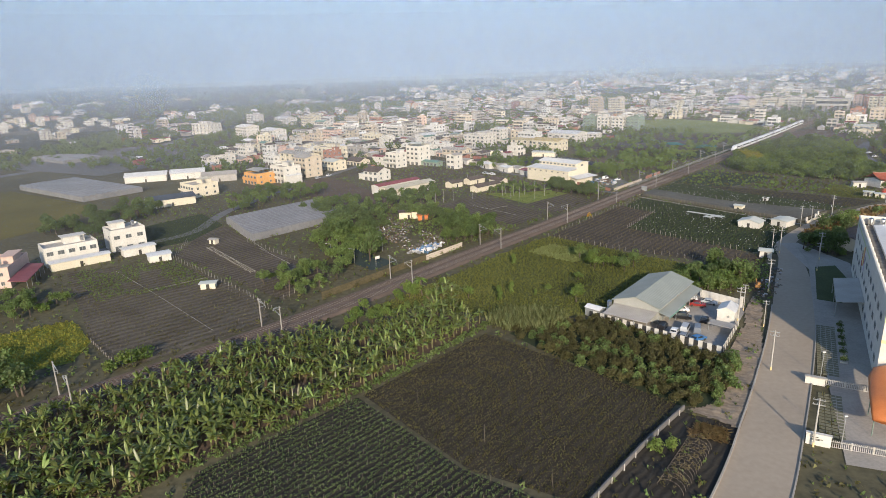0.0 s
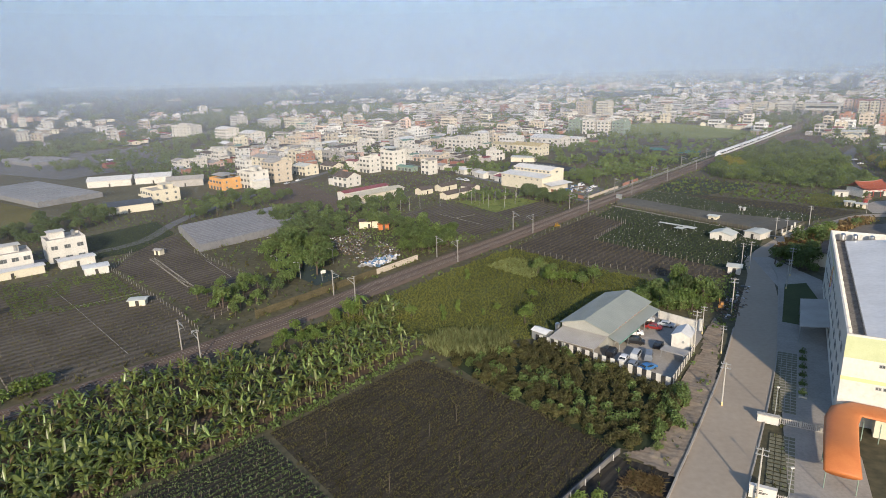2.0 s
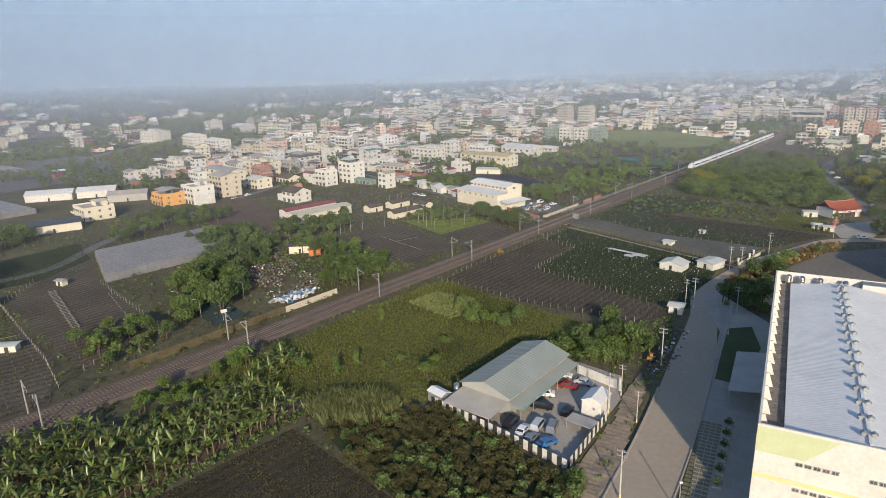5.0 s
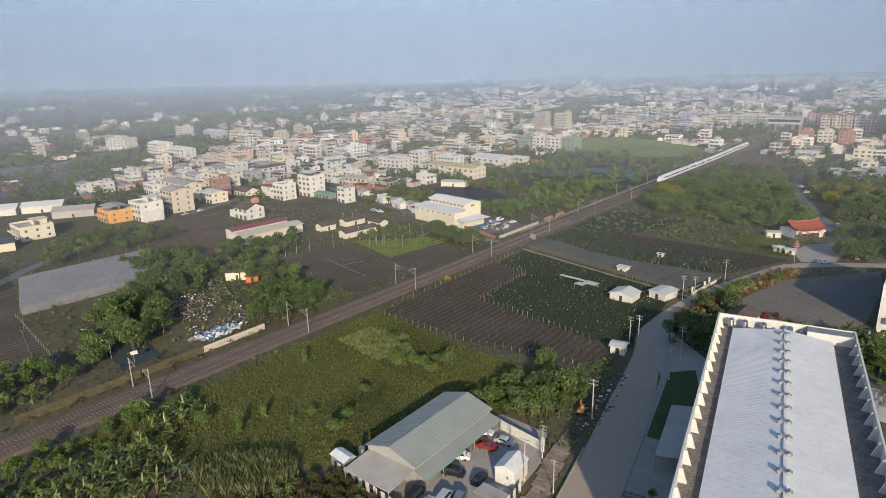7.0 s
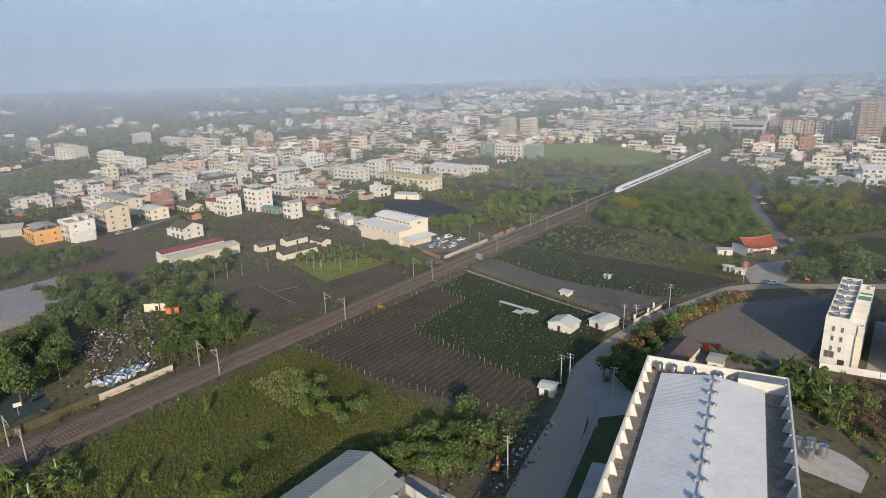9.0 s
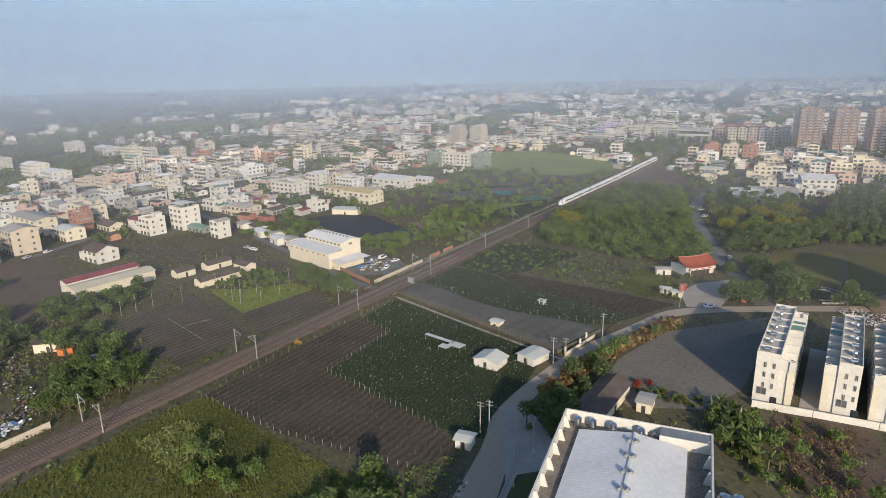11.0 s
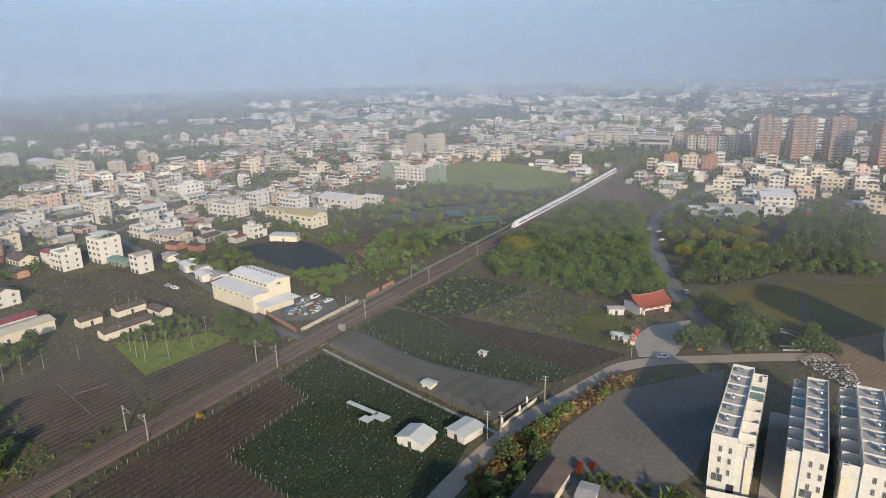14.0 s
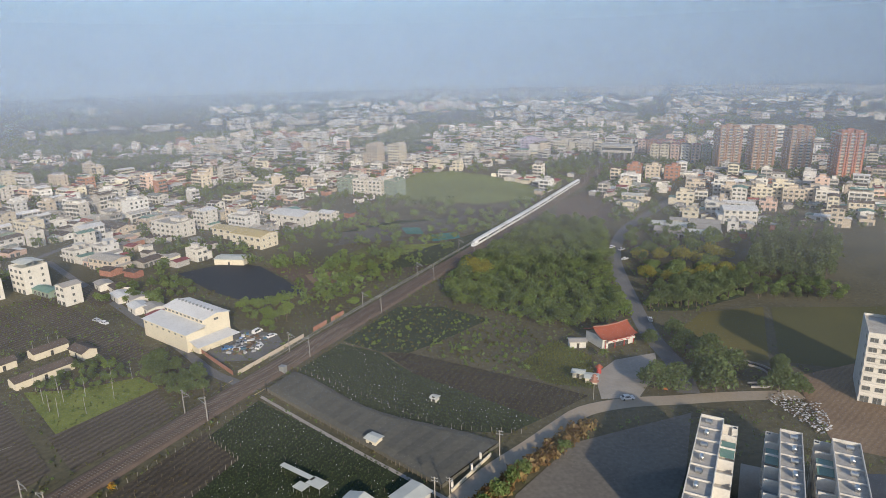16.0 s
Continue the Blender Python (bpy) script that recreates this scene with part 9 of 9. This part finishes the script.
        for k in range(n):
            for c in range(max(1, int(d / 4.5))):
                yy = (c + 0.5) * d / max(1, int(d / 4.5)) - d / 2
                s.add([(w / 2 + 0.05, yy - 0.7, k * 3.2 + 0.9), (w / 2 + 0.05, yy + 0.7, k * 3.2 + 0.9), (w / 2 + 0.05, yy + 0.7, k * 3.2 + 2.3), (w / 2 + 0.05, yy - 0.7, k * 3.2 + 2.3)], [(0, 1, 2, 3)], NW + NRF, m)


def pick_house(rng, far=0.0):
    n = rng.choice((1, 1, 1, 1, 2, 2, 2, 3, 3, 4)) if not far else rng.choice((1, 1, 2, 2, 3, 3, 4))
    kind = "stair" if n > 2 and rng.random() < 0.7 else rng.choice(("tin", "tin", "tin", "stair"))
    wall = rng.choice((0, 0, 0, 0, 1, 1, 2, 2, 3, 4, 6, 6, 6, 8 if rng.random() < 0.3 else 0))
    roof = rng.choice((0, 0, 2, 1)) if kind == "stair" else rng.choice((1, 2, 2, 2, 3, 3, 3, 4, 5, 6))
    w, d = rng.choice((1.0, 1.0, 1.6)) * rng.uniform(6.5, 11), rng.uniform(8, 12.5)
    if rng.random() < 0.12:
        w, n, kind = w * 2.0, min(n, 2), "tin"
    return n, kind, wall, roof, w, d


near_made, blocks = 0, {}
for x, y in points_in([(-420, 380), (-420, 1250), (820, 1250), (760, 560), (420, 440), (0, 380)], 15.5, 0.34, 38, 14.0, seed=50):
    dens = town_density(x, y)
    if town_rng.random() > dens or not free_spot(x, y, 6.2):
        continue
    n, kind, wall, roof, w, d = pick_house(town_rng)
    yaw = -40 + town_rng.choice((0, 0, 0, 90)) + town_rng.uniform(-6, 6)
    take(x, y, 6.0)
    if y < 560 and near_made < 60:
        near_made += 1
        what = {"tin": "sheet", "stair": "flat concrete"}[kind]
        tone = {0: "white", 1: "cream", 2: "beige", 3: "pale pink", 4: "grey cement", 6: "pale grey", 8: "red brick"}[wall]
        if n == 1:
            wall = 4 if wall == 0 else wall
            tone = "grey cement" if wall == 4 else tone
        house(x, y, yaw, w * 0.95, d * 0.9, n, wall, kind, ROOFS[roof], "%s town house of %d storeys with a %s roof" % (tone, n, what))
    else:
        s = blocks.setdefault((int(x // 200), int(y // 200)), Shape())
        joined_house(s, x, y, yaw, w * 0.95, d * 0.9, n, wall, roof, kind, True)
for x, y in points_in([(-1500, 1250), (-2600, 4200), (3300, 4200), (1900, 900), (820, 700), (820, 1250)], 30, 0.45, 38, 26, seed=51):
    if y > 1100 + abs(x) * 0 and town_rng.random() < (town_density(x * 0.6, y * 0.7) - 0.12) * 0.55 and (x - 0.62 * y + 40) ** 2 > 900:
        n, kind, wall, roof, w, d = pick_house(town_rng, 1)
        s = blocks.setdefault((9, int(y // 1000)), Shape())
        joined_house(s, x, y, -40 + town_rng.choice((0, 90)), w * town_rng.uniform(1.1, 2.2), d * 1.4, n, wall, roof, kind, y < 1800)
for x, y in points_in([(-420, 330), (-420, 1250), (-1500, 1250), (-900, 600)], 24, 0.4, 38, 20, seed=52):
    if town_rng.random() < 0.16 + 0.3 * noise.noise(Vector((x * 0.01, y * 0.01, 1))):
        n, kind, wall, roof, w, d = pick_house(town_rng)
        joined_house(blocks.setdefault((8, 0), Shape()), x, y, -40, w, d, n, wall, roof, kind, True)
# low sheds and old dark roofs in the gaps
for x, y in points_in([(-330, 420), (-330, 1100), (700, 1100), (700, 560), (420, 460), (0, 400)], 9.0, 0.4, 38, 8.5, seed=57):
    if town_rng.random() < town_density(x, y) * 0.9 and free_spot(x, y, 3.6):
        take(x, y, 3.5)
        joined_house(blocks.setdefault((int(x // 200), int(y // 200)), Shape()), x, y, -40 + town_rng.choice((0, 90)) + town_rng.uniform(-8, 8), town_rng.uniform(5, 9), town_rng.uniform(5, 8), 1, town_rng.choice((0, 1, 2, 4, 4, 8)), town_rng.choice((2, 2, 3, 3, 3, 1, 4, 6)), "tin", False)
for s in blocks.values():
    tagged(part("town_blocks", s, TM), "dense small town of white and beige houses", "town", kind="stuff")

# trees and plots among the far houses
low = []
for i in range(5):
    r2, c = random.Random(300 + i), Shape()
    for _ in range(4):
        clump(r2, c, (r2.uniform(-1.6, 1.6), r2.uniform(-1.6, 1.6), r2.uniform(1.2, 3.6)), (1.5, 1.5, 1.4), 9, out=1.9, tri=True)
    low.append(template_of(c))
pts = []
for x, y in points_in([(-420, 400), (-500, 1400), (1000, 1400), (800, 560), (420, 440), (0, 400)], 9.5, 0.5, 10, seed=53):
    k = noise.noise(Vector((x * 0.012, y * 0.012, 9.0)))
    if town_rng.random() < 0.7 + 0.9 * k and free_spot(x, y, 2.0):
        pts.append((x, y, 0, town_rng.uniform(0.8, 1.7)))
scatter("town_trees", low, pts, M_LEAF_DARK, "dark trees between the town houses", "trees")
pts = []
for x, y in points_in([(-1500, 1000), (-2600, 4200), (3300, 4200), (1900, 900), (900, 900)], 52, 0.5, 10, seed=54):
    if town_rng.random() < 0.35 + noise.noise(Vector((x * 0.004, y * 0.004, 3.0))):
        pts.append((x, y, 0, town_rng.uniform(1.5, 3.6)))
scatter("far_trees", low, pts, M_LEAF_DARK, "far dark woods in the haze", "trees")
pts = [(x, y, 0, town_rng.uniform(0.7, 1.5)) for x, y in points_in([(100, 380), (60, 500), (150, 600), (300, 620), (440, 800), (460, 790), (310, 600), (186, 448)], 7.5, 0.5, 10, seed=55) if town_rng.random() < 0.42 and not inside(FARFIELD, x, y) and not inside(POND, x, y) and clear_of_lines(x, y, 1.5)]
scatter("garden_trees", low, pts, M_LEAF, "green orchard trees beside the railway", "trees")
pts = [(x, y, 0, town_rng.uniform(0.8, 1.5)) for x, y in points_in([(300, 500), (330, 560), (350, 640), (440, 780), (520, 830), (470, 700), (400, 640), (350, 520)], 8, 0.5, 10, seed=56) if town_rng.random() < 0.6]
scatter("garden_trees", low, pts, M_LEAF_DARK, "dark trees along the railway", "trees")
for poly, m, lb in (([(-420, 520), (-330, 640), (-200, 560), (-260, 440)], M_LANE, "grey bare field"), ([(-300, 640), (-260, 820), (-200, 760), (-240, 640)], M_F4, "far bedded field"),
                    ([(-700, 800), (-420, 1250), (-250, 1100), (-330, 900)], M_NET, "far dark net fields"), ([(-250, 900), (-200, 1050), (-60, 1000), (-120, 880)], M_NET, "far grey net fields"),
                    ([(130, 440), (160, 470), (230, 520), (250, 500), (183, 450)], M_DARKGREEN, "far dark green plots"), ([(120, 500), (140, 540), (220, 560), (200, 520)], M_NET, "grey net plots by the orchard"),
                    ([(300, 1000), (260, 1250), (500, 1300), (520, 1050)], M_DARKGREEN, "far dark green plain"), ([(-60, 1250), (0, 1500), (260, 1450), (200, 1250)], M_NET, "far grey fields")):
    field("field", poly, m, "%s in the haze" % lb)
